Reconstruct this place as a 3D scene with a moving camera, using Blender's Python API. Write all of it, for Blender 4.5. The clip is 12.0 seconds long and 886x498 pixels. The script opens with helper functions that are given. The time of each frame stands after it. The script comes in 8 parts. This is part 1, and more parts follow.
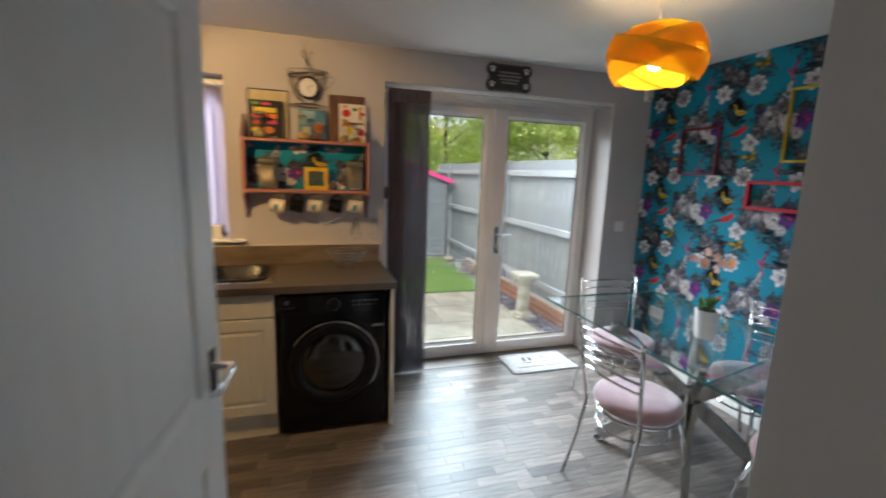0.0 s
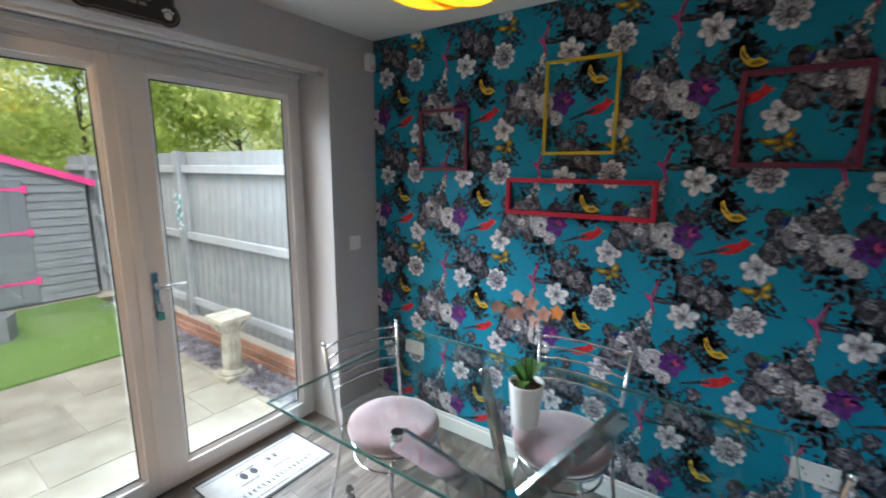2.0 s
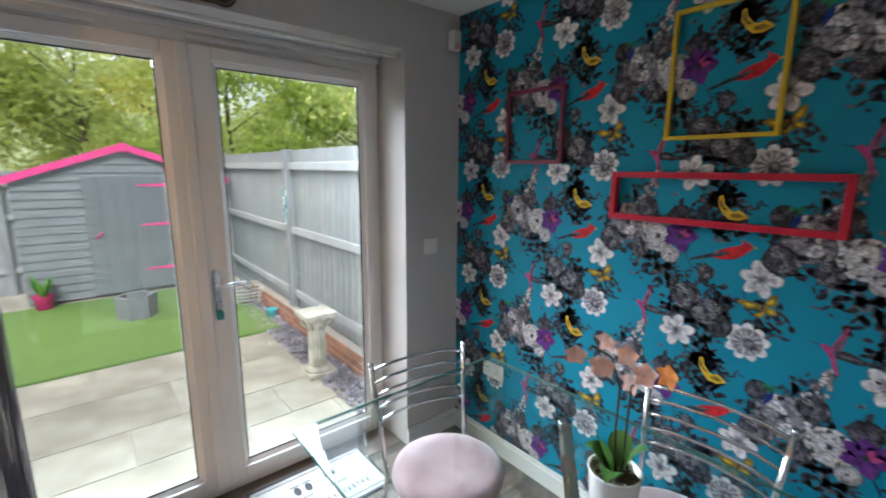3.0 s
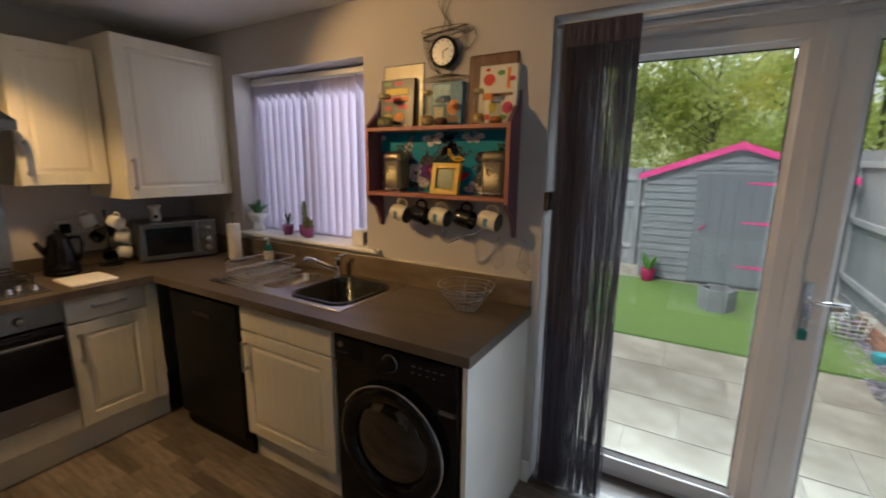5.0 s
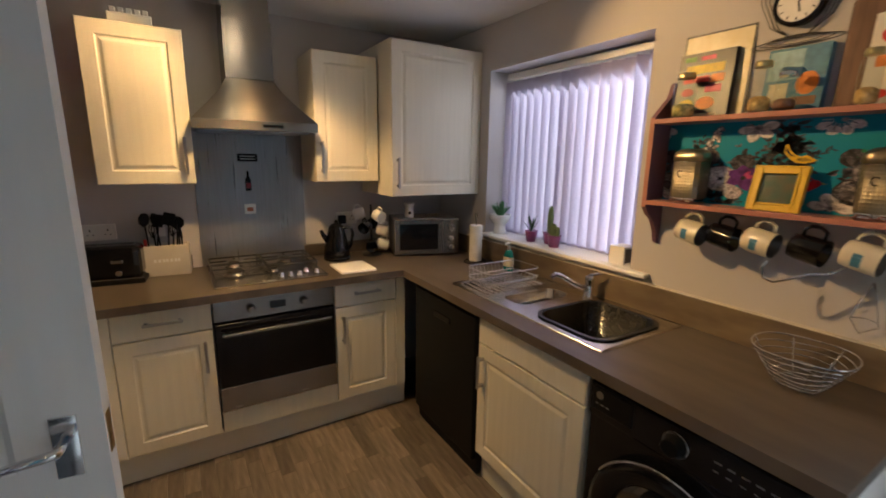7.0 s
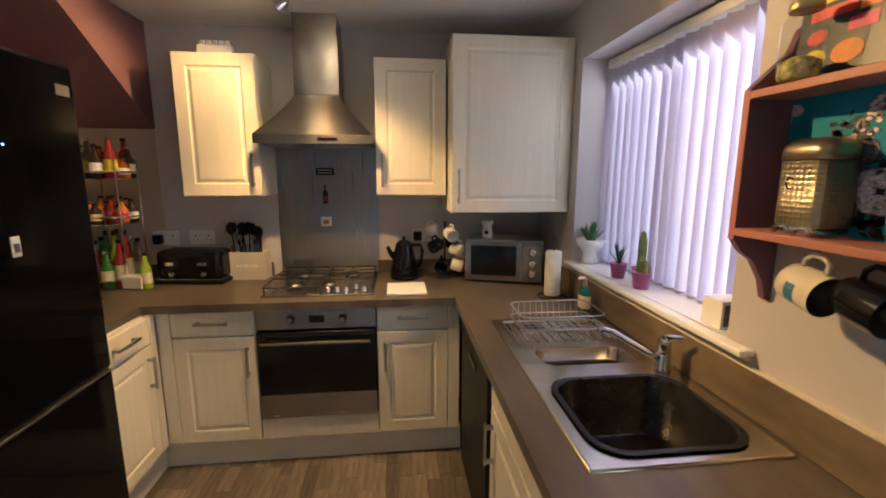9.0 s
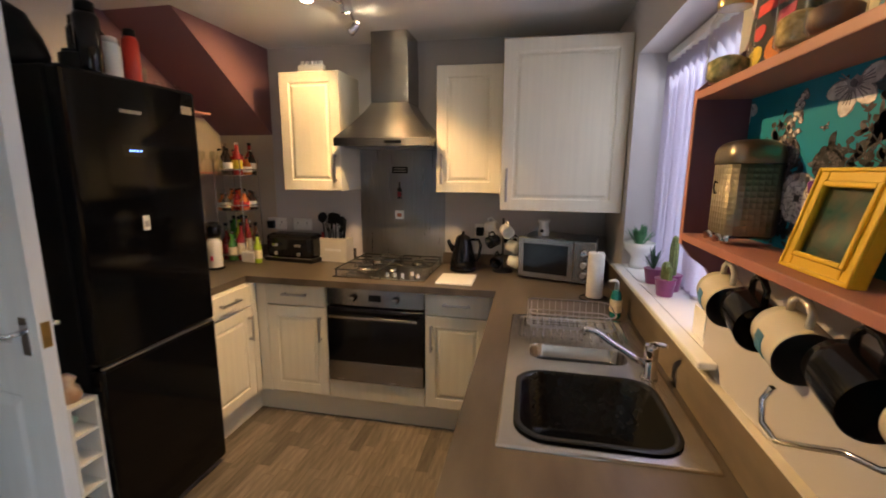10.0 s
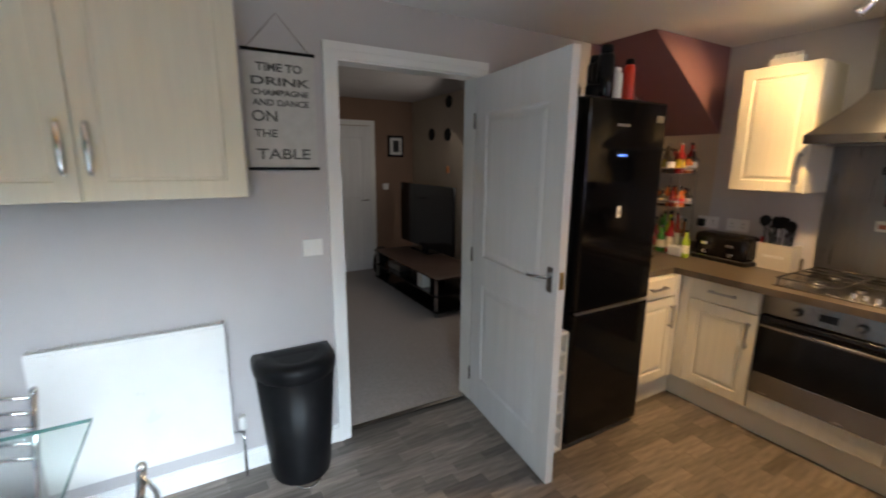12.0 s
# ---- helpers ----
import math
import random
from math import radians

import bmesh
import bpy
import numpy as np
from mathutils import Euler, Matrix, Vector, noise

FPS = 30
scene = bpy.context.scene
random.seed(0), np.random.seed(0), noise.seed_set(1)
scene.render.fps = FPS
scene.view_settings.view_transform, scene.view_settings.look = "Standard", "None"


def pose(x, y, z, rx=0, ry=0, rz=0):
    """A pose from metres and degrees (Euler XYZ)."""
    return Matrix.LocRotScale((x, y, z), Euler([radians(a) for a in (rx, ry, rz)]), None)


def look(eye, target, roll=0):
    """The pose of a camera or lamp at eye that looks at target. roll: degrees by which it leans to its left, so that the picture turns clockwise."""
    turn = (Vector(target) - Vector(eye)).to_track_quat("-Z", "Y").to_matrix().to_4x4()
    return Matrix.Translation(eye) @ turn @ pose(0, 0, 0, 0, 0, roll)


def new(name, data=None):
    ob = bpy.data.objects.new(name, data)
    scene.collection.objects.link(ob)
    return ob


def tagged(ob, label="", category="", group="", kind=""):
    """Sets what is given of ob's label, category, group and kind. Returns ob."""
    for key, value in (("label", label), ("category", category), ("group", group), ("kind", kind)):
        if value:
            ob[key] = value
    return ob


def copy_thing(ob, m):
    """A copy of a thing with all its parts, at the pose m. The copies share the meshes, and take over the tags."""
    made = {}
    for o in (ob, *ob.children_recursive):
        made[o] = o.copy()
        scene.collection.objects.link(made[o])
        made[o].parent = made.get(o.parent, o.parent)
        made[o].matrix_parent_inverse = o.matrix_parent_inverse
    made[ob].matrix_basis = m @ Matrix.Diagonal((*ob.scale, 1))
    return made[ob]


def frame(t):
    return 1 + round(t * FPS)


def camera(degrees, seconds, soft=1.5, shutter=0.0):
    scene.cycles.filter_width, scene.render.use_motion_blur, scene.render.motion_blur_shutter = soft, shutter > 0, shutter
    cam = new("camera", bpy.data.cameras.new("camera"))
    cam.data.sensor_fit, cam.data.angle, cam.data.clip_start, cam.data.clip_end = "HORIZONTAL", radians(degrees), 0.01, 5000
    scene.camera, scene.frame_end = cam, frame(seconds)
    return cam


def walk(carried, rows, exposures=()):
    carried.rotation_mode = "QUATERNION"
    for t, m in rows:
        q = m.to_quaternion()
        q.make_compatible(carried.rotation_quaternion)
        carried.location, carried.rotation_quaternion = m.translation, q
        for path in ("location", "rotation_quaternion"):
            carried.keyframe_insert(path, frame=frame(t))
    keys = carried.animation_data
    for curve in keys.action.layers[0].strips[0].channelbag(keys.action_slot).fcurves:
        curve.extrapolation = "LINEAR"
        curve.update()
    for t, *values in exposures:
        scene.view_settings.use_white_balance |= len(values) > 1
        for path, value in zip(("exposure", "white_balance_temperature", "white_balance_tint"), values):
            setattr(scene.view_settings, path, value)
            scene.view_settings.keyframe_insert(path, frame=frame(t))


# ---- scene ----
cam = camera(91.5, 12.0, soft=1.8, shutter=0.3)
PATH = [
    (0, (0.154, 0.252, 1.537), (0.75, 2.13, 1.193), 2.0),
    (0.5, (0.362, 0.714, 1.573), (1.686, 2.176, 1.24), 0.8),
    (1, (0.654, 0.977, 1.582), (2.455, 1.772, 1.231), -0.1),
    (1.5, (0.803, 1.13, 1.599), (2.574, 1.986, 1.234), 0.3),
    (2, (0.834, 1.326, 1.598), (2.443, 2.456, 1.235), 0.5),
    (2.5, (0.971, 1.41, 1.579), (2.455, 2.702, 1.222), 0.4),
    (3, (1.235, 1.447, 1.568), (2.492, 2.958, 1.2), 0.4),
    (3.5, (1.288, 1.479, 1.591), (1.992, 3.313, 1.218), 1.1),
    (3.7, (1.258, 1.453, 1.581), (1.725, 3.363, 1.215), 1.3),
    (5.3, (1.241, 1.44, 1.553), (0.066, 3.01, 1.158), 0.6),
    (5.5, (1.238, 1.447, 1.555), (-0.022, 2.949, 1.161), 0.7),
    (6, (1.201, 1.434, 1.559), (-0.238, 2.763, 1.155), 0.7),
    (6.5, (1.071, 1.48, 1.541), (-0.495, 2.654, 1.131), 0.9),
    (7, (0.85, 1.564, 1.556), (-0.818, 2.588, 1.143), 0.9),
    (7.5, (0.703, 1.685, 1.546), (-1.07, 2.517, 1.142), 0.9),
    (7.7, (0.661, 1.761, 1.552), (-1.165, 2.47, 1.145), 0.7),
    (9.3, (0.767, 2.524, 1.521), (-1.199, 2.618, 1.168), -0.0),
    (9.5, (0.788, 2.633, 1.517), (-1.178, 2.619, 1.15), -0.1),
    (10, (0.877, 2.817, 1.542), (-1.051, 2.428, 1.182), 0.4),
    (10.5, (1.022, 2.861, 1.538), (-0.858, 2.289, 1.166), 0.9),
    (11, (1.115, 2.896, 1.532), (-0.558, 1.868, 1.152), 0.9),
    (11.5, (1.209, 2.789, 1.573), (-0.163, 1.391, 1.17), 0.4),
    (12, (1.309, 2.766, 1.574), (0.33, 1.069, 1.173), 0.5),
]
walk(cam, [(t, look(eye, target, roll)) for t, eye, target, roll in PATH], exposures=[(0, 0.74), (2.8, 0.84), (3.7, 0.62), (5.3, 0.34), (6.5, 0.60), (7.5, 0.95), (9.5, 1.18), (12, 1.30)])

# ---- main sizes ----
XO, XW, YD, YP, H = -2.0, 2.87, 0.56, 3.285, 2.355
WT = 0.905          # worktop height
DX0, DX1, DTOP = -0.175, 0.64, 2.05    # doorway to the living room
PX0, PX1, PTOP = 0.67, 2.51, 2.133     # garden door opening
WX0, WX1, WZ0, WZ1 = -1.42, -0.327, 1.076, 2.085   # window opening
GZ = -0.13          # ground outside

# ---- world and lights ----
world = bpy.data.worlds.new("sky")
scene.world = world
world.use_nodes = True
wn = world.node_tree
sky = wn.nodes.new("ShaderNodeTexSky")
sky.sky_type, sky.sun_disc = "NISHITA", False
sky.sun_elevation, sky.sun_rotation = radians(45), radians(-40)
sky.air_density, sky.dust_density, sky.ozone_density = 1.0, 4.0, 1.0
wn.links.new(sky.outputs[0], wn.nodes["Background"].inputs[0])
wn.nodes["Background"].inputs[1].default_value = 0.15


def lamp(name, kind, m, energy, colour, **values):
    data = bpy.data.lights.new(name, kind)
    data.energy, data.color = energy, colour
    if "size" in values:
        data.shadow_soft_size = values["size"]
    if "angle" in values:
        data.angle = values["angle"]
    if kind == "AREA":
        data.shape, data.size, data.size_y = "RECTANGLE", values["w"], values["h"]
        data.spread = radians(values.get("spread", 180))
    if kind == "SPOT":
        data.spot_size, data.spot_blend = values["cone"], 0.6
    ob = new(name, data)
    ob.matrix_world = m
    return ob


lamp("sun", "SUN", look((0, 0, 10), (2.5, 6.0, 3.5)), 2.4, (1, 0.96, 0.9), angle=radians(25))
# two added area lamps, standing in for sky light through the garden doors
lamp("patio_sky", "AREA", look((1.59, 5.2, 3.5), (1.65, 1.2, 0.5)), 95, (0.70, 0.86, 1.0), w=2.8, h=1.2, spread=80)
lamp("lawn_sky", "AREA", look((1.3, 6.6, 3.1), (1.5, 0.8, 0.6)), 98, (0.70, 0.86, 1.0), w=4.0, h=1.2, spread=80)
# added low lamp for light off the paving, aimed at the kitchen units
lamp("patio_daylight", "AREA", look((1.59, 3.95, 0.85), (0.3, 1.6, 0.3)), 7, (0.78, 0.90, 1.0), w=1.7, h=1.4)
# added lamp just outside the window, boosting daylight through the blinds
lamp("window_daylight", "AREA", look((-0.87, 3.62, 1.62), (-0.87, 2.4, 0.9)), 4, (0.88, 0.93, 1.0), w=1.0, h=0.95)
# added fill that brightens the living room; no window is modelled there
lamp("living_daylight", "AREA", look((-1.5, -1.2, 1.5), (0.4, -1.9, 0.5)), 5, (1.0, 0.90, 0.80), w=1.6, h=1.3)
WARM = (1.0, 0.62, 0.3)


# ---- materials ----
def mat(name, colour, rough=0.5, metal=0.0, vary=0.06, scale=6.0, bump=0.0, bscale=120.0, stretch=(1, 1, 1), colour2=None,
        coat=0.0, spec=None, alpha_t=0.0, rand=0.0, island=False, emit=0.0, ecol=None, rvary=0.08, detail=4.0, sheen=0.0, balance=(0.35, 0.65)):
    m = bpy.data.materials.new(name)
    m.use_nodes = True
    nt = m.node_tree
    b = nt.nodes["Principled BSDF"]
    N, L = nt.nodes.new, nt.links.new
    tc, mp = N("ShaderNodeTexCoord"), N("ShaderNodeMapping")
    L(tc.outputs["Object"], mp.inputs[0])
    mp.inputs["Scale"].default_value = stretch
    n1 = N("ShaderNodeTexNoise")
    n1.inputs["Scale"].default_value, n1.inputs["Detail"].default_value = scale, detail
    L(mp.outputs[0], n1.inputs["Vector"])
    ramp = N("ShaderNodeValToRGB")
    c = colour if colour2 is None else colour2
    lo = [max(0, v * (1 - vary)) for v in colour] + [1]
    hi = [min(1, v * (1 + vary)) for v in c] + [1]
    ramp.color_ramp.elements[0].color, ramp.color_ramp.elements[1].color = lo, hi
    ramp.color_ramp.elements[0].position, ramp.color_ramp.elements[1].position = balance
    L(n1.outputs["Fac"], ramp.inputs[0])
    out = ramp.outputs[0]
    if rand:
        info = N("ShaderNodeNewGeometry") if island else N("ShaderNodeObjectInfo")
        mr = N("ShaderNodeMapRange")
        mr.inputs[3].default_value, mr.inputs[4].default_value = 1 - rand, 1 + rand
        L(info.outputs["Random Per Island" if island else "Random"], mr.inputs[0])
        hs = N("ShaderNodeHueSaturation")
        L(mr.outputs[0], hs.inputs["Value"])
        L(out, hs.inputs["Color"])
        out = hs.outputs[0]
    L(out, b.inputs["Base Color"])
    n2 = N("ShaderNodeTexNoise")
    n2.inputs["Scale"].default_value, n2.inputs["Detail"].default_value = bscale, 3
    L(mp.outputs[0], n2.inputs["Vector"])
    r = N("ShaderNodeMapRange")
    r.inputs[3].default_value, r.inputs[4].default_value = max(0.0, rough - rvary), min(1.0, rough + rvary)
    L(n1.outputs["Fac"], r.inputs[0])
    L(r.outputs[0], b.inputs["Roughness"])
    b.inputs["Metallic"].default_value = metal
    if coat:
        b.inputs["Coat Weight"].default_value, b.inputs["Coat Roughness"].default_value = coat, 0.05
    if spec is not None:
        b.inputs["Specular IOR Level"].default_value = spec
    if alpha_t:
        b.inputs["Transmission Weight"].default_value = alpha_t
    if sheen:
        b.inputs["Sheen Weight"].default_value = sheen
    if emit:
        b.inputs["Emission Color"].default_value = (*(ecol or colour), 1)
        b.inputs["Emission Strength"].default_value = emit
    if bump:
        bp = N("ShaderNodeBump")
        bp.inputs["Strength"].default_value, bp.inputs["Distance"].default_value = bump, 0.002
        L(n2.outputs["Fac"], bp.inputs["Height"])
        L(bp.outputs[0], b.inputs["Normal"])
    return m


def glass_mat(name, tint=(1, 1, 1), rough=0.0, gloss=1.0):
    """Thin clear glass: it lets light through straight and mirrors by Fresnel."""
    m = bpy.data.materials.new(name)
    m.use_nodes = True
    nt = m.node_tree
    nt.nodes.remove(nt.nodes["Principled BSDF"])
    N, L = nt.nodes.new, nt.links.new
    tr, gl, mx, fr = N("ShaderNodeBsdfTransparent"), N("ShaderNodeBsdfGlossy"), N("ShaderNodeMixShader"), N("ShaderNodeLayerWeight")
    pw, mr = N("ShaderNodeMath"), N("ShaderNodeMapRange")
    pw.operation, pw.inputs[1].default_value = "POWER", 4.5
    fr.inputs[0].default_value = 0.5
    mr.inputs[3].default_value, mr.inputs[4].default_value = 0.04, 0.9
    tr.inputs[0].default_value = (*tint, 1)
    gl.inputs[0].default_value = (gloss, gloss, gloss, 1)
    gl.inputs["Roughness"].default_value = rough
    L(fr.outputs["Facing"], pw.inputs[0])
    L(pw.outputs[0], mr.inputs[0])
    L(mr.outputs[0], mx.inputs[0])
    L(tr.outputs[0], mx.inputs[1])
    L(gl.outputs[0], mx.inputs[2])
    L(mx.outputs[0], nt.nodes["Material Output"].inputs[0])
    return m


M_WALL = mat("grey_wall_paint", (0.50, 0.475, 0.48), 0.75, vary=0.03, scale=2.5, bump=0.12, bscale=260)
M_CEIL = mat("white_ceiling_paint", (0.74, 0.73, 0.72), 0.85, vary=0.02, scale=2, bump=0.1, bscale=200)
M_MAUVE = mat("mauve_paint", (0.21, 0.105, 0.12), 0.7, vary=0.04, scale=3, bump=0.1, bscale=240)
M_BEIGE = mat("beige_wall_paint", (0.50, 0.42, 0.33), 0.75, vary=0.04, scale=3, bump=0.1, bscale=240)
M_BROWN = mat("brown_wall_paint", (0.26, 0.16, 0.11), 0.75, vary=0.05, scale=3, bump=0.1, bscale=240)
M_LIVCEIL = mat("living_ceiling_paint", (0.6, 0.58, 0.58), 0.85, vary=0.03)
M_TRIM = mat("white_gloss_paint", (0.78, 0.78, 0.77), 0.3, vary=0.03, scale=4, bump=0.05, bscale=90)
M_DOOR = mat("white_satin_paint", (0.74, 0.74, 0.75), 0.38, vary=0.03, scale=3, bump=0.12, bscale=60, stretch=(6, 6, 0.6))
M_UPVC = mat("white_plastic_profile", (0.74, 0.71, 0.70), 0.32, vary=0.03, scale=3)
M_CREAM = mat("cream_cabinet_vinyl", (0.70, 0.655, 0.55), 0.36, vary=0.03, scale=5, bump=0.1, bscale=80, stretch=(8, 8, 0.5))
M_CREAMB = mat("cream_carcass", (0.68, 0.64, 0.55), 0.42, vary=0.03, scale=4)
M_WHITEP = mat("white_end_panel", (0.74, 0.73, 0.71), 0.45, vary=0.04, scale=4)
M_STEEL = mat("brushed_steel", (0.31, 0.295, 0.28), 0.26, 1.0, vary=0.035, scale=6, bump=0.015, bscale=300, stretch=(1, 1, 5), rvary=0.03)
M_SPLASH = mat("brushed_steel_sheet", (0.30, 0.30, 0.32), 0.30, 1.0, vary=0.05, scale=8, bump=0.02, bscale=300, stretch=(14, 14, 0.5), rvary=0.07)
for steel in (M_STEEL, M_SPLASH):
    pb = steel.node_tree.nodes["Principled BSDF"]
    pb.inputs["Anisotropic"].default_value, pb.inputs["Anisotropic Rotation"].default_value = 0.75, 0.25
M_SINK = mat("sink_steel", (0.62, 0.58, 0.53), 0.22, 1.0, vary=0.07, scale=12, bump=0.04, bscale=240, rvary=0.07)
M_CHROME = mat("chrome", (0.78, 0.78, 0.80), 0.08, 1.0, vary=0.03, rvary=0.03)
M_NICKEL = mat("satin_nickel", (0.42, 0.41, 0.41), 0.3, 1.0, vary=0.08)
M_BLACKG = mat("black_gloss", (0.006, 0.006, 0.008), 0.12, vary=0.2, scale=3, rvary=0.05, spec=0.35)
M_BLACKM = mat("black_matt_plastic", (0.006, 0.006, 0.007), 0.42, vary=0.2, scale=20, bump=0.08, spec=0.16)
M_BLACKF = mat("black_fridge_front", (0.003, 0.003, 0.004), 0.09, vary=0.15, scale=2, rvary=0.03, spec=0.22)
M_BLACKB = mat("black_composite_bowl", (0.008, 0.008, 0.008), 0.20, vary=0.3, scale=60, bump=0.03, spec=0.3)
M_CHAR = mat("charcoal_iron", (0.02, 0.02, 0.021), 0.5, vary=0.2)
M_GLASS = glass_mat("window_glass", (0.93, 0.95, 0.94))
M_TGLASS = glass_mat("table_glass", (0.93, 0.965, 0.955))
M_TEDGE = mat("green_glass_edge", (0.10, 0.22, 0.20), 0.08, vary=0.1, alpha_t=0.3)
M_WHITE = mat("white_ceramic", (0.78, 0.77, 0.75), 0.2, vary=0.03)
M_PLASTIC = mat("white_plastic", (0.76, 0.75, 0.73), 0.35, vary=0.02)
M_CARPET = mat("taupe_carpet", (0.26, 0.21, 0.185), 0.95, vary=0.12, scale=40, bump=0.7, bscale=700, sheen=0.3)


def plank_mat(name, island):
    """Vinyl strips: each strip a shade of its own, with grain along x."""
    m = mat(name, (0.075, 0.058, 0.048), 0.38, colour2=(0.215, 0.18, 0.155), vary=0.1, scale=5, stretch=(1.2, 9, 1), rand=0.42, island=island,
            bump=0.12, bscale=60, balance=(0.2, 0.8), rvary=0.06, detail=7)
    return m


M_PLANK, M_PLANKS = plank_mat("vinyl_strip", False), plank_mat("vinyl_strips", True)
M_FLOORB = mat("floor_base", (0.07, 0.06, 0.05), 0.5)


def worktop_mat():
    m = mat("dark_laminate_worktop", (0.055, 0.043, 0.035), 0.34, colour2=(0.125, 0.10, 0.082), vary=0.08, scale=3.2, stretch=(1, 3.5, 1),
            bump=0.06, bscale=150, balance=(0.25, 0.8), rvary=0.06, detail=9)
    return m


M_TOP = worktop_mat()


# ---- mesh helpers ----
def box(bm, x0, y0, z0, x1, y1, z1, mi=0, m=None):
    vs = [bm.verts.new(Vector(p) if m is None else m @ Vector(p)) for p in
          ((x0, y0, z0), (x1, y0, z0), (x1, y1, z0), (x0, y1, z0), (x0, y0, z1), (x1, y0, z1), (x1, y1, z1), (x0, y1, z1))]
    fs = [bm.faces.new([vs[i] for i in q]) for q in ((3, 2, 1, 0), (4, 5, 6, 7), (0, 1, 5, 4), (1, 2, 6, 5), (2, 3, 7, 6), (3, 0, 4, 7))]
    for f in fs:
        f.material_index = mi
    return fs


def slab(bm, x0, y0, z0, x1, y1, z1, r=0.003, seg=2, m=None):
    """A box with rounded edges."""
    b2 = bmesh.new()
    box(b2, x0, y0, z0, x1, y1, z1, 0, m)
    bmesh.ops.bevel(b2, geom=list(b2.edges), offset=r, segments=seg, affect="EDGES", profile=0.5)
    join(bm, b2)


def join(bm, b2, m=None):
    ms = bpy.data.meshes.new("tmp")
    if m is not None:
        b2.transform(m)
    b2.to_mesh(ms)
    b2.free()
    bm.from_mesh(ms)
    bpy.data.meshes.remove(ms)


def frame_at(d):
    d = Vector(d).normalized()
    a = d.orthogonal().normalized()
    return a, d.cross(a).normalized()


def tube(bm, pts, r, n=8, closed=False, cap=True, mi=0):
    """A round bar along a line of points; r is one radius or one for each point."""
    pts = [Vector(p) for p in pts]
    k = len(pts)
    rs = r if isinstance(r, (list, tuple)) else [r] * k
    rings, a = [], None
    for i, p in enumerate(pts):
        if closed:
            d = pts[(i + 1) % k] - pts[i - 1]
        else:
            d = pts[min(i + 1, k - 1)] - pts[max(i - 1, 0)]
        d = d.normalized() if d.length > 1e-9 else Vector((0, 0, 1))
        a = (a - d * a.dot(d)).normalized() if a is not None and (a - d * a.dot(d)).length > 1e-5 else frame_at(d)[0]
        b = d.cross(a)
        rings.append([bm.verts.new(p + (a * math.cos(2 * math.pi * j / n) + b * math.sin(2 * math.pi * j / n)) * rs[i]) for j in range(n)])
    for i in range(k if closed else k - 1):
        q, w = rings[i], rings[(i + 1) % k]
        for j in range(n):
            f = bm.faces.new((q[j], q[(j + 1) % n], w[(j + 1) % n], w[j]))
            f.smooth, f.material_index = True, mi
    if cap and not closed:
        bm.faces.new(rings[0][::-1]).material_index = mi
        bm.faces.new(rings[-1]).material_index = mi


def lathe(bm, prof, n=24, c=(0, 0), mi=0, cap=True, sx=1.0, sy=1.0, m=None):
    """Turns a profile of (radius, z) round the z axis at c."""
    rings = []
    for r, z in prof:
        ring = []
        for j in range(n):
            v = Vector((c[0] + sx * r * math.cos(2 * math.pi * j / n), c[1] + sy * r * math.sin(2 * math.pi * j / n), z))
            ring.append(bm.verts.new(v if m is None else m @ v))
        rings.append(ring)
    for q, w in zip(rings, rings[1:]):
        for j in range(n):
            f = bm.faces.new((q[j], q[(j + 1) % n], w[(j + 1) % n], w[j]))
            f.smooth, f.material_index = True, mi
    if cap:
        bm.faces.new(rings[0][::-1]).material_index = mi
        bm.faces.new(rings[-1]).material_index = mi


def prism(bm, poly, axis, a, b, mi=0):
    """A flat outline (list of 2D points) pushed along an axis from a to b."""
    def p3(p, h):
        return {"x": (h, p[0], p[1]), "y": (p[0], h, p[1]), "z": (p[0], p[1], h)}[axis]
    lo, hi = [bm.verts.new(p3(p, a)) for p in poly], [bm.verts.new(p3(p, b)) for p in poly]
    fs = [bm.faces.new(lo[::-1]), bm.faces.new(hi)]
    n = len(poly)
    for i in range(n):
        fs.append(bm.faces.new((lo[i], lo[(i + 1) % n], hi[(i + 1) % n], hi[i])))
    for f in fs:
        f.material_index = mi
    bmesh.ops.recalc_face_normals(bm, faces=fs)


def rings(bm, x0, z0, x1, z1, steps, y=0.0, back=None, m=None):
    """A moulded panel facing -y: steps of (inset, depth); depth goes into +y. back: y of the rear face."""
    def rect(i, d):
        return [bm.verts.new(Vector(p) if m is None else m @ Vector(p)) for p in
                ((x0 + i, y + d, z0 + i), (x1 - i, y + d, z0 + i), (x1 - i, y + d, z1 - i), (x0 + i, y + d, z1 - i))]
    rs = [rect(i, d) for i, d in steps]
    if back is not None:
        rs.insert(0, rect(0, back - y))
        bm.faces.new(rs[0][::-1])
    for q, w in zip(rs, rs[1:]):
        for j in range(4):
            bm.faces.new((q[j], q[(j + 1) % 4], w[(j + 1) % 4], w[j]))
    bm.faces.new(rs[-1])


def obj(name, bm, material, parent=None, label="", smooth=False):
    ms = bpy.data.meshes.new(name)
    if smooth:
        for f in bm.faces:
            f.smooth = True
    bm.to_mesh(ms)
    bm.free()
    for mm in (material if isinstance(material, (list, tuple)) else [material]):
        ms.materials.append(mm)
    ob = new(name, ms)
    if parent is not None:
        ob.parent = parent
    if label:
        tagged(ob, label)
    return ob


def part(name, bm, material, parent, label="", smooth=False):
    return obj(name, bm, material, parent, label, smooth)


def thing(name, m, label, category, group="", kind=""):
    e = new(name)
    e.empty_display_size = 0.1
    e.matrix_world = m
    return tagged(e, label, category, group, kind)


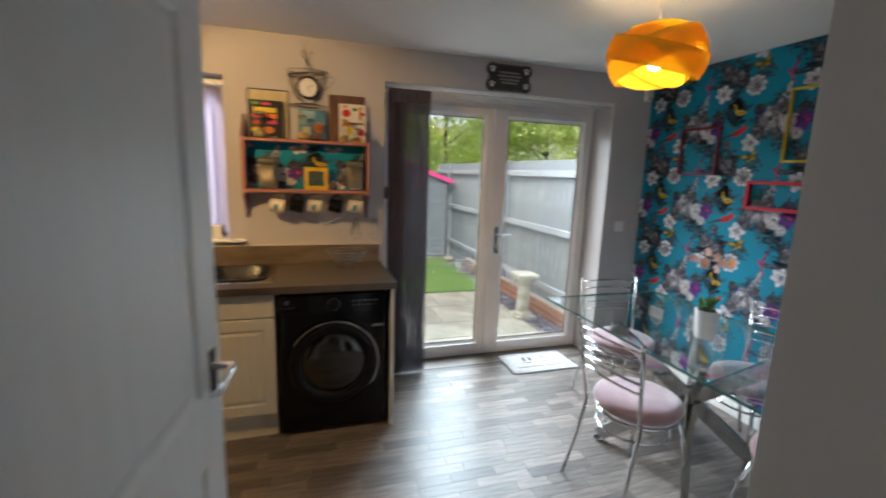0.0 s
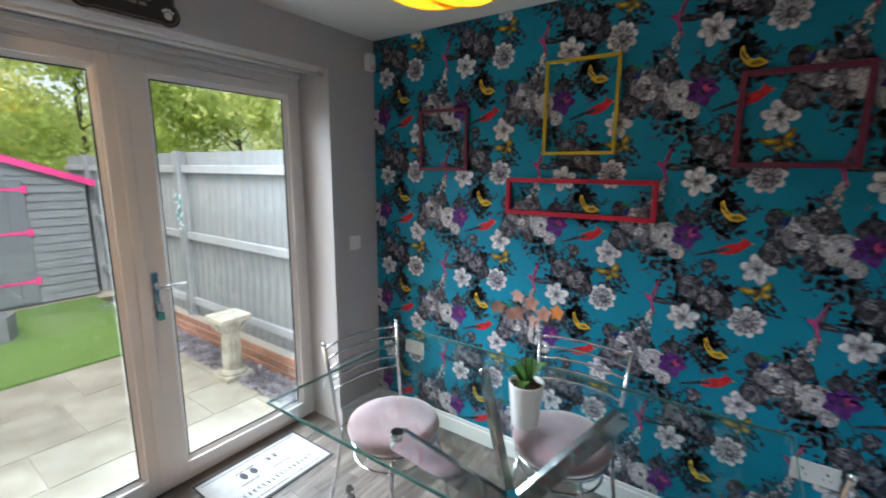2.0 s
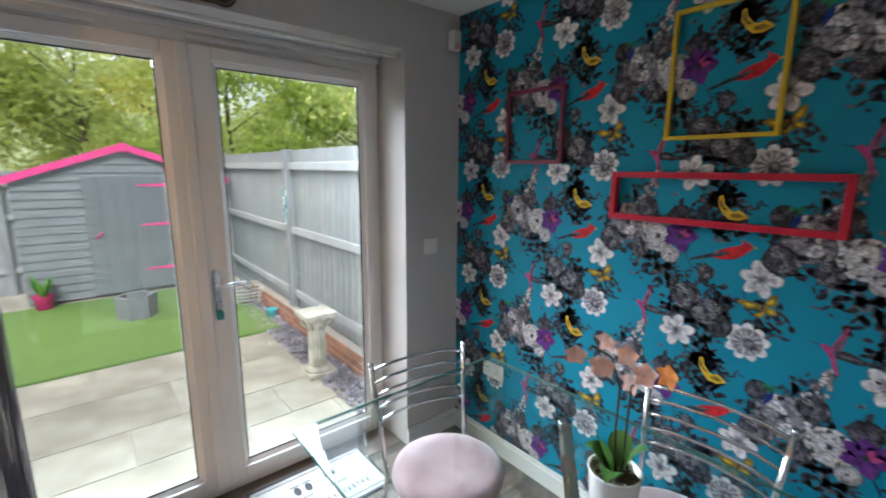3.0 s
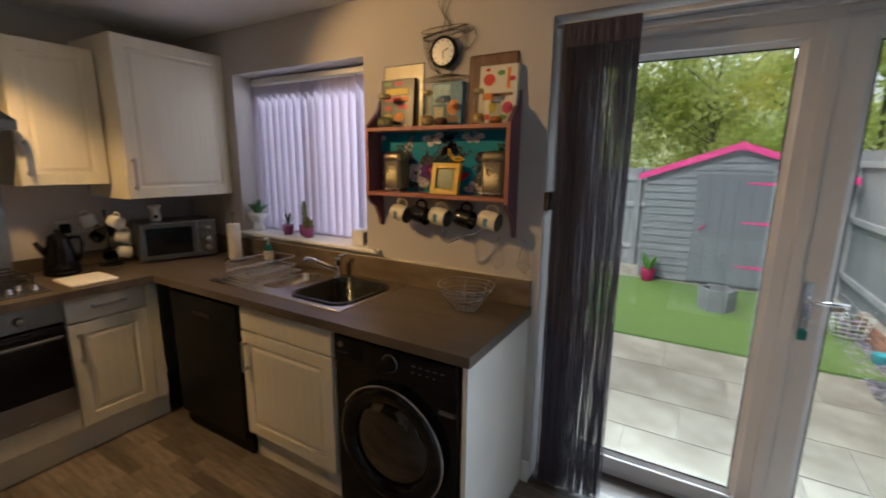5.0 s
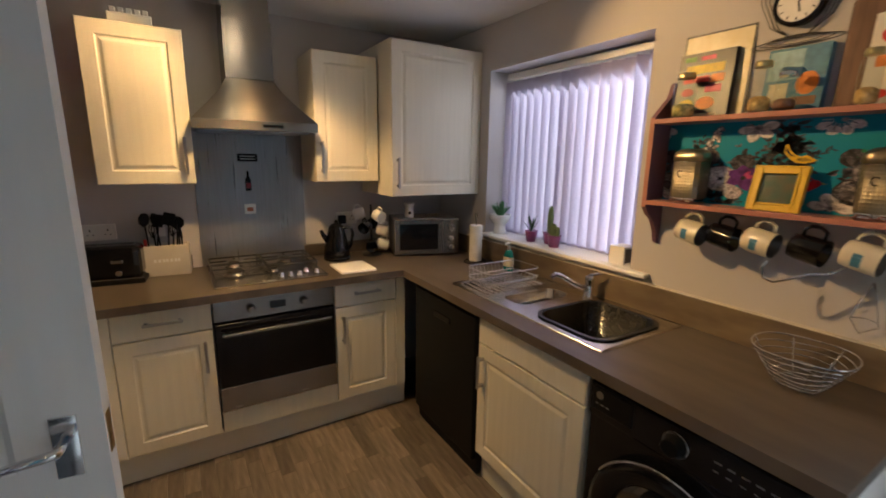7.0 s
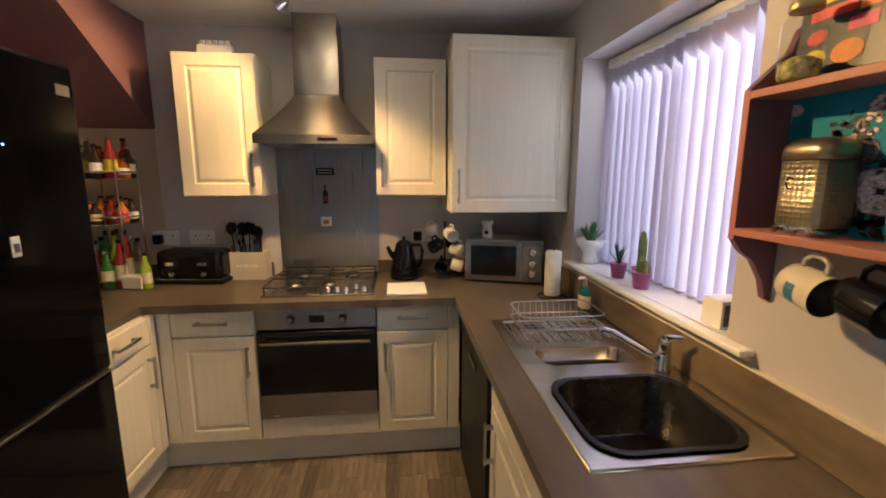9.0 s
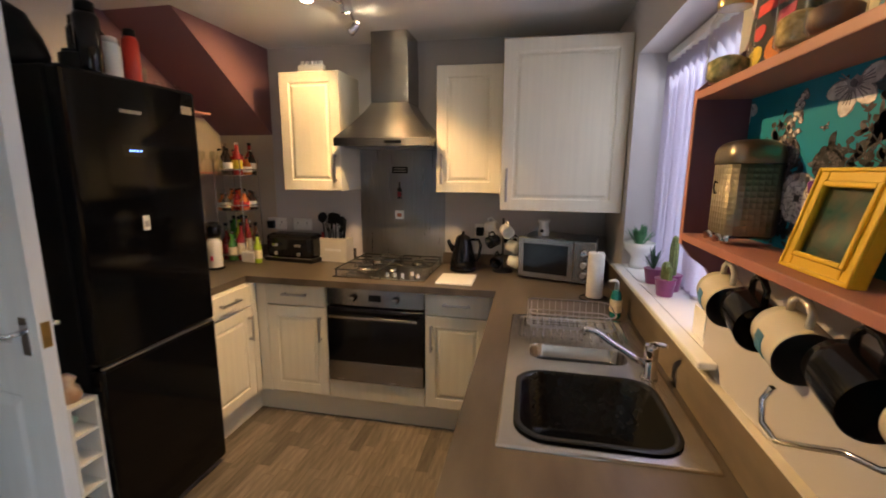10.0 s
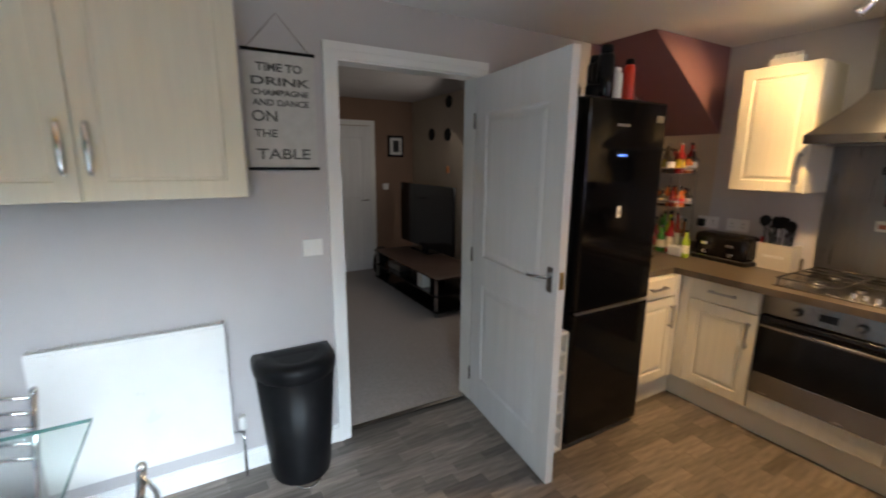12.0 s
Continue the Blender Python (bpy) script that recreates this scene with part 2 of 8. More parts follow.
def setting(name, bm, material, label, category="", parent=None):
    ob = obj(name, bm, material, parent)
    return tagged(ob, label, category or name.split("_")[0], kind="structure")


B = bmesh.new


def bx(*a):
    bm = B()
    box(bm, *a)
    return bm


def sl(*a, r=0.003):
    bm = B()
    slab(bm, *a, r=r)
    return bm


def tb(pts, r, n=8, closed=False):
    bm = B()
    tube(bm, pts, r, n, closed)
    return bm


def lt(prof, n=24, c=(0, 0), **k):
    bm = B()
    lathe(bm, prof, n, c, **k)
    return bm


# ---- rooms: floor, walls, ceiling ----
setting("floor", bx(XO - 0.1, YD - 0.06, -0.12, XW + 0.1, YP + 0.06, -0.004), M_FLOORB, "grey-brown vinyl strip floor of the kitchen", "floor")
setting("carpet_floor", bx(-1.57, -3.15, -0.12, 3.2, YD - 0.06, 0.004), M_CARPET, "taupe fitted carpet in the living room", "floor")
setting("ceiling", bx(XO - 0.1, YD - 0.12, H, XW + 0.1, YP + 0.36, H + 0.15), M_CEIL, "plain white painted kitchen ceiling", "ceiling")


def wall_with_hole(bm, a0, a1, b0, b1, z1, holes):
    """A wall along x from a0 to a1, between y b0 and b1, with holes (x0, x1, z0, z1)."""
    xs = sorted({a0, a1, *[h[0] for h in holes], *[h[1] for h in holes]})
    for x0, x1 in zip(xs, xs[1:]):
        hs = [h for h in holes if h[0] <= x0 + 1e-6 and h[1] >= x1 - 1e-6]
        z = 0.0
        for h in sorted(hs, key=lambda h: h[2]):
            if h[2] > z:
                box(bm, x0, b0, z, x1, b1, h[2])
            z = h[3]
        if z < z1:
            box(bm, x0, b0, z, x1, b1, z1)


bm = B()
wall_with_hole(bm, XO - 0.1, XW + 0.1, YP, YP + 0.345, H, [(PX0, PX1, 0, PTOP), (WX0, WX1, WZ0, WZ1)])
setting("wall_north", bm, M_WALL, "grey painted wall with garden doors and a window", "wall")
bm = B()
wall_with_hole(bm, XO - 0.1, XW + 0.1, YD - 0.12, YD, H, [(DX0 - 0.03, DX1 + 0.03, 0, DTOP + 0.03)])
setting("wall_south", bm, M_WALL, "pale grey painted wall with the living room doorway", "wall")
setting("wall_west", bx(XO - 0.1, YD, 0, XO, YP, H), M_WALL, "grey painted wall behind the hob", "wall")
M_TEAL = mat("teal_wallpaper", (0.002, 0.235, 0.36), 0.55, spec=0.25, vary=0.05, scale=3, bump=0.05, bscale=200)
wall_east = setting("wall_east", bx(XW, YD, 0, XW + 0.1, YP, H), M_TEAL, "teal wallpaper with grey flowers, red birds and yellow butterflies", "wall")
BXX, BXY = 2.695, 0.748     # boxed-in corner
corner_box = setting("wall_boxing", bx(BXX, YD, 0, XW, BXY, H), M_TEAL, "boxed-in corner covered in teal floral wallpaper", "wall")
# sloping underside of the stairs over the fridge corner
bm = B()
prism(bm, [(-1.17, H), (XO, H), (XO, 1.78)], "y", YD, 0.985)
setting("stair_bulkhead", bm, M_MAUVE, "mauve sloping stair soffit in the kitchen corner", "wall")

# the alcove under the stairs is painted beige
bm = B()
box(bm, XO, YD + 0.003, 0.906, XO + 0.003, 0.985, 1.779)
prism(bm, [(XO, 0.906), (-0.95, 0.906), (-0.95, 1.88), (-1.85, 1.88), (XO, 1.779)], "y", YD, YD + 0.003)
setting("wall_alcove", bm, M_BEIGE, "beige painted alcove under the stair soffit", "wall")

bm = B()
prism(bm, [(-1.85, 1.881), (-1.10, 1.881), (-1.10, H - 0.001), (-1.17, H - 0.001)], "y", YD, YD + 0.003)
setting("wall_under_stairs", bm, M_MAUVE, "mauve painted wall beside the stair soffit", "wall")

# skirting boards
bm = B()


def skirt(bm, x0, y0, x1, y1):
    for z0, z1, t in ((0, 0.085, 0.016), (0.085, 0.105, 0.010)):
        if x0 == x1:
            box(bm, min(x0, x0 + math.copysign(t, y1)), y0, z0, max(x0, x0 + math.copysign(t, y1)), abs(y1), z1)
        else:
            box(bm, x0, min(y0, y0 + math.copysign(t, y1)), z0, x1, max(y0, y0 + math.copysign(t, y1)), z1)


def skirt_x(bm, x0, x1, y, s):
    for z0, z1, t in ((0, 0.085, 0.016), (0.085, 0.105, 0.010)):
        box(bm, x0, min(y, y + s * t), z0, x1, max(y, y + s * t), z1)


def skirt_y(bm, y0, y1, x, s):
    for z0, z1, t in ((0, 0.085, 0.016), (0.085, 0.105, 0.010)):
        box(bm, min(x, x + s * t), y0, z0, max(x, x + s * t), y1, z1)


skirt_y(bm, BXY, YP - 0.017, XW, -1)
skirt_x(bm, PX1, XW, YP, -1)
skirt_x(bm, DX1 + 0.075, BXX, YD, 1)
skirt_x(bm, 0.636, PX0, YP, -1)
setting("baseboard", bm, M_TRIM, "white glossy skirting boards", "skirting board")

# living room shell
bm = B()
box(bm, -1.67, -3.15, 0, -1.57, YD - 0.12, 2.4)
box(bm, 3.2, -3.15, 0, 3.3, YD - 0.12, 2.4)
box(bm, XW + 0.1, YD - 0.16, 0, 3.2, YD - 0.12, 2.4)
setting("wall_living_room", bm, M_BEIGE, "beige painted living room walls", "wall")
setting("wall_living_feature", bx(-1.67, -3.25, 0, 3.3, -3.15, 2.4), M_BROWN, "brown painted living room wall", "wall")
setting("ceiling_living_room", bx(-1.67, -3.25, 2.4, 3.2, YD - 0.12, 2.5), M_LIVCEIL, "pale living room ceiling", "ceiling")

# door lining and architrave
bm = B()
for x0, x1, z0, z1 in ((DX0 - 0.03, DX0, 0, DTOP), (DX1, DX1 + 0.03, 0, DTOP), (DX0 - 0.03, DX1 + 0.03, DTOP, DTOP + 0.03)):
    box(bm, x0, YD - 0.122, z0, x1, YD + 0.002, z1)
for y0, y1, t in ((YD, YD + 0.016, 0), (YD - 0.136, YD - 0.12, 0)):
    box(bm, DX0 - 0.075, y0, 0, DX0 - 0.008, y1, DTOP + 0.075)
    box(bm, DX1 + 0.008, y0, 0, DX1 + 0.075, y1, DTOP + 0.075)
    box(bm, DX0 - 0.008, y0, DTOP + 0.008, DX1 + 0.008, y1, DTOP + 0.075)
box(bm, DX1 + 0.045, YD + 0.016, 0, DX1 + 0.075, YD + 0.022, DTOP + 0.081)
box(bm, DX0 - 0.075, YD + 0.016, DTOP + 0.045, DX1 + 0.045, YD + 0.022, DTOP + 0.081)
setting("door_frame", bm, M_TRIM, "white glossy door lining and architrave", "door frame")
setting("threshold", sl(DX0, YD - 0.075, 0.003, DX1, YD - 0.04, 0.010, r=0.002), M_STEEL, "metal threshold strip between carpet and vinyl", "threshold")


# ---- kitchen units ----
def west(y0, x=-1.41, z=0.0):
    return pose(x, y0, z, 0, 0, 90)


def north(x0, y=2.685, z=0.0):
    return pose(x0, y, z)


def south(x0, y=1.185, z=0.0):
    return pose(x0, y, z, 0, 0, 180)


DOOR_STEPS = [(0.0, 0.003), (0.003, 0.0), (0.062, 0.0), (0.068, 0.006), (0.076, 0.006), (0.088, 0.001), (0.094, 0.0005)]
BIG_STEPS = DOOR_STEPS
FLAT_STEPS = [(0.0, 0.004), (0.004, 0.0), (0.012, 0.0)]


def front(parent, name, x0, z0, x1, z1, steps, handle=None, material=None):
    """A cabinet front with a bar handle: handle is (x, z, length, upright?)."""
    bm = B()
    rings(bm, x0 + 0.0015, z0 + 0.0015, x1 - 0.0015, z1 - 0.0015, steps, 0.0, 0.019)
    f = part(name, bm, material or M_CREAM, parent)
    if handle:
        hx, hz, hl, up = handle
        bm = B()
        if up:
            slab(bm, hx - 0.007, -0.034, hz, hx + 0.007, -0.024, hz + hl, r=0.003)
            for q in (hz + 0.008, hz + hl - 0.022):
                box(bm, hx - 0.006, -0.026, q, hx + 0.006, 0.001, q + 0.014)
        else:
            slab(bm, hx, -0.034, hz - 0.007, hx + hl, -0.024, hz + 0.007, r=0.003)
            for q in (hx + 0.008, hx + hl - 0.022):
                box(bm, q, -0.026, hz - 0.006, q + 0.014, 0.001, hz + 0.006)
        part("handle", bm, M_NICKEL, f, "satin nickel bar handle")
    return f


def base_unit(m, w, side, label, drawer=True, drawer_handle=True, dz=0.725, depth=0.56, top=0.862):
    u = thing("base_cabinet", m, label, "kitchen cabinet", "kitchen base cabinets")
    part("body", bx(0.001, 0.020, 0.152, w - 0.001, depth, top), M_CREAMB, u)
    hx = w - 0.04 if side == "r" else 0.04
    front(u, "door", 0, 0.155, w, dz - 0.002, DOOR_STEPS, (hx, dz - 0.21, 0.16, True))
    if drawer:
        front(u, "drawer_front", 0, dz + 0.002, w, 0.858, FLAT_STEPS, ((w - 0.16) / 2, 0.80, 0.16, False) if drawer_handle else None)
    return u


def wall_unit(name, m, w, z0, z1, depth, side, label, hz=None):
    u = thing(name, m, label, "wall cabinet", "kitchen wall cabinets")
    part("body", bx(0.001, 0.020, z0, w - 0.001, depth, z1), M_CREAMB, u)
    hx = w - 0.035 if side == "r" else 0.035
    front(u, "door", 0, z0, w, z1, DOOR_STEPS, (hx, (z0 + 0.05) if hz is None else hz, 0.18, True))
    return u


base_unit(west(1.25), 0.397, "r", "cream panelled base cabinet with drawer beside the oven")
base_unit(west(2.252), 0.37, "l", "narrow cream base cabinet with drawer beside the oven")
base_unit(south(-0.955, 1.185), 0.40, "r", "cream base cabinet with drawer next to the black fridge")
base_unit(north(-0.649), 0.62, "l", "cream sink cabinet with a blank drawer front", drawer_handle=False, top=0.70)
# corner posts, end panel and plinths
for name, m, w, lab in (("corner_post", west(1.187), 0.062, "cream corner post between base cabinets"), ("corner_post", west(2.624), 0.06, "cream corner post by the dishwasher")):
    u = thing(name, m, lab, "kitchen cabinet")
    part("panel", sl(0, 0.0, 0.155, w, 0.02, 0.86, r=0.002), M_CREAMB, u)
u = thing("corner_post", south(-1.357, 1.185), "cream corner post at the inner worktop corner", "kitchen cabinet")
part("panel", sl(0, 0.0, 0.155, 0.05, 0.02, 0.86, r=0.002), M_CREAMB, u)
tagged(obj("end_panel", sl(0.612, 2.665, 0.0, 0.632, 3.28, 0.864, r=0.002), M_WHITEP), "white end panel beside the washing machine", "panel")
u = thing("plinth", pose(0, 0, 0), "cream plinth boards along the base cabinets", "plinth")
part("board", bx(-1.475, 1.14, 0.0, -1.457, 2.70, 0.15), M_CREAMB, u)
part("board", bx(-1.457, 1.122, 0.0, -0.955, 1.14, 0.15), M_CREAMB, u)
part("board", bx(-0.649, 2.73, 0.0, -0.03, 2.748, 0.15), M_CREAMB, u)
# inner carcass behind the oven and corners
tagged(obj("corner_cabinet_body", bx(XO + 0.005, YD + 0.005, 0.0, -1.48, 1.18, 0.86), M_CREAMB), "cream corner cabinet carcass under the worktop", "kitchen cabinet")

# oven
OY = 1.652
u = thing("oven", west(OY, -1.41), "built-in stainless steel electric oven with dark glass door", "oven")
part("body", bx(0.0, 0.022, 0.155, 0.598, 0.56, 0.862), M_BLACKM, u)
part("control_panel", sl(0.0, 0.0, 0.752, 0.596, 0.02, 0.860, r=0.002), M_STEEL, u, "brushed steel control panel")
bm = B()
rings(bm, 0.002, 0.305, 0.594, 0.742, [(0, 0.003), (0.003, 0.0), (0.02, 0.0)], -0.012, 0.02)
dr = part("door", bm, M_BLACKG, u, "dark glass oven door")
part("lower_trim", sl(0.002, -0.014, 0.275, 0.594, 0.01, 0.405, r=0.002), M_STEEL, dr, "brushed steel lower strip")
bm = B()
slab(bm, 0.03, -0.062, 0.688, 0.566, -0.044, 0.706, r=0.006)
for q in (0.045, 0.535):
    box(bm, q, -0.046, 0.691, q + 0.016, -0.011, 0.703)
part("door_handle", bm, M_STEEL, dr, "brushed steel bar handle")
for q in (0.17, 0.43):
    part("knob", lt([(0.021, 0), (0.021, 0.012), (0.017, 0.016), (0.015, 0.03), (0.012, 0.032)], 20, m=pose(q, 0, 0.803, 90, 0, 0)), M_STEEL, u, "steel control knob")
part("display", bx(0.262, -0.002, 0.785, 0.338, 0.001, 0.823), M_BLACKG, u, "black clock display")
u = thing("filler_panel", west(OY, -1.41), "cream filler panel under the oven", "panel")
part("panel", sl(0.0, 0.0, 0.156, 0.597, 0.02, 0.272, r=0.002), M_CREAM, u)

# dishwasher, black, flat front
u = thing("dishwasher", north(-1.25, 2.672), "black freestanding dishwasher under the worktop", "dishwasher")
part("body", bx(0.0, 0.03, 0.02, 0.595, 0.58, 0.862), M_BLACKM, u)
part("door", sl(0.002, 0.0, 0.10, 0.593, 0.03, 0.845, r=0.006), M_BLACKM, u, "matt black door")
part("handle_recess", sl(0.22, -0.006, 0.735, 0.375, 0.004, 0.765, r=0.003), M_BLACKG, u, "black recessed handle")
part("kick_plate", bx(0.01, 0.04, 0.0, 0.585, 0.06, 0.1), M_BLACKM, u)

# washing machine
u = thing("washing_machine", north(-0.012, 2.69), "black front-loading washing machine under the worktop", "washing machine")
part("body", sl(0.0, 0.0, 0.02, 0.597, 0.58, 0.848, r=0.008), M_BLACKG, u)
part("control_panel", sl(0.004, -0.012, 0.725, 0.593, 0.004, 0.846, r=0.006), M_BLACKG, u)
DC = (0.298, 0.435)
RY = lambda q: pose(DC[0], q, DC[1], 90, 0, 0)
bm = B()
lathe(bm, [(0.245, 0.0), (0.255, 0.012), (0.25, 0.03), (0.225, 0.04), (0.19, 0.034), (0.178, 0.02)], 56, cap=False, m=RY(0.0))
dr = part("door", bm, M_BLACKG, u, "round black door ring")
part("door_glass", lt([(0.0005, 0.036), (0.08, 0.034), (0.14, 0.026), (0.178, 0.018), (0.19, 0.006)], 48, cap=False, m=RY(0.0)), mat("dark_porthole_glass", (0.018, 0.016, 0.015), 0.06, vary=0.2, coat=1.0), dr, "dark domed porthole glass")
bm = B()
tube(bm, [(DC[0] + 0.252 * math.cos(a), -0.030, DC[1] + 0.252 * math.sin(a)) for a in np.linspace(radians(-35), radians(150), 40)], 0.0045, 8)
part("door_trim", bm, M_CHROME, dr, "chrome arc round the door")
bm = B()
lathe(bm, [(0.034, 0), (0.034, 0.010), (0.028, 0.016), (0.026, 0.03), (0.023, 0.033)], 28, m=pose(0.298, -0.012, 0.785, 90, 0, 0))
part("programme_dial", bm, M_BLACKM, u, "black programme dial")
bm = B()
tube(bm, [(0.298 + 0.036 * math.cos(a), -0.0135, 0.785 + 0.036 * math.sin(a)) for a in np.linspace(0, 2 * math.pi, 33)[:-1]], 0.002, 6, closed=True)
part("dial_ring", bm, M_CHROME, u, "chrome ring round the dial")
part("detergent_drawer", sl(0.015, -0.015, 0.752, 0.165, -0.008, 0.835, r=0.004), M_BLACKM, u)
bm = B()
lathe(bm, [(0.013, 0), (0.013, 0.003)], 20, m=pose(0.045, -0.0145, 0.808, 90, 0, 0))
for q in (0.03, 0.05, 0.07):
    box(bm, q, -0.0165, 0.775, q + 0.012, -0.0145, 0.779)
part("badge", bm, M_NICKEL, u, "grey badge marks")
bm = B()
for i in range(5):
    box(bm, 0.40 + i * 0.032, -0.0135, 0.80, 0.418 + i * 0.032, -0.0115, 0.804)
    box(bm, 0.40 + i * 0.032, -0.0135, 0.775, 0.412 + i * 0.032, -0.0115, 0.778)
tagged(part("control_marks", bm, M_NICKEL, u), kind="stuff")
bm = B()
slab(bm, 0.52, -0.0115, 0.640, 0.585, 0.001, 0.652, r=0.002)
part("energy_badge", bm, M_NICKEL, u)

# worktop, one L-shaped run with the side run to the fridge; sink and hob cut in
SK = (-1.0, 2.757, -0.04, 3.247)     # sink tray x0 y0 x1 y1
bm = B()
TX = -1.372
ZB = 0.865


wk = thing("worktop", pose(0, 0, 0), "dark grey-brown laminate worktop round the kitchen", "worktop")


def top_slab(x0, y0, x1, y1):
    part("section", bx(x0, y0, ZB, x1, y1, WT), M_TOP, wk)


top_slab(XO, YD, TX, 2.655)
top_slab(TX, YD, -0.955, 1.147)
top_slab(XO, 2.655, SK[0] + 0.02, YP - 0.001)
top_slab(SK[0] + 0.02, 2.655, SK[2] - 0.02, SK[1] + 0.02)
top_slab(SK[0] + 0.02, SK[3] - 0.02, SK[2] - 0.02, YP - 0.001)
top_slab(SK[2] - 0.02, 2.655, 0.642, YP - 0.001)
bm = B()
slab(bm, XO + 0.0, YP - 0.02, WT, 0.636, YP, 1.03, r=0.003)
part("upstand", bm, mat("brown_laminate_upstand", (0.11, 0.08, 0.055), 0.38, colour2=(0.17, 0.13, 0.09), vary=0.1, scale=4, stretch=(1, 1, 3), detail=8), wk, "dark brown laminate upstand")
part("upstand", sl(XO, YD + 0.02, WT, XO + 0.018, 1.60, 0.985), M_TOP, wk)
part("upstand", sl(XO, 2.24, WT, XO + 0.018, YP - 0.021, 0.985), M_TOP, wk)
part("upstand_edge", bx(XO, YP - 0.022, 1.0305, 0.636, YP - 0.0005, 1.034), mat("pale_sealant", (0.6, 0.55, 0.48), 0.5), wk, "pale top edge")

# hob
u = thing("gas_hob", pose(-1.735, 1.952, WT), "stainless steel gas hob with cast iron pan supports", "hob")
part("plate", sl(-0.255, -0.285, 0.0, 0.275, 0.285, 0.009, r=0.004), M_STEEL, u)


def burner(x, y, r):
    bm = B()
    lathe(bm, [(r * 1.25, 0.009), (r * 1.2, 0.014), (r, 0.016), (r, 0.024), (r * 0.9, 0.026)], 24, (x, y))
    b = part("burner", bm, M_STEEL, u)
    part("burner_cap", lt([(r * 0.86, 0.026), (r * 0.88, 0.032), (r * 0.7, 0.035)], 24, (x, y)), M_CHAR, b, "black burner cap")


for x, y, r in ((0.06, -0.16, 0.052), (-0.15, -0.15, 0.035), (0.07, 0.03, 0.028), (-0.15, 0.14, 0.038)):
    burner(x, y, r)
for y0, y1 in ((-0.275, -0.005), (0.005, 0.275)):
    bm = B()
    z = 0.046
    xf = 0.255 if y0 < 0 else 0.09
    for (xa, ya), (xb, yb) in (((-0.24, y0), (-0.24, y1)), ((-0.24, y1), (xf, y1)), ((xf, y1), (xf, y0)), ((xf, y0), (-0.24, y0)),
                               (((-0.24, (y0 + y1) / 2)), (-0.18, (y0 + y1) / 2)), ((xf, (y0 + y1) / 2), (xf - 0.07, (y0 + y1) / 2)),
                               ((-0.14, y0), (-0.14, y0 + 0.09)), ((-0.14, y1), (-0.14, y1 - 0.09)), ((0.06, y0), (0.06, y0 + 0.09)), ((0.06, y1), (0.06, y1 - 0.09)),
                               ((-0.05, y0), (-0.05, y1))):
        tube(bm, [(xa, ya, z), (xb, yb, z)], 0.0045, 6)
    for x, y in ((-0.235, y0 + 0.005), (-0.235, y1 - 0.005), (xf - 0.005, y0 + 0.005), (xf - 0.005, y1 - 0.005)):
        tube(bm, [(x, y, 0.008), (x, y, z)], 0.0045, 6)
    part("pan_support", bm, M_CHAR, u, "black cast iron grid")
for i in range(5):
    x, y = 0.225 - (0.05 if i % 2 and i > 2 else 0.0), 0.045 + i * 0.047
    part("knob", lt([(0.017, 0.009), (0.017, 0.014), (0.014, 0.016), (0.0125, 0.034), (0.010, 0.036)], 18, (x, y)), M_CHROME, u, "chrome control knob")

# splashback
u = thing("splashback", pose(XO, 1.95, WT), "brushed steel splashback behind the hob", "splashback")
part("sheet", bx(0.0, -0.302, 0.001, 0.006, 0.302, 0.80), M_SPLASH, u)
u = thing("wall_plaque", pose(XO + 0.006, 1.935, 1.54), "small black magnetic plaque on the splashback", "magnet", "magnets on the splashback")
part("plate", sl(0, -0.055, -0.022, 0.006, 0.055, 0.022, r=0.004), M_BLACKM, u)
bm = B()
for dz in (-0.008, 0.008):
    box(bm, 0.006, -0.042, dz - 0.003, 0.0066, 0.042, dz + 0.003)
part("lettering", bm, M_NICKEL, u)
u = thing("bottle_magnet", pose(XO + 0.006, 1.93, 1.40), "small dark bottle-shaped magnet on the splashback", "magnet", "magnets on the splashback")
part("bottle", lt([(0.015, -0.055), (0.016, -0.05), (0.016, 0.01), (0.006, 0.03), (0.006, 0.06)], 12, (0.0, 0), sx=0.4), M_BLACKG, u)
part("label", bx(0.0055, -0.012, -0.04, 0.0075, 0.012, -0.008), mat("dark_red_print", (0.25, 0.03, 0.05), 0.5), u)
u = thing("square_magnet", pose(XO + 0.006, 1.93, 1.235), "small white square magnet with a red mark", "magnet", "magnets on the splashback")
part("tile", sl(0, -0.032, -0.03, 0.006, 0.032, 0.03, r=0.003), M_WHITE, u)
part("mark", bx(0.006, -0.018, -0.014, 0.0068, 0.016, 0.010), mat("red_brown_print", (0.4, 0.12, 0.06), 0.5), u)

# cooker hood
u = thing("cooker_hood", pose(-1.8, 1.948, 1.68), "stainless steel chimney cooker hood", "cooker hood")
bm = B()
x0, x1, y0, y1 = -0.2, 0.215, -0.30, 0.30
box(bm, x0, y0, 0.0, x1, y1, 0.045)
part("rim", bm, M_STEEL, u)
bm = B()
lo = [(x0, y0, 0.046), (x1, y0, 0.046), (x1, y1, 0.046), (x0, y1, 0.046)]
secs = [lo]
for k in range(1, 9):
    f = k / 8
    g = 1 - (1 - f) ** 1.22
    secs.append([(x0, y0 + (-0.118 - y0) * g, 0.046 + 0.22 * f), (x1 + (0.05 - x1) * g, y0 + (-0.118 - y0) * g, 0.046 + 0.22 * f),
                 (x1 + (0.05 - x1) * g, y1 + (0.118 - y1) * g, 0.046 + 0.22 * f), (x0, y1 + (0.118 - y1) * g, 0.046 + 0.22 * f)])
vr = [[bm.verts.new(p) for p in s] for s in secs]
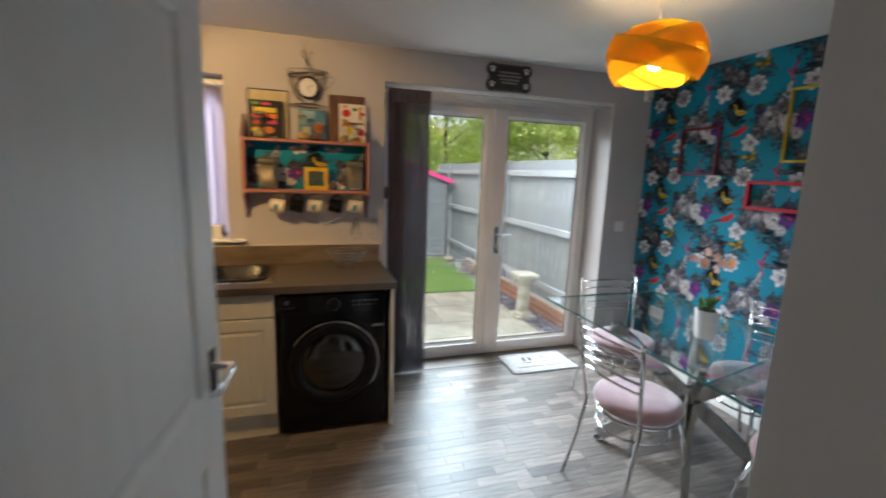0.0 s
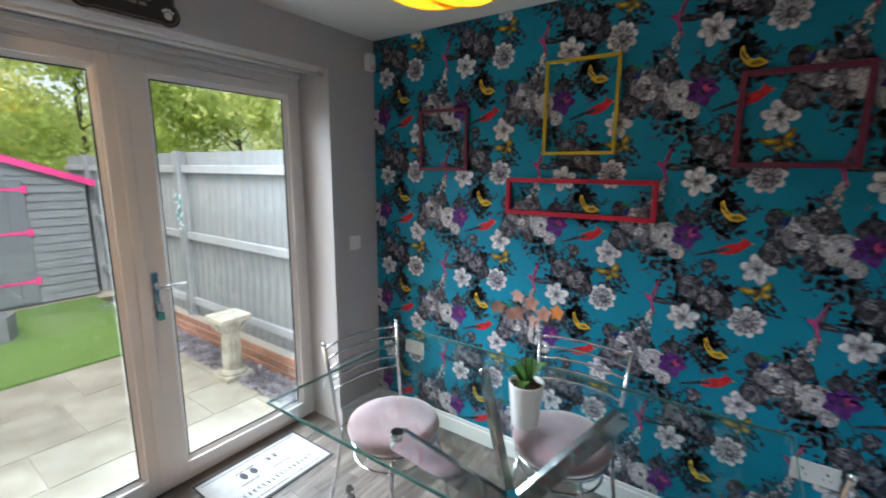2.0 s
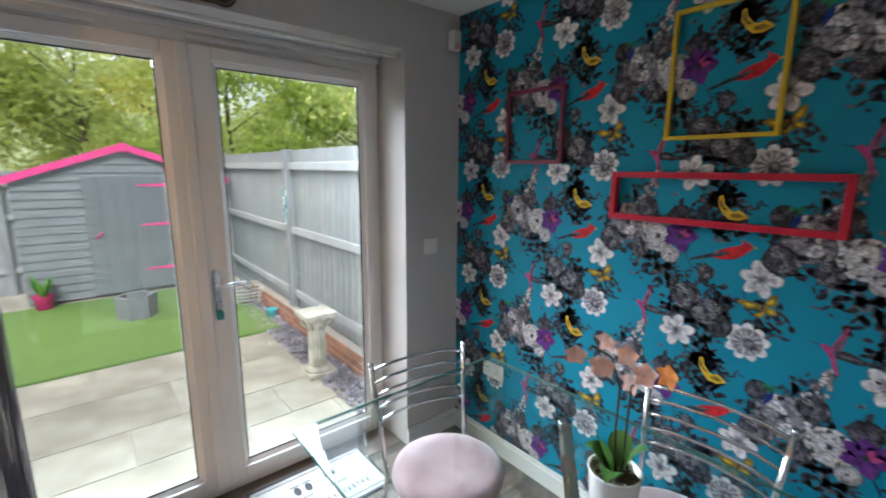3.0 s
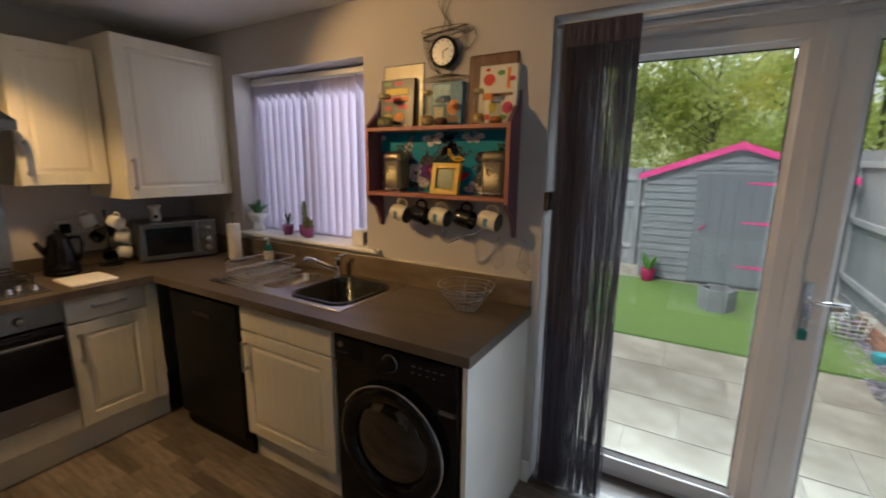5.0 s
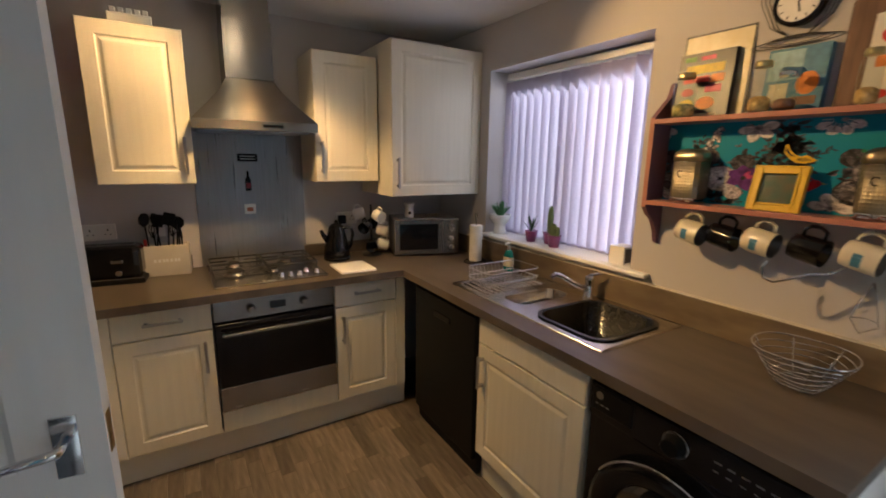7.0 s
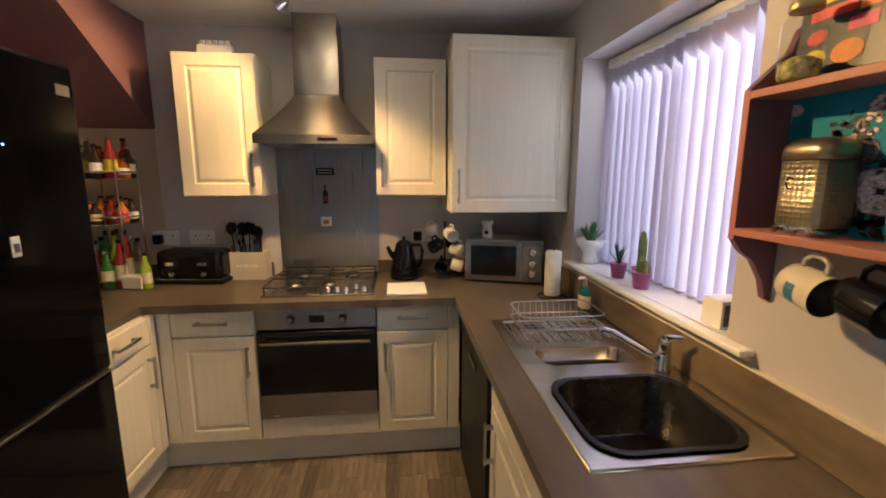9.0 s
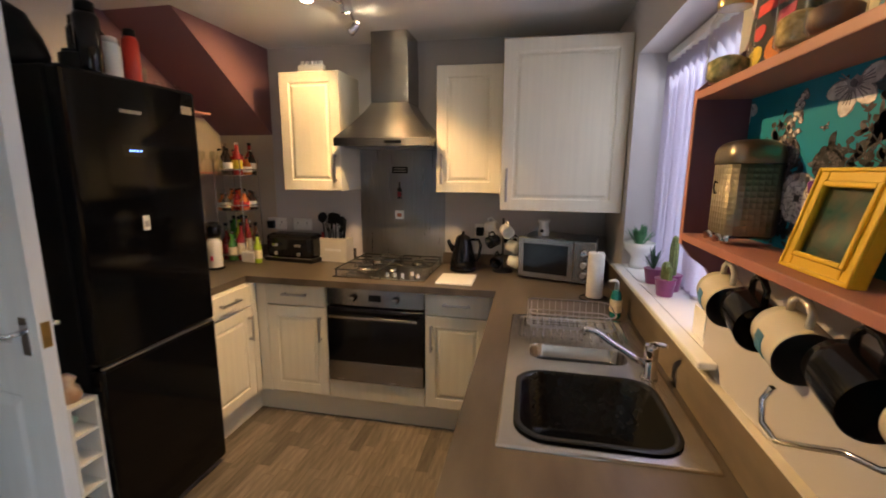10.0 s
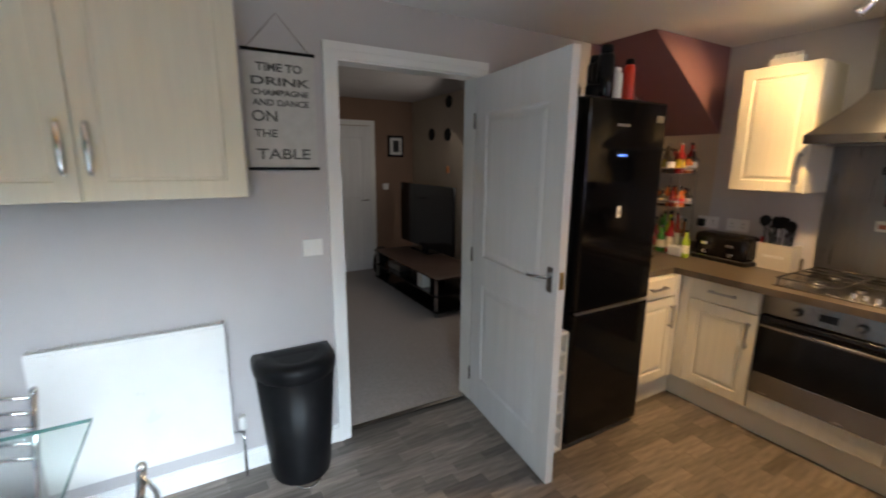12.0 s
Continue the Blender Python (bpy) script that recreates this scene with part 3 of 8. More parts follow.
for q, w in zip(vr, vr[1:]):
    for j in range(4):
        bm.faces.new((q[j], q[(j + 1) % 4], w[(j + 1) % 4], w[j]))
bm.faces.new(vr[-1])
part("canopy", bm, M_STEEL, u, "curved steel canopy")
bm = B()
box(bm, -0.2, -0.118, 0.268, 0.05, 0.118, 0.56)
box(bm, -0.2, -0.113, 0.56, 0.045, 0.113, H - 1.68)
part("chimney", bm, M_STEEL, u, "brushed steel chimney")
bm = B()
for i in range(2):
    box(bm, x0 + 0.04, -0.27 + i * 0.275, -0.006, x1 - 0.08, -0.005 + i * 0.275, 0.0)
part("filter", bm, M_NICKEL, u)
part("switch", bx(x1, 0.02, 0.014, x1 + 0.004, 0.12, 0.03), M_BLACKG, u)

wall_unit("wall_cabinet", west(1.25, -1.682), 0.40, 1.408, 2.13, 0.317, "r", "cream panelled wall cabinet beside the cooker hood")
wall_unit("wall_cabinet", west(2.255, -1.682), 0.385, 1.408, 2.13, 0.317, "l", "cream panelled wall cabinet touching the tall cabinet")
wall_unit("tall_wall_cabinet", west(2.650, -1.505), 0.632, 1.325, 2.208, 0.494, "l", "large cream wall cabinet above the microwave")

# wall cupboard over the radiator: faces +y
u = thing("wall_cupboard", pose(2.19, 0.80, 1.418, 0, 0, 180), "cream double wall cupboard above the radiator", "wall cabinet")
part("body", bx(0.0, 0.02, 0.0, 1.08, 0.24, 0.90), M_CREAMB, u)
for i in range(2):
    bm = B()
    rings(bm, i * 0.54 + 0.0015, 0.0, (i + 1) * 0.54 - 0.0015, 0.90, [(0, 0.003), (0.003, 0.0), (0.07, 0.0), (0.074, 0.003), (0.082, 0.003), (0.086, 0.0)], 0.0, 0.019)
    f = part("door", bm, M_CREAM, u)
    hx = 0.54 + (0.038 if i else -0.038)
    bm = B()
    tube(bm, [(hx, 0.0, 0.095), (hx, -0.022, 0.097), (hx, -0.032, 0.115), (hx, -0.035, 0.185), (hx, -0.032, 0.255), (hx, -0.022, 0.273), (hx, 0.0, 0.275)], [0.008, 0.009, 0.011, 0.012, 0.011, 0.009, 0.008], 10)
    part("handle", bm, M_CHROME, f, "bowed chrome handle")

# ---- sink ----
u = thing("kitchen_sink", pose(0, 0, WT), "stainless steel sink with drainer, half bowl and main bowl", "sink")
bm = B()
x0, y0, x1, y1 = SK


def rrect(xa, ya, xb, yb, r, z, n=6):
    out = []
    for cx, cy, a0 in ((xb - r, ya + r, -90), (xb - r, yb - r, 0), (xa + r, yb - r, 90), (xa + r, ya + r, 180)):
        for i in range(n + 1):
            a = radians(a0 + 90 * i / n)
            out.append((cx + r * math.cos(a), cy + r * math.sin(a), z))
    return out


def loops(bm, ls, close_last=True, smooth=True):
    vs = [[bm.verts.new(p) for p in l] for l in ls]
    for q, w in zip(vs, vs[1:]):
        for j in range(len(q)):
            f = bm.faces.new((q[j], q[(j + 1) % len(q)], w[(j + 1) % len(w)], w[j]))
            f.smooth = smooth
    if close_last:
        bm.faces.new(vs[-1])
    return vs


MB = (-0.442, 2.80, -0.075, 3.195)      # main bowl
HB = (-0.685, 2.835, -0.54, 3.16)     # half bowl
bm = B()
z = 0.006
# tray top built as strips round the bowls and drainer
DR = (-0.985, 2.79, -0.73, 3.20)


def strip_ring(bm, outer, hole, z, r):
    """Flat ground between a rectangle and a rounded hole in it."""
    hl = rrect(*hole, r, z)
    n = len(hl)
    ov = []
    xa, ya, xb, yb = outer
    cx, cy = (hole[0] + hole[2]) / 2, (hole[1] + hole[3]) / 2
    for p in hl:
        dx, dy = p[0] - cx, p[1] - cy
        sx = ((xb - cx) if dx > 0 else (xa - cx)) / dx if abs(dx) > 1e-9 else 1e9
        sy = ((yb - cy) if dy > 0 else (ya - cy)) / dy if abs(dy) > 1e-9 else 1e9
        s = min(sx, sy)
        ov.append((cx + dx * s, cy + dy * s, z))
    a, b = [bm.verts.new(p) for p in ov], [bm.verts.new(p) for p in hl]
    for j in range(n):
        bm.faces.new((a[j], a[(j + 1) % n], b[(j + 1) % n], b[j]))
    for (px, py) in ((xa, ya), (xb, ya), (xb, yb), (xa, yb)):
        j = min(range(n), key=lambda k: (ov[k][0] - px) ** 2 + (ov[k][1] - py) ** 2)
        ks = sorted(range(n), key=lambda k: (ov[k][0] - px) ** 2 + (ov[k][1] - py) ** 2)[:2]
        c = bm.verts.new((px, py, z))
        try:
            bm.faces.new((c, a[ks[0]], a[ks[1]]))
        except ValueError:
            pass


mid1, mid2 = -0.71, -0.50
strip_ring(bm, (mid2, y0 + 0.008, x1 - 0.008, y1 - 0.008), MB, z, 0.09)
strip_ring(bm, (mid1, y0 + 0.008, mid2, y1 - 0.008), HB, z, 0.05)
strip_ring(bm, (x0 + 0.008, y0 + 0.008, mid1, y1 - 0.008), DR, z, 0.03)
loops(bm, [rrect(x0 + 0.008, y0 + 0.008, x1 - 0.008, y1 - 0.008, 0.0001, z), rrect(x0 + 0.002, y0 + 0.002, x1 - 0.002, y1 - 0.002, 0.004, z), rrect(x0, y0, x1, y1, 0.006, 0.0)], False)
loops(bm, [rrect(*DR, 0.03, z), rrect(DR[0] + 0.01, DR[1] + 0.01, DR[2] - 0.01, DR[3] - 0.01, 0.025, z - 0.006)])
bmesh.ops.remove_doubles(bm, verts=bm.verts, dist=0.002)
bmesh.ops.recalc_face_normals(bm, faces=bm.faces)
tr = part("tray", bm, M_SINK, u)
bm = B()
for i in range(11):
    yy = 2.815 + i * 0.036
    tube(bm, [(-0.965, yy, 0.001), (-0.76, yy, 0.001)], 0.004, 6)
part("drainer_ribs", bm, M_SINK, u)


def bowl(name, hole, r, depth, material, label, rim=0.0):
    xa, ya, xb, yb = hole
    q = [rrect(xa - rim, ya - rim, xb + rim, yb + rim, r + rim, z + 0.001)] if rim else []
    q += [rrect(xa, ya, xb, yb, r, z), rrect(xa + 0.004, ya + 0.004, xb - 0.004, yb - 0.004, r, z - 0.008),
          rrect(xa + 0.012, ya + 0.012, xb - 0.012, yb - 0.012, r, -depth + 0.03), rrect(xa + 0.03, ya + 0.03, xb - 0.03, yb - 0.03, r * 0.8, -depth)]
    bm = B()
    loops(bm, q)
    bmesh.ops.recalc_face_normals(bm, faces=bm.faces)
    b = part(name, bm, material, u, label)
    part("waste", lt([(0.035, -depth + 0.001), (0.035, -depth + 0.004), (0.02, -depth + 0.002)], 20, ((xa + xb) / 2, (ya + yb) / 2)), M_CHROME, b, "chrome waste")
    return b


bowl("main_bowl", MB, 0.085, 0.17, M_SINK, "steel main bowl")
bowl("half_bowl", HB, 0.045, 0.11, M_SINK, "steel half bowl")
w = thing("washing_up_bowl", pose(0, 0, WT), "black plastic washing-up bowl standing in the sink", "bowl")
bm = B()
q = [rrect(MB[0] - 0.004, MB[1] - 0.004, MB[2] + 0.004, MB[3] + 0.004, 0.085, 0.012), rrect(MB[0] + 0.008, MB[1] + 0.008, MB[2] - 0.008, MB[3] - 0.008, 0.08, 0.016),
     rrect(MB[0] + 0.016, MB[1] + 0.016, MB[2] - 0.016, MB[3] - 0.016, 0.075, 0.008), rrect(MB[0] + 0.035, MB[1] + 0.035, MB[2] - 0.035, MB[3] - 0.035, 0.07, -0.155), rrect(MB[0] + 0.06, MB[1] + 0.06, MB[2] - 0.06, MB[3] - 0.06, 0.06, -0.160)]
loops(bm, q)
part("shell", bm, M_BLACKB, w)

# tap
u = thing("kitchen_tap", pose(-0.475, 3.20, WT), "chrome mixer tap with a long swivel spout", "tap")
part("base", lt([(0.026, 0.006), (0.026, 0.014), (0.021, 0.02), (0.021, 0.065), (0.019, 0.072), (0.021, 0.074), (0.021, 0.105), (0.017, 0.113)], 24), M_CHROME, u)
part("spout", tb([(0.0, -0.015, 0.05), (-0.01, -0.05, 0.065), (-0.025, -0.105, 0.095), (-0.04, -0.155, 0.125), (-0.048, -0.185, 0.132), (-0.052, -0.20, 0.118)], [0.013, 0.0115, 0.0105, 0.010, 0.011, 0.011], 14), M_CHROME, u)
part("lever", tb([(0.0, 0.0, 0.11), (0.012, 0.008, 0.122), (0.05, 0.028, 0.132)], [0.012, 0.008, 0.006], 10), M_CHROME, u)


# ---- door to the living room (open) ----
DW, DH = 0.845, 2.032
u = thing("door_1", pose(DX0 + 0.004, YD + 0.012, 0.008, 0, 0, 83), "open white two-panel door with chrome lever handle", "door", kind="")
T = 0.04


def panel_face(bm, sgn, yf):
    """One face of the moulded door: a ground with two sunk and raised panels."""
    xs = [0.0, 0.13, 0.715, DW]
    zs = [0.0, 0.20, 0.83, 1.0, 1.83, DH]
    for i in range(3):
        for j in range(5):
            if i == 1 and j in (1, 3):
                x0, x1, z0, z1 = xs[i], xs[i + 1], zs[j], zs[j + 1]
                prev = None
                for ins, dep in ((0, 0), (0.012, 0.007), (0.024, 0.007), (0.05, 0.002), (0.054, 0.002)):
                    r = [bm.verts.new((x0 + ins, yf - sgn * dep, z0 + ins)), bm.verts.new((x1 - ins, yf - sgn * dep, z0 + ins)),
                         bm.verts.new((x1 - ins, yf - sgn * dep, z1 - ins)), bm.verts.new((x0 + ins, yf - sgn * dep, z1 - ins))]
                    if prev:
                        for k in range(4):
                            bm.faces.new((prev[k], prev[(k + 1) % 4], r[(k + 1) % 4], r[k]))
                    prev = r
                bm.faces.new(prev)
            else:
                bm.faces.new([bm.verts.new(p) for p in ((xs[i], yf, zs[j]), (xs[i + 1], yf, zs[j]), (xs[i + 1], yf, zs[j + 1]), (xs[i], yf, zs[j + 1]))])


bm = B()
panel_face(bm, -1, 0.0)
panel_face(bm, 1, T)
for a, b in (((0, 0), (DW, 0)), ((DW, 0), (DW, DH)), ((DW, DH), (0, DH)), ((0, DH), (0, 0))):
    bm.faces.new([bm.verts.new(p) for p in ((a[0], 0, a[1]), (b[0], 0, b[1]), (b[0], T, b[1]), (a[0], T, a[1]))])
bmesh.ops.remove_doubles(bm, verts=bm.verts, dist=0.0005)
bmesh.ops.recalc_face_normals(bm, faces=bm.faces)
part("leaf", bm, M_DOOR, u)
for s, yf in ((-1, 0.0), (1, T)):
    bm = B()
    slab(bm, DW - 0.078, min(yf, yf + s * 0.004), 0.975, DW - 0.038, max(yf, yf + s * 0.004), 1.095, r=0.0015)
    h = part("handle", bm, M_CHROME, u, "chrome backplate with lever")
    xx = DW - 0.058
    part("lever", tb([(xx, yf, 1.05), (xx, yf + s * 0.045, 1.05), (xx - 0.015, yf + s * 0.052, 1.05), (xx - 0.06, yf + s * 0.05, 1.043), (xx - 0.105, yf + s * 0.05, 1.035), (xx - 0.118, yf + s * 0.045, 1.038)], [0.009, 0.0085, 0.009, 0.008, 0.008, 0.009], 10), M_CHROME, h)
part("latch_plate", sl(DW - 0.001, 0.008, 1.0, DW + 0.001, 0.032, 1.08, r=0.0005), mat("brass", (0.55, 0.38, 0.15), 0.3, 1.0), u, "brass latch plate")
bm = B()
for q in (0.15, 0.95, 1.75):
    tube(bm, [(-0.003, -0.004, q), (-0.003, -0.004, q + 0.09)], 0.006, 8)
part("hinge", bm, M_STEEL, u)

# fridge freezer
u = thing("fridge_freezer", pose(-0.945, YD + 0.02, 0), "tall glossy black fridge freezer", "fridge freezer")
part("body", sl(0.0, 0.0, 0.02, 0.60, 0.62, 1.885, r=0.006), M_BLACKM, u)
d = part("door", sl(0.0, 0.625, 0.80, 0.60, 0.69, 1.885, r=0.014), M_BLACKF, u, "black upper fridge door")
part("display", bx(0.29, 0.6895, 1.585, 0.40, 0.6905, 1.63), M_BLACKG, d)
bm = B()
for i in range(4):
    box(bm, 0.315 + i * 0.016, 0.6905, 1.605, 0.322 + i * 0.016, 0.6912, 1.611)
part("display_light", bm, mat("blue_led", (0.1, 0.2, 1.0), 0.4, emit=3.0, ecol=(0.15, 0.3, 1.0)), d, "lit blue display dots")
part("badge", bx(0.03, 0.6895, 1.78, 0.09, 0.6912, 1.815), M_NICKEL, d)
part("brand_mark", bx(0.30, 0.6895, 1.750, 0.395, 0.6910, 1.763), M_NICKEL, d)
mg = thing("fridge_magnet", pose(-0.61, YD + 0.02 + 0.691, 1.32, 0, 0, 180), "small white and grey magnet on the black fridge", "magnet")
part("plate", sl(-0.016, -0.005, -0.030, 0.016, 0.0, 0.030, r=0.003), M_WHITE, mg)
part("picture", bx(-0.010, -0.0058, -0.016, 0.010, -0.0051, 0.008), M_NICKEL, mg)
d = part("door", sl(0.0, 0.625, 0.03, 0.60, 0.69, 0.788, r=0.014), M_BLACKF, u, "black lower freezer door")
part("handle_strip", sl(0.01, 0.672, 0.787, 0.59, 0.691, 0.797, r=0.003), M_NICKEL, u, "grey grip strip between the doors")
for x in (0.05, 0.55):
    part("foot", lt([(0.02, 0.0), (0.02, 0.022)], 12, (x, 0.58)), M_BLACKM, u)


# ---- garden doors ----
FY = 3.54       # inner face of the frame
GY = 3.605      # glass
u = thing("door_2", pose(PX0, FY, 0), "white plastic double garden doors, closed, with clear glass", "garden doors")
OW = PX1 - PX0


def prof(bm, x0, y0, z0, x1, y1, z1, r=0.006):
    slab(bm, x0, y0, z0, x1, y1, z1, r=r)


bm = B()
prof(bm, 0, 0, 0, 0.045, 0.07, PTOP)
prof(bm, OW - 0.045, 0, 0, OW, 0.07, PTOP)
prof(bm, 0.045, 0, PTOP - 0.075, OW - 0.045, 0.07, PTOP)
prof(bm, 0.045, 0, 0, OW - 0.045, 0.07, 0.035)
prof(bm, 0.0, -0.02, PTOP - 0.03, OW, 0.0, PTOP)
part("frame", bm, M_UPVC, u, "white plastic door frame")
bm = B()
for x in (0.25, 0.95):
    slab(bm, x, -0.012, PTOP - 0.062, x + 0.42, 0.0, PTOP - 0.040, r=0.004)
part("trickle_vent", bm, M_UPVC, u)


for nm, x0, x1, gx0, gx1 in (("leaf", 0.046, 0.925, 0.83 - PX0, 1.503 - PX0), ("leaf", 0.935, OW - 0.046, 1.732 - PX0, 2.397 - PX0)):
    bm = B()
    z0, z1, gz0, gz1, y0, y1, b = 0.036, PTOP - 0.076, 0.130, 1.978, -0.012, 0.055, 0.024
    for a in ((x0, z0, gx0 - b, z1), (gx1 + b, z0, x1, z1), (gx0 - b, z0, gx1 + b, gz0 - b), (gx0 - b, gz1 + b, gx1 + b, z1)):
        slab(bm, a[0], y0, a[1], a[2], y1, a[3], r=0.005)
    lf = part("leaf", bm, M_UPVC, u, "white plastic door leaf")
    bm = B()
    # sloping glazing bead
    rings(bm, gx0 - b, gz0 - b, gx1 + b, gz1 + b, [(0, 0.0), (0.004, 0.0), (0.020, 0.012), (0.022, 0.016)], 0.004)
    bmesh.ops.delete(bm, geom=[f for f in bm.faces if len(f.verts) == 4 and f.calc_area() > 0.8], context="FACES")
    part("glazing_bead", bm, M_UPVC, lf)
    bm = B()
    rings(bm, gx0 - 0.004, gz0 - 0.004, gx1 + 0.004, gz1 + 0.004, [(0, 0.0), (0.005, 0.001), (0.005, 0.006)], 0.016)
    bmesh.ops.delete(bm, geom=[f for f in bm.faces if f.calc_area() > 0.8], context="FACES")
    part("seal", bm, M_BLACKM, lf, "black rubber glass seal")
    g = part("pane", bx(gx0, 0.024, gz0, gx1, 0.048, gz1), M_GLASS, lf, "clear double-glazed pane")
    g.visible_shadow = False
    hx = x0 + 0.045 if x0 > 0.5 else None
    if hx:
        bm = B()
        slab(bm, hx - 0.014, -0.020, 0.90, hx + 0.014, -0.012, 1.12, r=0.004)
        h = part("handle", bm, M_CHROME, lf, "chrome lever handle with keys")
        part("lever", tb([(hx, -0.02, 1.05), (hx, -0.055, 1.05), (hx + 0.02, -0.062, 1.052), (hx + 0.115, -0.060, 1.055)], [0.009, 0.008, 0.008, 0.007], 10), M_CHROME, h)
        bm = B()
        tube(bm, [(hx, -0.02, 0.965), (hx, -0.042, 0.965)], 0.007, 8)
        box(bm, hx - 0.011, -0.046, 0.94, hx + 0.011, -0.042, 0.975)
        part("key", bm, M_NICKEL, h)
        bm = B()
        slab(bm, hx - 0.016, -0.052, 0.895, hx + 0.014, -0.046, 0.935, r=0.003)
        part("key_tag", bm, mat("teal_plastic", (0.02, 0.22, 0.22), 0.4), h, "small teal key tag")
bm = B()
slab(bm, 0.905, -0.024, 0.036, 0.955, -0.010, PTOP - 0.076, r=0.006)
part("meeting_strip", bm, M_UPVC, u)
setting("sill", bx(PX0, YP + 0.061, -0.12, PX1, FY + 0.07, -0.001), M_PLANKS, "grey-brown vinyl running into the door reveal", "sill")

# ---- kitchen window ----
u = thing("window_1", pose(WX0, 3.52, WZ0), "white plastic kitchen window behind vertical blinds", "window")
WW, WH = WX1 - WX0, WZ1 - WZ0
bm = B()
for a in ((0, 0, 0.06, WH), (WW - 0.06, 0, WW, WH), (0.06, 0, WW - 0.06, 0.06), (0.06, WH - 0.06, WW - 0.06, WH), (WW * 0.5 - 0.03, 0.06, WW * 0.5 + 0.03, WH - 0.06)):
    slab(bm, a[0], 0, a[1], a[2], 0.07, a[3], r=0.005)
part("window_frame", bm, M_UPVC, u)
for a, b in ((0.06, WW * 0.5 - 0.03), (WW * 0.5 + 0.03, WW - 0.06)):
    g = part("pane", bx(a, 0.03, 0.06, b, 0.05, WH - 0.06), M_GLASS, u)
    g.visible_shadow = False
bm = B()
slab(bm, WX0 - 0.005, YP - 0.045, WZ0 - 0.018, WX1 + 0.10, YP + 0.0, WZ0 + 0.002, r=0.006)
box(bm, WX0, YP, WZ0 - 0.01, WX1, 3.52, WZ0 + 0.002)
setting("window_sill", bm, M_TRIM, "white painted window board", "window sill")
# vertical blinds
u = thing("vertical_blinds", pose(0, 3.43, 0), "lilac fabric vertical blinds, closed", "blinds")
part("head_rail", sl(WX0 + 0.01, -0.02, WZ1 - 0.045, WX1 - 0.01, 0.025, WZ1 - 0.008, r=0.004), M_PLASTIC, u, "white head rail")
M_BLIND = mat("lilac_blind_fabric", (0.45, 0.40, 0.49), 0.85, vary=0.05, scale=30, bump=0.3, bscale=500, stretch=(1, 1, 3), rand=0.07)
nt = M_BLIND.node_tree
tl, ad = nt.nodes.new("ShaderNodeBsdfTranslucent"), nt.nodes.new("ShaderNodeMixShader")
tl.inputs[0].default_value = (0.52, 0.46, 0.58, 1)
ad.inputs[0].default_value = 0.45
nt.links.new(nt.nodes["Principled BSDF"].outputs[0], ad.inputs[1])
nt.links.new(tl.outputs[0], ad.inputs[2])
nt.links.new(ad.outputs[0], nt.nodes["Material Output"].inputs[0])
SLAT = bpy.data.meshes.new("slat")
bm = B()
hh = WZ1 - WZ0 - 0.06
n = 8
vs = [[bm.verts.new((-0.044 + 0.088 * i / n, 0.010 * math.sin(math.pi * i / n), z)) for i in range(n + 1)] for z in (0.008, hh * 0.5, hh)]
for q, w in zip(vs, vs[1:]):
    for i in range(n):
        bm.faces.new((q[i], q[i + 1], w[i + 1], w[i])).smooth = True
for i in (0,):
    box(bm, -0.040, 0.0, 0.0, 0.040, 0.006, 0.012)
bm.to_mesh(SLAT)
bm.free()
SLAT.materials.append(M_BLIND)
rr = random.Random(4)
ns = 16
for i in range(ns):
    o = new("slat", SLAT)
    o.parent = u
    x = WX0 + 0.04 + i * (WW - 0.10) / (ns - 1)
    ang = 22 + rr.uniform(-4, 4)
    if i >= ns - 2:
        ang = 50
    o.matrix_basis = pose(x, rr.uniform(-0.003, 0.003), WZ0 + 0.004, 0, 0, ang)
bm = B()
pts = []
for i in range(ns * 4):
    x = WX0 + 0.03 + i * (WW - 0.08) / (ns * 4)
    pts.append((x, -0.012 - 0.012 * math.sin(i * 1.57), WZ0 + 0.008 + 0.004 * math.cos(i * 3.1)))
tube(bm, pts, 0.0016, 5)
part("bottom_chain", bm, M_PLASTIC, u, "white linking chain")

# ---- string curtain in the garden door opening ----
u = thing("string_curtain", pose(0, 0, 0), "dark purple string curtain gathered beside the garden doors", "curtain")
part("rail", tb([(PX0 + 0.005, YP + 0.045, PTOP - 0.03), (PX1 - 0.005, YP + 0.045, PTOP - 0.03)], 0.010, 10), M_UPVC, u, "thin white curtain rail")
M_STRING = mat("purple_grey_string", (0.030, 0.023, 0.040), 0.7, colour2=(0.085, 0.07, 0.105), scale=3, stretch=(30, 30, 0.5), sheen=0.3, bump=0.3, bscale=60)
rs = random.Random(11)
bm = B()
for k in range(420):
    dense = k < 150
    x = PX0 + (0.035 + 0.105 * (k / 149) if dense else 0.14 + 0.185 * ((k - 150) / 269)) + rs.uniform(-0.004, 0.004)
    y = YP + 0.045 + rs.uniform(-0.03, 0.03)
    drift = rs.uniform(-0.012, 0.012)
    hw = rs.uniform(0.0016, 0.0028) if dense else rs.uniform(0.0008, 0.0013)
    pts = [(x + drift * (j / 7) ** 2 + rs.uniform(-0.0015, 0.0015), y + rs.uniform(-0.003, 0.003), PTOP - 0.035 - j * (PTOP - 0.045) / 7) for j in range(8)]
    tube(bm, pts, hw, 4, cap=False)
tagged(part("string", bm, M_STRING, u, "hanging purple-grey strings"), kind="stuff")
bm = B()
slab(bm, PX0 + 0.001, YP - 0.008, 1.35, PX0 + 0.022, YP + 0.10, 1.43, r=0.005)
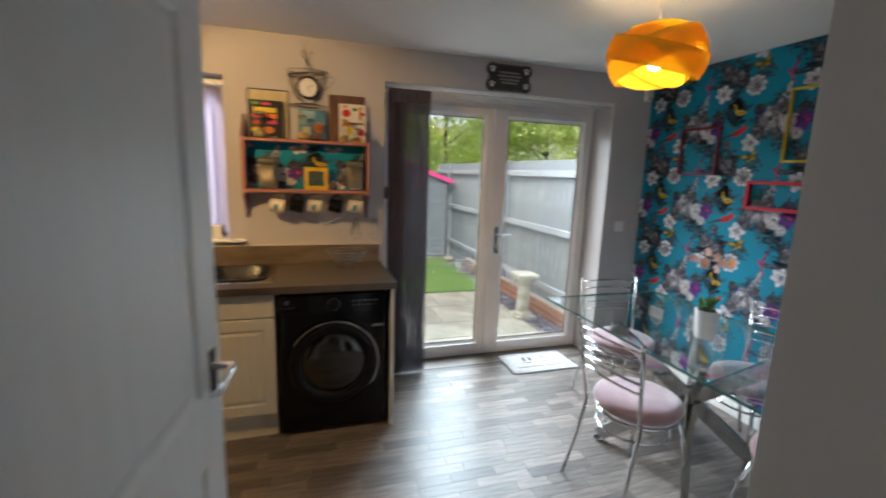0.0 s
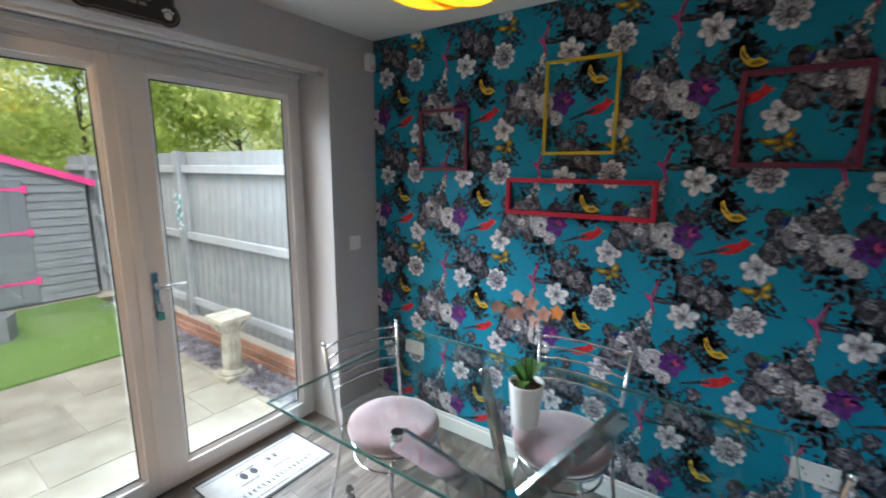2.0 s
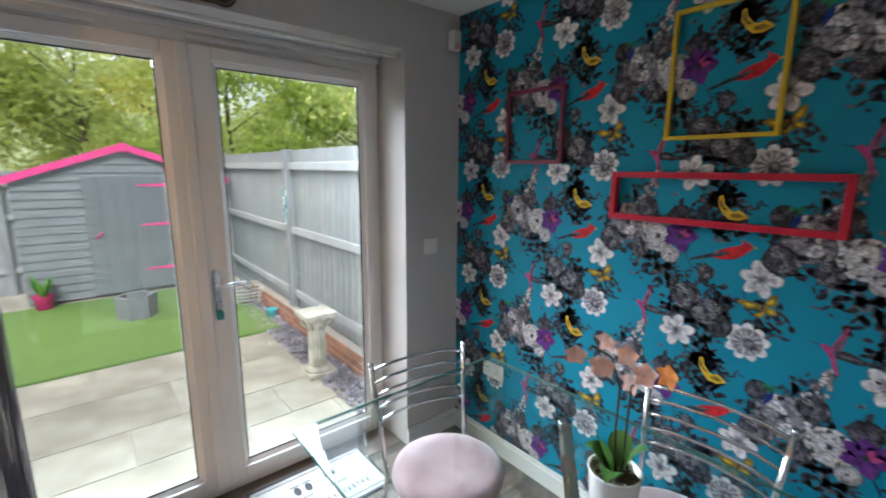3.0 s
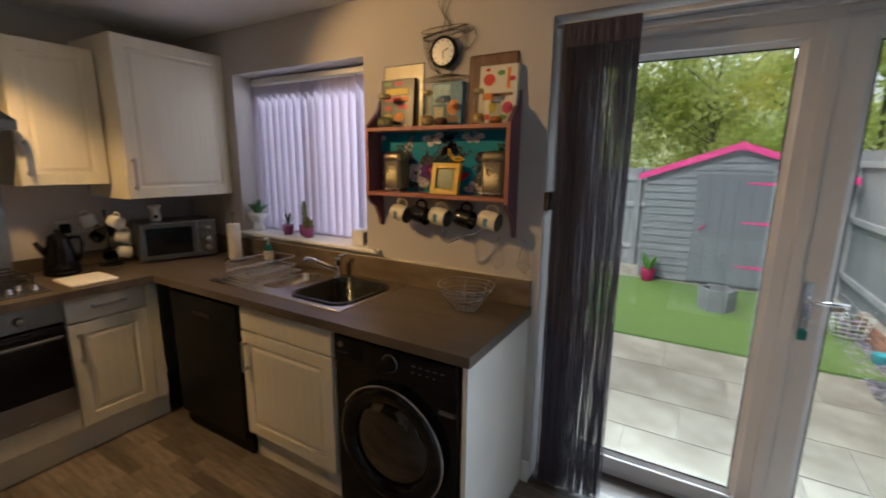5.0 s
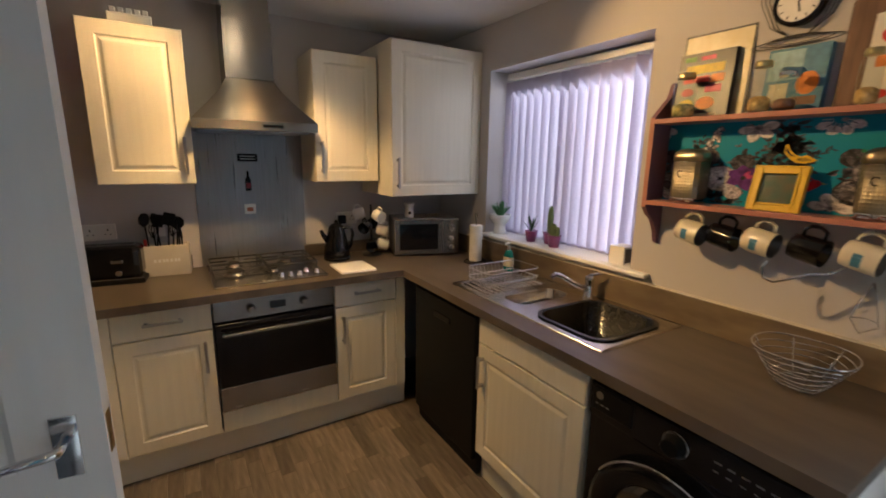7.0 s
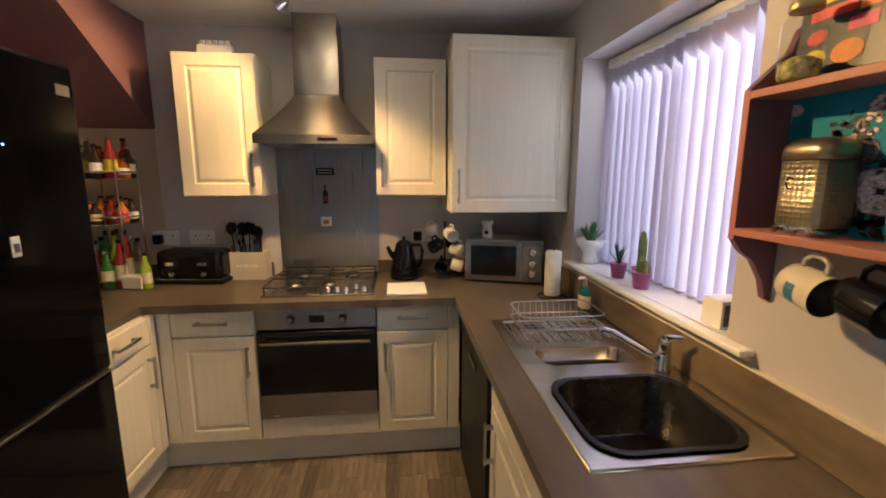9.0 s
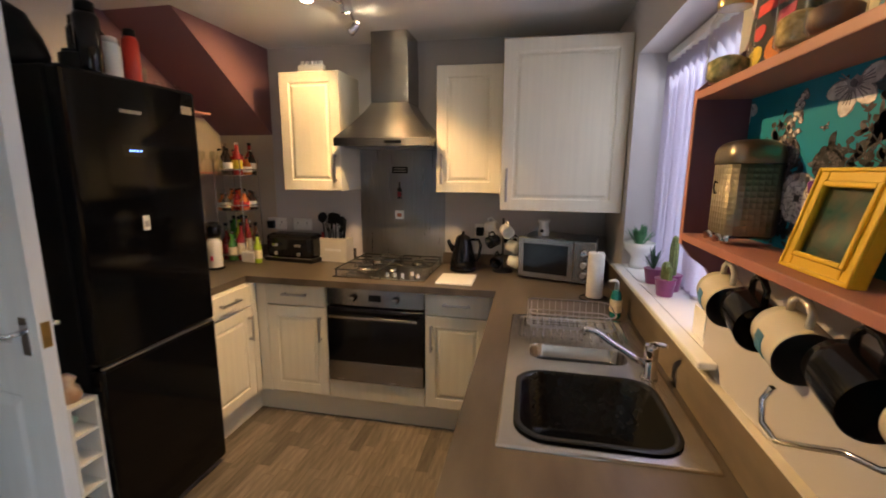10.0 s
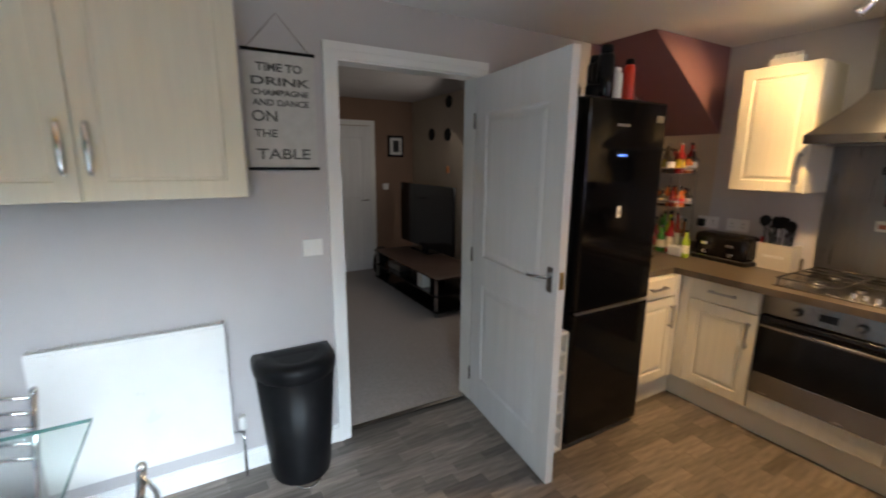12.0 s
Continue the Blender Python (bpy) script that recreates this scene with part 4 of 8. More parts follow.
part("header", sl(PX0 + 0.035, YP + 0.02, PTOP - 0.12, PX0 + 0.325, YP + 0.036, PTOP - 0.03, r=0.003), M_STRING, u, "woven dark header band")
part("tie_back", bm, mat("dark_tassel_cloth", (0.06, 0.04, 0.035), 0.8), u, "dark tie-back hook")

# ---- garden ----
setting("ground", bx(-60, -60, GZ - 0.4, 60, 90, GZ - 0.03), mat("garden_soil", (0.10, 0.085, 0.06), 0.95, vary=0.3, scale=4, bump=0.5, bscale=30), "bare garden soil under lawn and paving", "ground")
M_SLAB = mat("sandstone_slab", (0.33, 0.30, 0.24), 0.8, colour2=(0.44, 0.41, 0.34), vary=0.08, scale=3, rand=0.10, bump=0.3, bscale=40)
M_TURF = mat("artificial_turf", (0.10, 0.19, 0.035), 0.9, colour2=(0.15, 0.26, 0.06), vary=0.1, scale=60, bump=0.8, bscale=500)
paving = setting("paving", bx(-2.0, 3.64, GZ - 0.03, 2.62, 5.93, GZ - 0.006), mat("slab_joint_mortar", (0.42, 0.40, 0.35), 0.9), "pale sandstone paving by the garden doors", "paving")
setting("lawn", sl(-2.0, 5.93, GZ - 0.03, 2.72, 8.36, GZ + 0.018, r=0.008), M_TURF, "bright artificial grass lawn", "lawn")
setting("shed_base", bx(-2.0, 8.36, GZ - 0.03, 3.0, 11.2, GZ + 0.01), M_SLAB, "pale slab base under the shed", "paving")
M_FENCE = mat("grey_fence_paint", (0.24, 0.25, 0.265), 0.8, colour2=(0.32, 0.335, 0.35), vary=0.08, scale=3, stretch=(5, 5, 0.6), rand=0.06, bump=0.3, bscale=60)
M_FENCEL = mat("pale_grey_rail_paint", (0.38, 0.39, 0.41), 0.8, vary=0.08, scale=3, bump=0.3, bscale=60)


def fence(name, m, length, h, label, posts):
    """Feather-edge boards, along local x, facing local -y."""
    f = thing(name, m, label, "fence")
    me = None
    n = int(length / 0.115)
    bm = B()
    prism(bm, [(0, 0.0), (0.125, 0.006), (0.125, 0.012), (0, 0.016)], "z", 0.12, h)
    me = bpy.data.meshes.new("board")
    bm.to_mesh(me)
    bm.free()
    me.materials.append(M_FENCE)
    for i in range(n):
        o = new("board", me)
        o.parent = f
        o.matrix_basis = pose(i * 0.115, 0.0, 0)
    for z in (0.30, 1.0, h - 0.20):
        part("rail", sl(0, -0.04, z, length, -0.001, z + 0.075, r=0.006), M_FENCEL, f, "pale grey fence rail")
    for x in posts:
        part("post", sl(x - 0.045, -0.075, -0.05, x + 0.045, 0.02, h + 0.01, r=0.008), M_FENCE, f, "grey fence post")
    part("gravel_board", bx(0, -0.01, -0.02, length, 0.03, 0.12), M_FENCE, f)
    return f


fence("fence", pose(2.95, 9.6, GZ, 0, 0, -90), 5.9, 1.87, "grey painted board fence along the garden", (0.95, 3.56, 5.75))
fence("fence", pose(-2.1, 9.3, GZ, 0, 0, 0), 5.0, 1.62, "grey board fence at the bottom of the garden", (0.1, 2.5, 4.9))
# brick edging, gravel strip
M_BRICK = mat("red_brick", (0.33, 0.15, 0.09), 0.85, vary=0.15, scale=12, rand=0.2, bump=0.4, bscale=80)
me = bpy.data.meshes.new("brick")
bm = B()
slab(bm, 0, 0, 0, 0.10, 0.213, 0.063, r=0.006)
bm.to_mesh(me)
bm.free()
me.materials.append(M_BRICK)
edge = thing("brick_edging", pose(2.83, 3.72, GZ - 0.02), "low red brick edging below the fence", "brick edging")
for r in range(3):
    for i in range(16):
        o = new("brick", me)
        o.parent = edge
        o.matrix_basis = pose(0, i * 0.225 + (0.11 if r % 2 else 0), r * 0.073)
part("mortar", bx(0.006, 0.0, 0.0, 0.094, 3.7, 0.21), mat("mortar", (0.35, 0.32, 0.28), 0.9), edge)
M_SLATE = mat("blue_slate_chips", (0.16, 0.15, 0.18), 0.7, colour2=(0.33, 0.31, 0.35), vary=0.1, scale=9, rand=0.35, island=True)
bm = B()
rg = random.Random(5)
box(bm, 2.62, 3.64, GZ - 0.03, 2.83, 8.0, GZ - 0.008)
for i in range(1900):
    cx, cy = rg.uniform(2.55, 2.83), rg.uniform(3.72, 7.9)
    s = rg.uniform(0.010, 0.026)
    m = pose(cx, cy, GZ + rg.uniform(0, 0.018), rg.uniform(-30, 30), rg.uniform(-30, 30), rg.uniform(0, 180))
    k = rg.uniform(0.5, 1)
    vs = [bm.verts.new(m @ Vector((s * a, s * b * k, c))) for a, b, c in ((-1, -0.6, 0), (0.2, -1, 0), (1, 0.1, 0), (0.1, 1, 0), (-0.9, 0.5, 0), (0, 0, 0.008))]
    for j in range(5):
        bm.faces.new((vs[j], vs[(j + 1) % 5], vs[5]))
o = obj("slate_gravel", bm, M_SLATE)
tagged(o, "blue-grey slate chippings beside the paving", "gravel", kind="stuff")

# shed
M_SHED = mat("slate_grey_shed_paint", (0.17, 0.185, 0.205), 0.7, colour2=(0.215, 0.23, 0.25), vary=0.05, scale=4, stretch=(1, 1, 5), bump=0.2, bscale=60)
M_SHEDD = mat("grey_shed_door_paint", (0.155, 0.17, 0.19), 0.7, vary=0.06, scale=4, stretch=(6, 6, 0.5), bump=0.2, bscale=60)
M_PINK = mat("bright_pink_paint", (0.78, 0.045, 0.25), 0.5, vary=0.06, scale=6)
M_FELT = mat("green_grey_roof_felt", (0.06, 0.065, 0.06), 0.9, vary=0.2, scale=30, bump=0.4)
sh = thing("shed", pose(1.69, 8.42, GZ + 0.01), "grey wooden garden shed with bright pink trim", "shed")
HW, EZ, PZ, SD = 1.10, 1.52, 1.92, 1.9
bm = B()
prism(bm, [(-HW, 0.03), (HW, 0.03), (HW, EZ), (0, PZ), (-HW, EZ)], "y", 0.03, SD)
part("wall", bm, M_SHED, sh, "grey boarded shed wall")
zz = 0.03
while zz < PZ - 0.08:
    zt = zz + 0.105
    def half(z):
        return HW if z <= EZ else HW * (PZ - z) / (PZ - EZ)
    wl, wh = half(zz), half(min(zt, PZ - 0.01))
    bm = B()
    v = [bm.verts.new(p) for p in ((-wl, 0.0, zz), (wl, 0.0, zz), (wh, 0.018, zt), (-wh, 0.018, zt), (-wl, 0.03, zz), (wl, 0.03, zz), (wh, 0.03, zt), (-wh, 0.03, zt))]
    for q in ((0, 1, 2, 3), (0, 4, 5, 1), (0, 3, 7, 4), (1, 5, 6, 2), (3, 2, 6, 7)):
        bm.faces.new([v[i] for i in q])
    part("board", bm, M_SHED, sh)
    zz = zt
dr = part("door", sl(-0.46, -0.028, 0.06, 0.50, -0.002, 1.56, r=0.004), M_SHEDD, sh, "flat grey shed door")
for q in (-0.30, -0.14, 0.02, 0.18, 0.34):
    part("groove", bx(q, -0.0295, 0.07, q + 0.004, -0.0275, 1.55), M_BLACKM, dr)
for z in (0.32, 0.92, 1.44):
    bm = B()
    v = [(0.10, -0.034, z - 0.008), (0.48, -0.034, z - 0.022), (0.48, -0.034, z + 0.022), (0.10, -0.034, z + 0.008)]
    prism(bm, [(p[0], p[2]) for p in v], "y", -0.034, -0.028)
    box(bm, 0.48, -0.036, z - 0.045, 0.53, -0.001, z + 0.045)
    part("hinge", bm, M_PINK, dr, "pink painted strap hinge")
part("latch", tb([(-0.38, -0.04, 0.78), (-0.33, -0.045, 0.84), (-0.31, -0.04, 0.86)], 0.009, 8), M_PINK, dr, "pink latch")
for s in (-1, 1):
    bm = B()
    v = [(0, PZ + 0.055), (s * (HW + 0.10), EZ + 0.02), (s * (HW + 0.10), EZ - 0.065), (0, PZ - 0.035)]
    prism(bm, v if s < 0 else v[::-1], "y", -0.06, -0.035)
    part("bargeboard", bm, M_PINK, sh, "pink painted bargeboard")
    bm = B()
    v = [(0, PZ + 0.05), (s * (HW + 0.11), EZ + 0.012), (s * (HW + 0.11), EZ - 0.01), (0, PZ + 0.025)]
    prism(bm, v, "y", -0.034, SD + 0.1)
    part("roof", bm, M_FELT, sh, "grey felt roof")
bm = B()
prism(bm, [(-0.05, PZ + 0.02), (0, PZ - 0.08), (0.05, PZ + 0.02), (0, PZ + 0.075)], "y", -0.07, -0.0605)
part("finial", bm, M_PINK, sh, "pink diamond finial")

# hexagonal planter
u = thing("hexagonal_planter", pose(1.57, 7.28, GZ + 0.018), "grey hexagonal concrete planter on the lawn", "planter")
bm = B()
lathe(bm, [(0.19, 0), (0.20, 0.25), (0.16, 0.25), (0.15, 0.16), (0.02, 0.16)], 6)
for f in bm.faces:
    f.smooth = False
part("pot", bm, mat("grey_concrete", (0.16, 0.17, 0.18), 0.8, vary=0.1, scale=10, bump=0.2), u)
# pedestal column
u = thing("garden_pedestal", pose(2.60, 4.72, GZ - 0.006), "weathered cream classical pedestal on the paving", "pedestal")
M_STONE = mat("weathered_cream_stone", (0.42, 0.39, 0.30), 0.85, colour2=(0.60, 0.56, 0.47), vary=0.1, scale=10, bump=0.5, bscale=70)
part("base", sl(-0.12, -0.12, 0, 0.12, 0.12, 0.045, r=0.01), M_STONE, u)
part("foot_moulding", lt([(0.11, 0.045), (0.112, 0.06), (0.095, 0.075), (0.085, 0.085)], 24), M_STONE, u)
bm = B()
N2 = 48
prev = None
for z, r in ((0.085, 0.076), (0.25, 0.074), (0.40, 0.068)):
    ring = [bm.verts.new(((r - (0.008 if j % 4 in (1, 2) else 0)) * math.cos(2 * math.pi * j / N2), (r - (0.008 if j % 4 in (1, 2) else 0)) * math.sin(2 * math.pi * j / N2), z)) for j in range(N2)]
    if prev:
        for j in range(N2):
            bm.faces.new((prev[j], prev[(j + 1) % N2], ring[(j + 1) % N2], ring[j]))
    prev = ring
part("shaft", bm, M_STONE, u, "fluted shaft")
bm = B()
lathe(bm, [(0.072, 0.40), (0.082, 0.41), (0.078, 0.43), (0.10, 0.47), (0.112, 0.50)], 24)
for a in range(8):
    b = a * math.pi / 4
    tube(bm, [(0.08 * math.cos(b), 0.08 * math.sin(b), 0.42), (0.105 * math.cos(b), 0.105 * math.sin(b), 0.45), (0.125 * math.cos(b), 0.125 * math.sin(b), 0.485), (0.115 * math.cos(b), 0.115 * math.sin(b), 0.495)], [0.012, 0.016, 0.013, 0.006], 6)
part("capital", bm, M_STONE, u, "leafy capital")
part("top", sl(-0.13, -0.13, 0.50, 0.13, 0.13, 0.545, r=0.008), M_STONE, u)
# small things by the fence
u = thing("blue_pot", pose(2.76, 6.35, GZ - 0.005), "small turquoise bucket on the slate chips", "pot", "small garden pots")
part("pot", lt([(0.045, 0), (0.06, 0.10), (0.062, 0.105), (0.05, 0.10), (0.045, 0.05)], 20), mat("turquoise_plastic", (0.02, 0.42, 0.50), 0.4), u)
u = thing("wire_basket", pose(2.68, 6.95, GZ + 0.018), "white wire basket holding purple flowers", "basket", "small garden pots")
bm = B()
for k in range(5):
    z, r = 0.03 + k * 0.045, 0.13 + k * 0.012
    tube(bm, [(r * math.cos(a), 0.7 * r * math.sin(a), z) for a in np.linspace(0, 2 * math.pi, 25)[:-1]], 0.003, 5, closed=True)
for k in range(14):
    a = k * 2 * math.pi / 14
    tube(bm, [(0.13 * math.cos(a), 0.091 * math.sin(a), 0.02), (0.178 * math.cos(a), 0.125 * math.sin(a), 0.21)], 0.003, 5)
part("wires", bm, M_PLASTIC, u)
bm = B()
rg = random.Random(8)
for i in range(260):
    a, r = rg.uniform(0, 6.28), 0.13 * math.sqrt(rg.random())
    m = pose(r * math.cos(a), 0.7 * r * math.sin(a), rg.uniform(0.05, 0.22), rg.uniform(-60, 60), rg.uniform(-60, 60), rg.uniform(0, 360))
    s = rg.uniform(0.010, 0.02)
    f = bm.faces.new([bm.verts.new(m @ Vector(p)) for p in ((-s, 0, 0), (0, -s * 0.6, 0), (s, 0, 0.004), (0, s * 0.6, 0))])
    f.material_index = 0 if rg.random() < 0.6 else 1
tagged(part("flowers", bm, [mat("leaf_green_small", (0.07, 0.16, 0.04), 0.7), mat("purple_petals", (0.30, 0.10, 0.38), 0.7)], u, "purple flowers"), kind="stuff")
u = thing("bead_hanging", pose(2.86, 5.99, 1.35), "turquoise and silver bead string hung on the fence post", "ornament")
bm = B()
rg = random.Random(3)
for i in range(34):
    lathe(bm, [(0.002, -0.012), (0.014, 0), (0.002, 0.012)], 8, m=pose(rg.uniform(-0.03, 0.01), rg.uniform(-0.04, 0.04), -0.01 - i * 0.011), mi=i % 3)
part("beads", bm, [M_CHROME, mat("turquoise_glass", (0.02, 0.40, 0.50), 0.2), M_WHITE], u)
u = thing("pink_plant_pot", pose(0.74, 8.26, GZ + 0.018), "bright pink pot with a leafy green plant", "potted plant")
part("pot", lt([(0.075, 0), (0.10, 0.16), (0.105, 0.165), (0.09, 0.16), (0.085, 0.12)], 20), M_PINK, u)
M_LEAFP = mat("fresh_green_leaf", (0.10, 0.28, 0.04), 0.5, vary=0.2)
bm = B()
rg = random.Random(2)


def blade(bm, base, tip, w, lift=0.03, n=5, mi=0, twist=0.0):
    """A pointed leaf from base to tip."""
    base, tip = Vector(base), Vector(tip)
    d = tip - base
    side = d.cross(Vector((0, 0, 1)))
    side = side.normalized() if side.length > 1e-6 else Vector((1, 0, 0))
    L, R, C = [], [], []
    for i in range(n + 1):
        f = i / n
        p = base + d * f + Vector((0, 0, lift * math.sin(math.pi * f)))
        ww = w * math.sin(math.pi * min(0.98, max(0.06, f)) ** 0.8) * 0.5
        L.append(bm.verts.new(p - side * ww))
        R.append(bm.verts.new(p + side * ww))
        C.append(bm.verts.new(p - Vector((0, 0, ww * 0.3))))
    for i in range(n):
        for f in (bm.faces.new((L[i], C[i], C[i + 1], L[i + 1])), bm.faces.new((C[i], R[i], R[i + 1], C[i + 1]))):
            f.smooth, f.material_index = True, mi


for i in range(20):
    a = rg.uniform(0, 6.28)
    r, z = rg.uniform(0.04, 0.16), rg.uniform(0.22, 0.42)
    blade(bm, (0.02 * math.cos(a), 0.02 * math.sin(a), 0.13), (r * math.cos(a), r * math.sin(a), z), 0.05)
part("leaves", bm, M_LEAFP, u)

# trees behind the fence
M_BARK = mat("brown_bark", (0.10, 0.08, 0.055), 0.9, vary=0.25, scale=20, bump=0.6, bscale=50, stretch=(1, 1, 0.2))
M_LEAF = mat("spring_foliage", (0.26, 0.36, 0.09), 0.6, colour2=(0.40, 0.50, 0.16), vary=0.15, scale=3, rand=0.45, island=True)
M_LEAF2 = mat("olive_foliage", (0.28, 0.33, 0.10), 0.6, colour2=(0.45, 0.46, 0.18), vary=0.15, scale=3, rand=0.4, island=True)

for lm in (M_LEAF, M_LEAF2):
    nt = lm.node_tree
    tl, ad = nt.nodes.new("ShaderNodeBsdfTranslucent"), nt.nodes.new("ShaderNodeMixShader")
    tl.inputs[0].default_value, ad.inputs[0].default_value = (0.78, 0.86, 0.34, 1), 0.6
    nt.links.new(nt.nodes["Principled BSDF"].outputs[0], ad.inputs[1])
    nt.links.new(tl.outputs[0], ad.inputs[2])
    nt.links.new(ad.outputs[0], nt.nodes["Material Output"].inputs[0])


def tree(seed, x, y, h, spread, label, lm):
    rg = random.Random(seed)
    t = thing("tree", pose(x, y, GZ - 0.05), label, "tree", "trees behind the garden")
    bm = B()
    tube(bm, [(0, 0, 0), (0.05, 0.02, h * 0.35), (-0.05, 0.05, h * 0.7), (0.02, 0, h * 0.95)], [0.07, 0.05, 0.03, 0.01], 8)
    clumps = []
    for i in range(16):
        a, zz = rg.uniform(0, 6.28), rg.uniform(0.22, 0.9)
        r = spread * rg.uniform(0.5, 1.0) * (1.15 - 0.6 * abs(zz - 0.5))
        tip = Vector((r * math.cos(a), r * math.sin(a) * 0.7, h * min(1.0, zz + 0.12)))
        tube(bm, [(0, 0, h * zz * 0.85), tip * 0.5 + Vector((0, 0, h * zz * 0.45)), tip], [0.018, 0.011, 0.005], 5)
        clumps.append((tip, rg.uniform(0.5, 0.9)))
        clumps.append((tip * 0.6 + Vector((0, 0, h * zz * 0.38)), rg.uniform(0.45, 0.8)))
    part("trunk", bm, M_BARK, t, "brown trunk and limbs")
    vs, fs = [], []
    for c, cr in clumps:
        for k in range(300):
            d = Vector((rg.gauss(0, 1), rg.gauss(0, 1), rg.gauss(0, 0.8)))
            p = c + d.normalized() * cr * rg.random() ** 0.5 * 0.95
            s = rg.uniform(0.045, 0.095)
            m = Matrix.Translation(p) @ Euler((rg.uniform(-1.2, 1.2), rg.uniform(-1.2, 1.2), rg.uniform(0, 6.28))).to_matrix().to_4x4()
            b = len(vs)
            vs += [m @ Vector(q) for q in ((-s, 0, 0), (0, -s * 0.55, 0), (s, 0, 0.01), (0, s * 0.55, 0))]
            fs.append((b, b + 1, b + 2, b + 3))
    me = bpy.data.meshes.new("crown")
    me.from_pydata(vs, [], fs)
    me.materials.append(lm)
    o = new("crown", me)
    o.parent = t
    tagged(o, "small fresh green leaves", kind="stuff")


for i, (x, y, h, sp, lb, lm) in enumerate(((-7.5, 14.5, 5.2, 2.2, "leafy green tree behind the fence", M_LEAF), (-4.2, 13.0, 4.6, 2.0, "leafy green tree behind the fence", M_LEAF2), (-1.2, 13.6, 4.7, 2.0, "sparse olive-green tree beyond the shed", M_LEAF2),
                                           (1.4, 13.0, 4.5, 2.0, "sparse olive-green tree beyond the shed", M_LEAF2), (4.0, 12.4, 4.4, 2.0, "bright green tree behind the fence", M_LEAF), (6.6, 11.2, 4.4, 2.0, "bright green tree behind the fence", M_LEAF),
                                           (9.0, 9.6, 4.8, 2.2, "bright green tree behind the fence", M_LEAF), (6.2, 7.6, 4.3, 1.7, "bright green tree behind the fence", M_LEAF), (3.0, 16.5, 5.6, 2.6, "tall green tree in the distance", M_LEAF), (-3.0, 17.5, 5.8, 2.6, "tall green tree in the distance", M_LEAF2), (10.5, 14.0, 6.0, 2.6, "tall green tree in the distance", M_LEAF))):
    tree(20 + i, x, y, h, sp, lb, lm)
setting("backdrop", bx(-40, 40, GZ - 0.1, 45, 40.3, 5.5), mat("distant_woodland", (0.36, 0.44, 0.18), 0.9, colour2=(0.55, 0.62, 0.34), vary=0.3, scale=1.2, detail=10), "far green woodland edge", "backdrop")


# ---- printed wallpaper: flat motifs laid on the teal ground, repeating every 0.56 x 0.572 m ----
def ink(name, c, v=0.12, c2=None):
    return mat(name, c, 0.6, spec=0.2, colour2=c2, vary=v, scale=55, detail=6)


INKS = [ink("ink_white", (0.60, 0.57, 0.60), 0.15, (0.78, 0.75, 0.77)), ink("ink_grey", (0.22, 0.20, 0.24), 0.25, (0.34, 0.32, 0.36)), ink("ink_dark_grey", (0.07, 0.065, 0.085), 0.3, (0.14, 0.13, 0.16)),
        ink("ink_charcoal", (0.026, 0.028, 0.036), 0.3, (0.055, 0.055, 0.068)), ink("ink_red", (0.62, 0.025, 0.035), 0.2), ink("ink_yellow", (0.66, 0.42, 0.03), 0.15),
        ink("ink_pink", (0.45, 0.06, 0.20), 0.3), ink("ink_purple", (0.13, 0.035, 0.22), 0.3), ink("ink_green", (0.03, 0.22, 0.10), 0.3), ink("ink_gold", (0.26, 0.17, 0.03), 0.35), ink("ink_blue", (0.02, 0.05, 0.28), 0.3), ink("ink_slate", (0.035, 0.05, 0.085), 0.3, (0.06, 0.09, 0.13))]
TW, TH = 0.56, 0.572


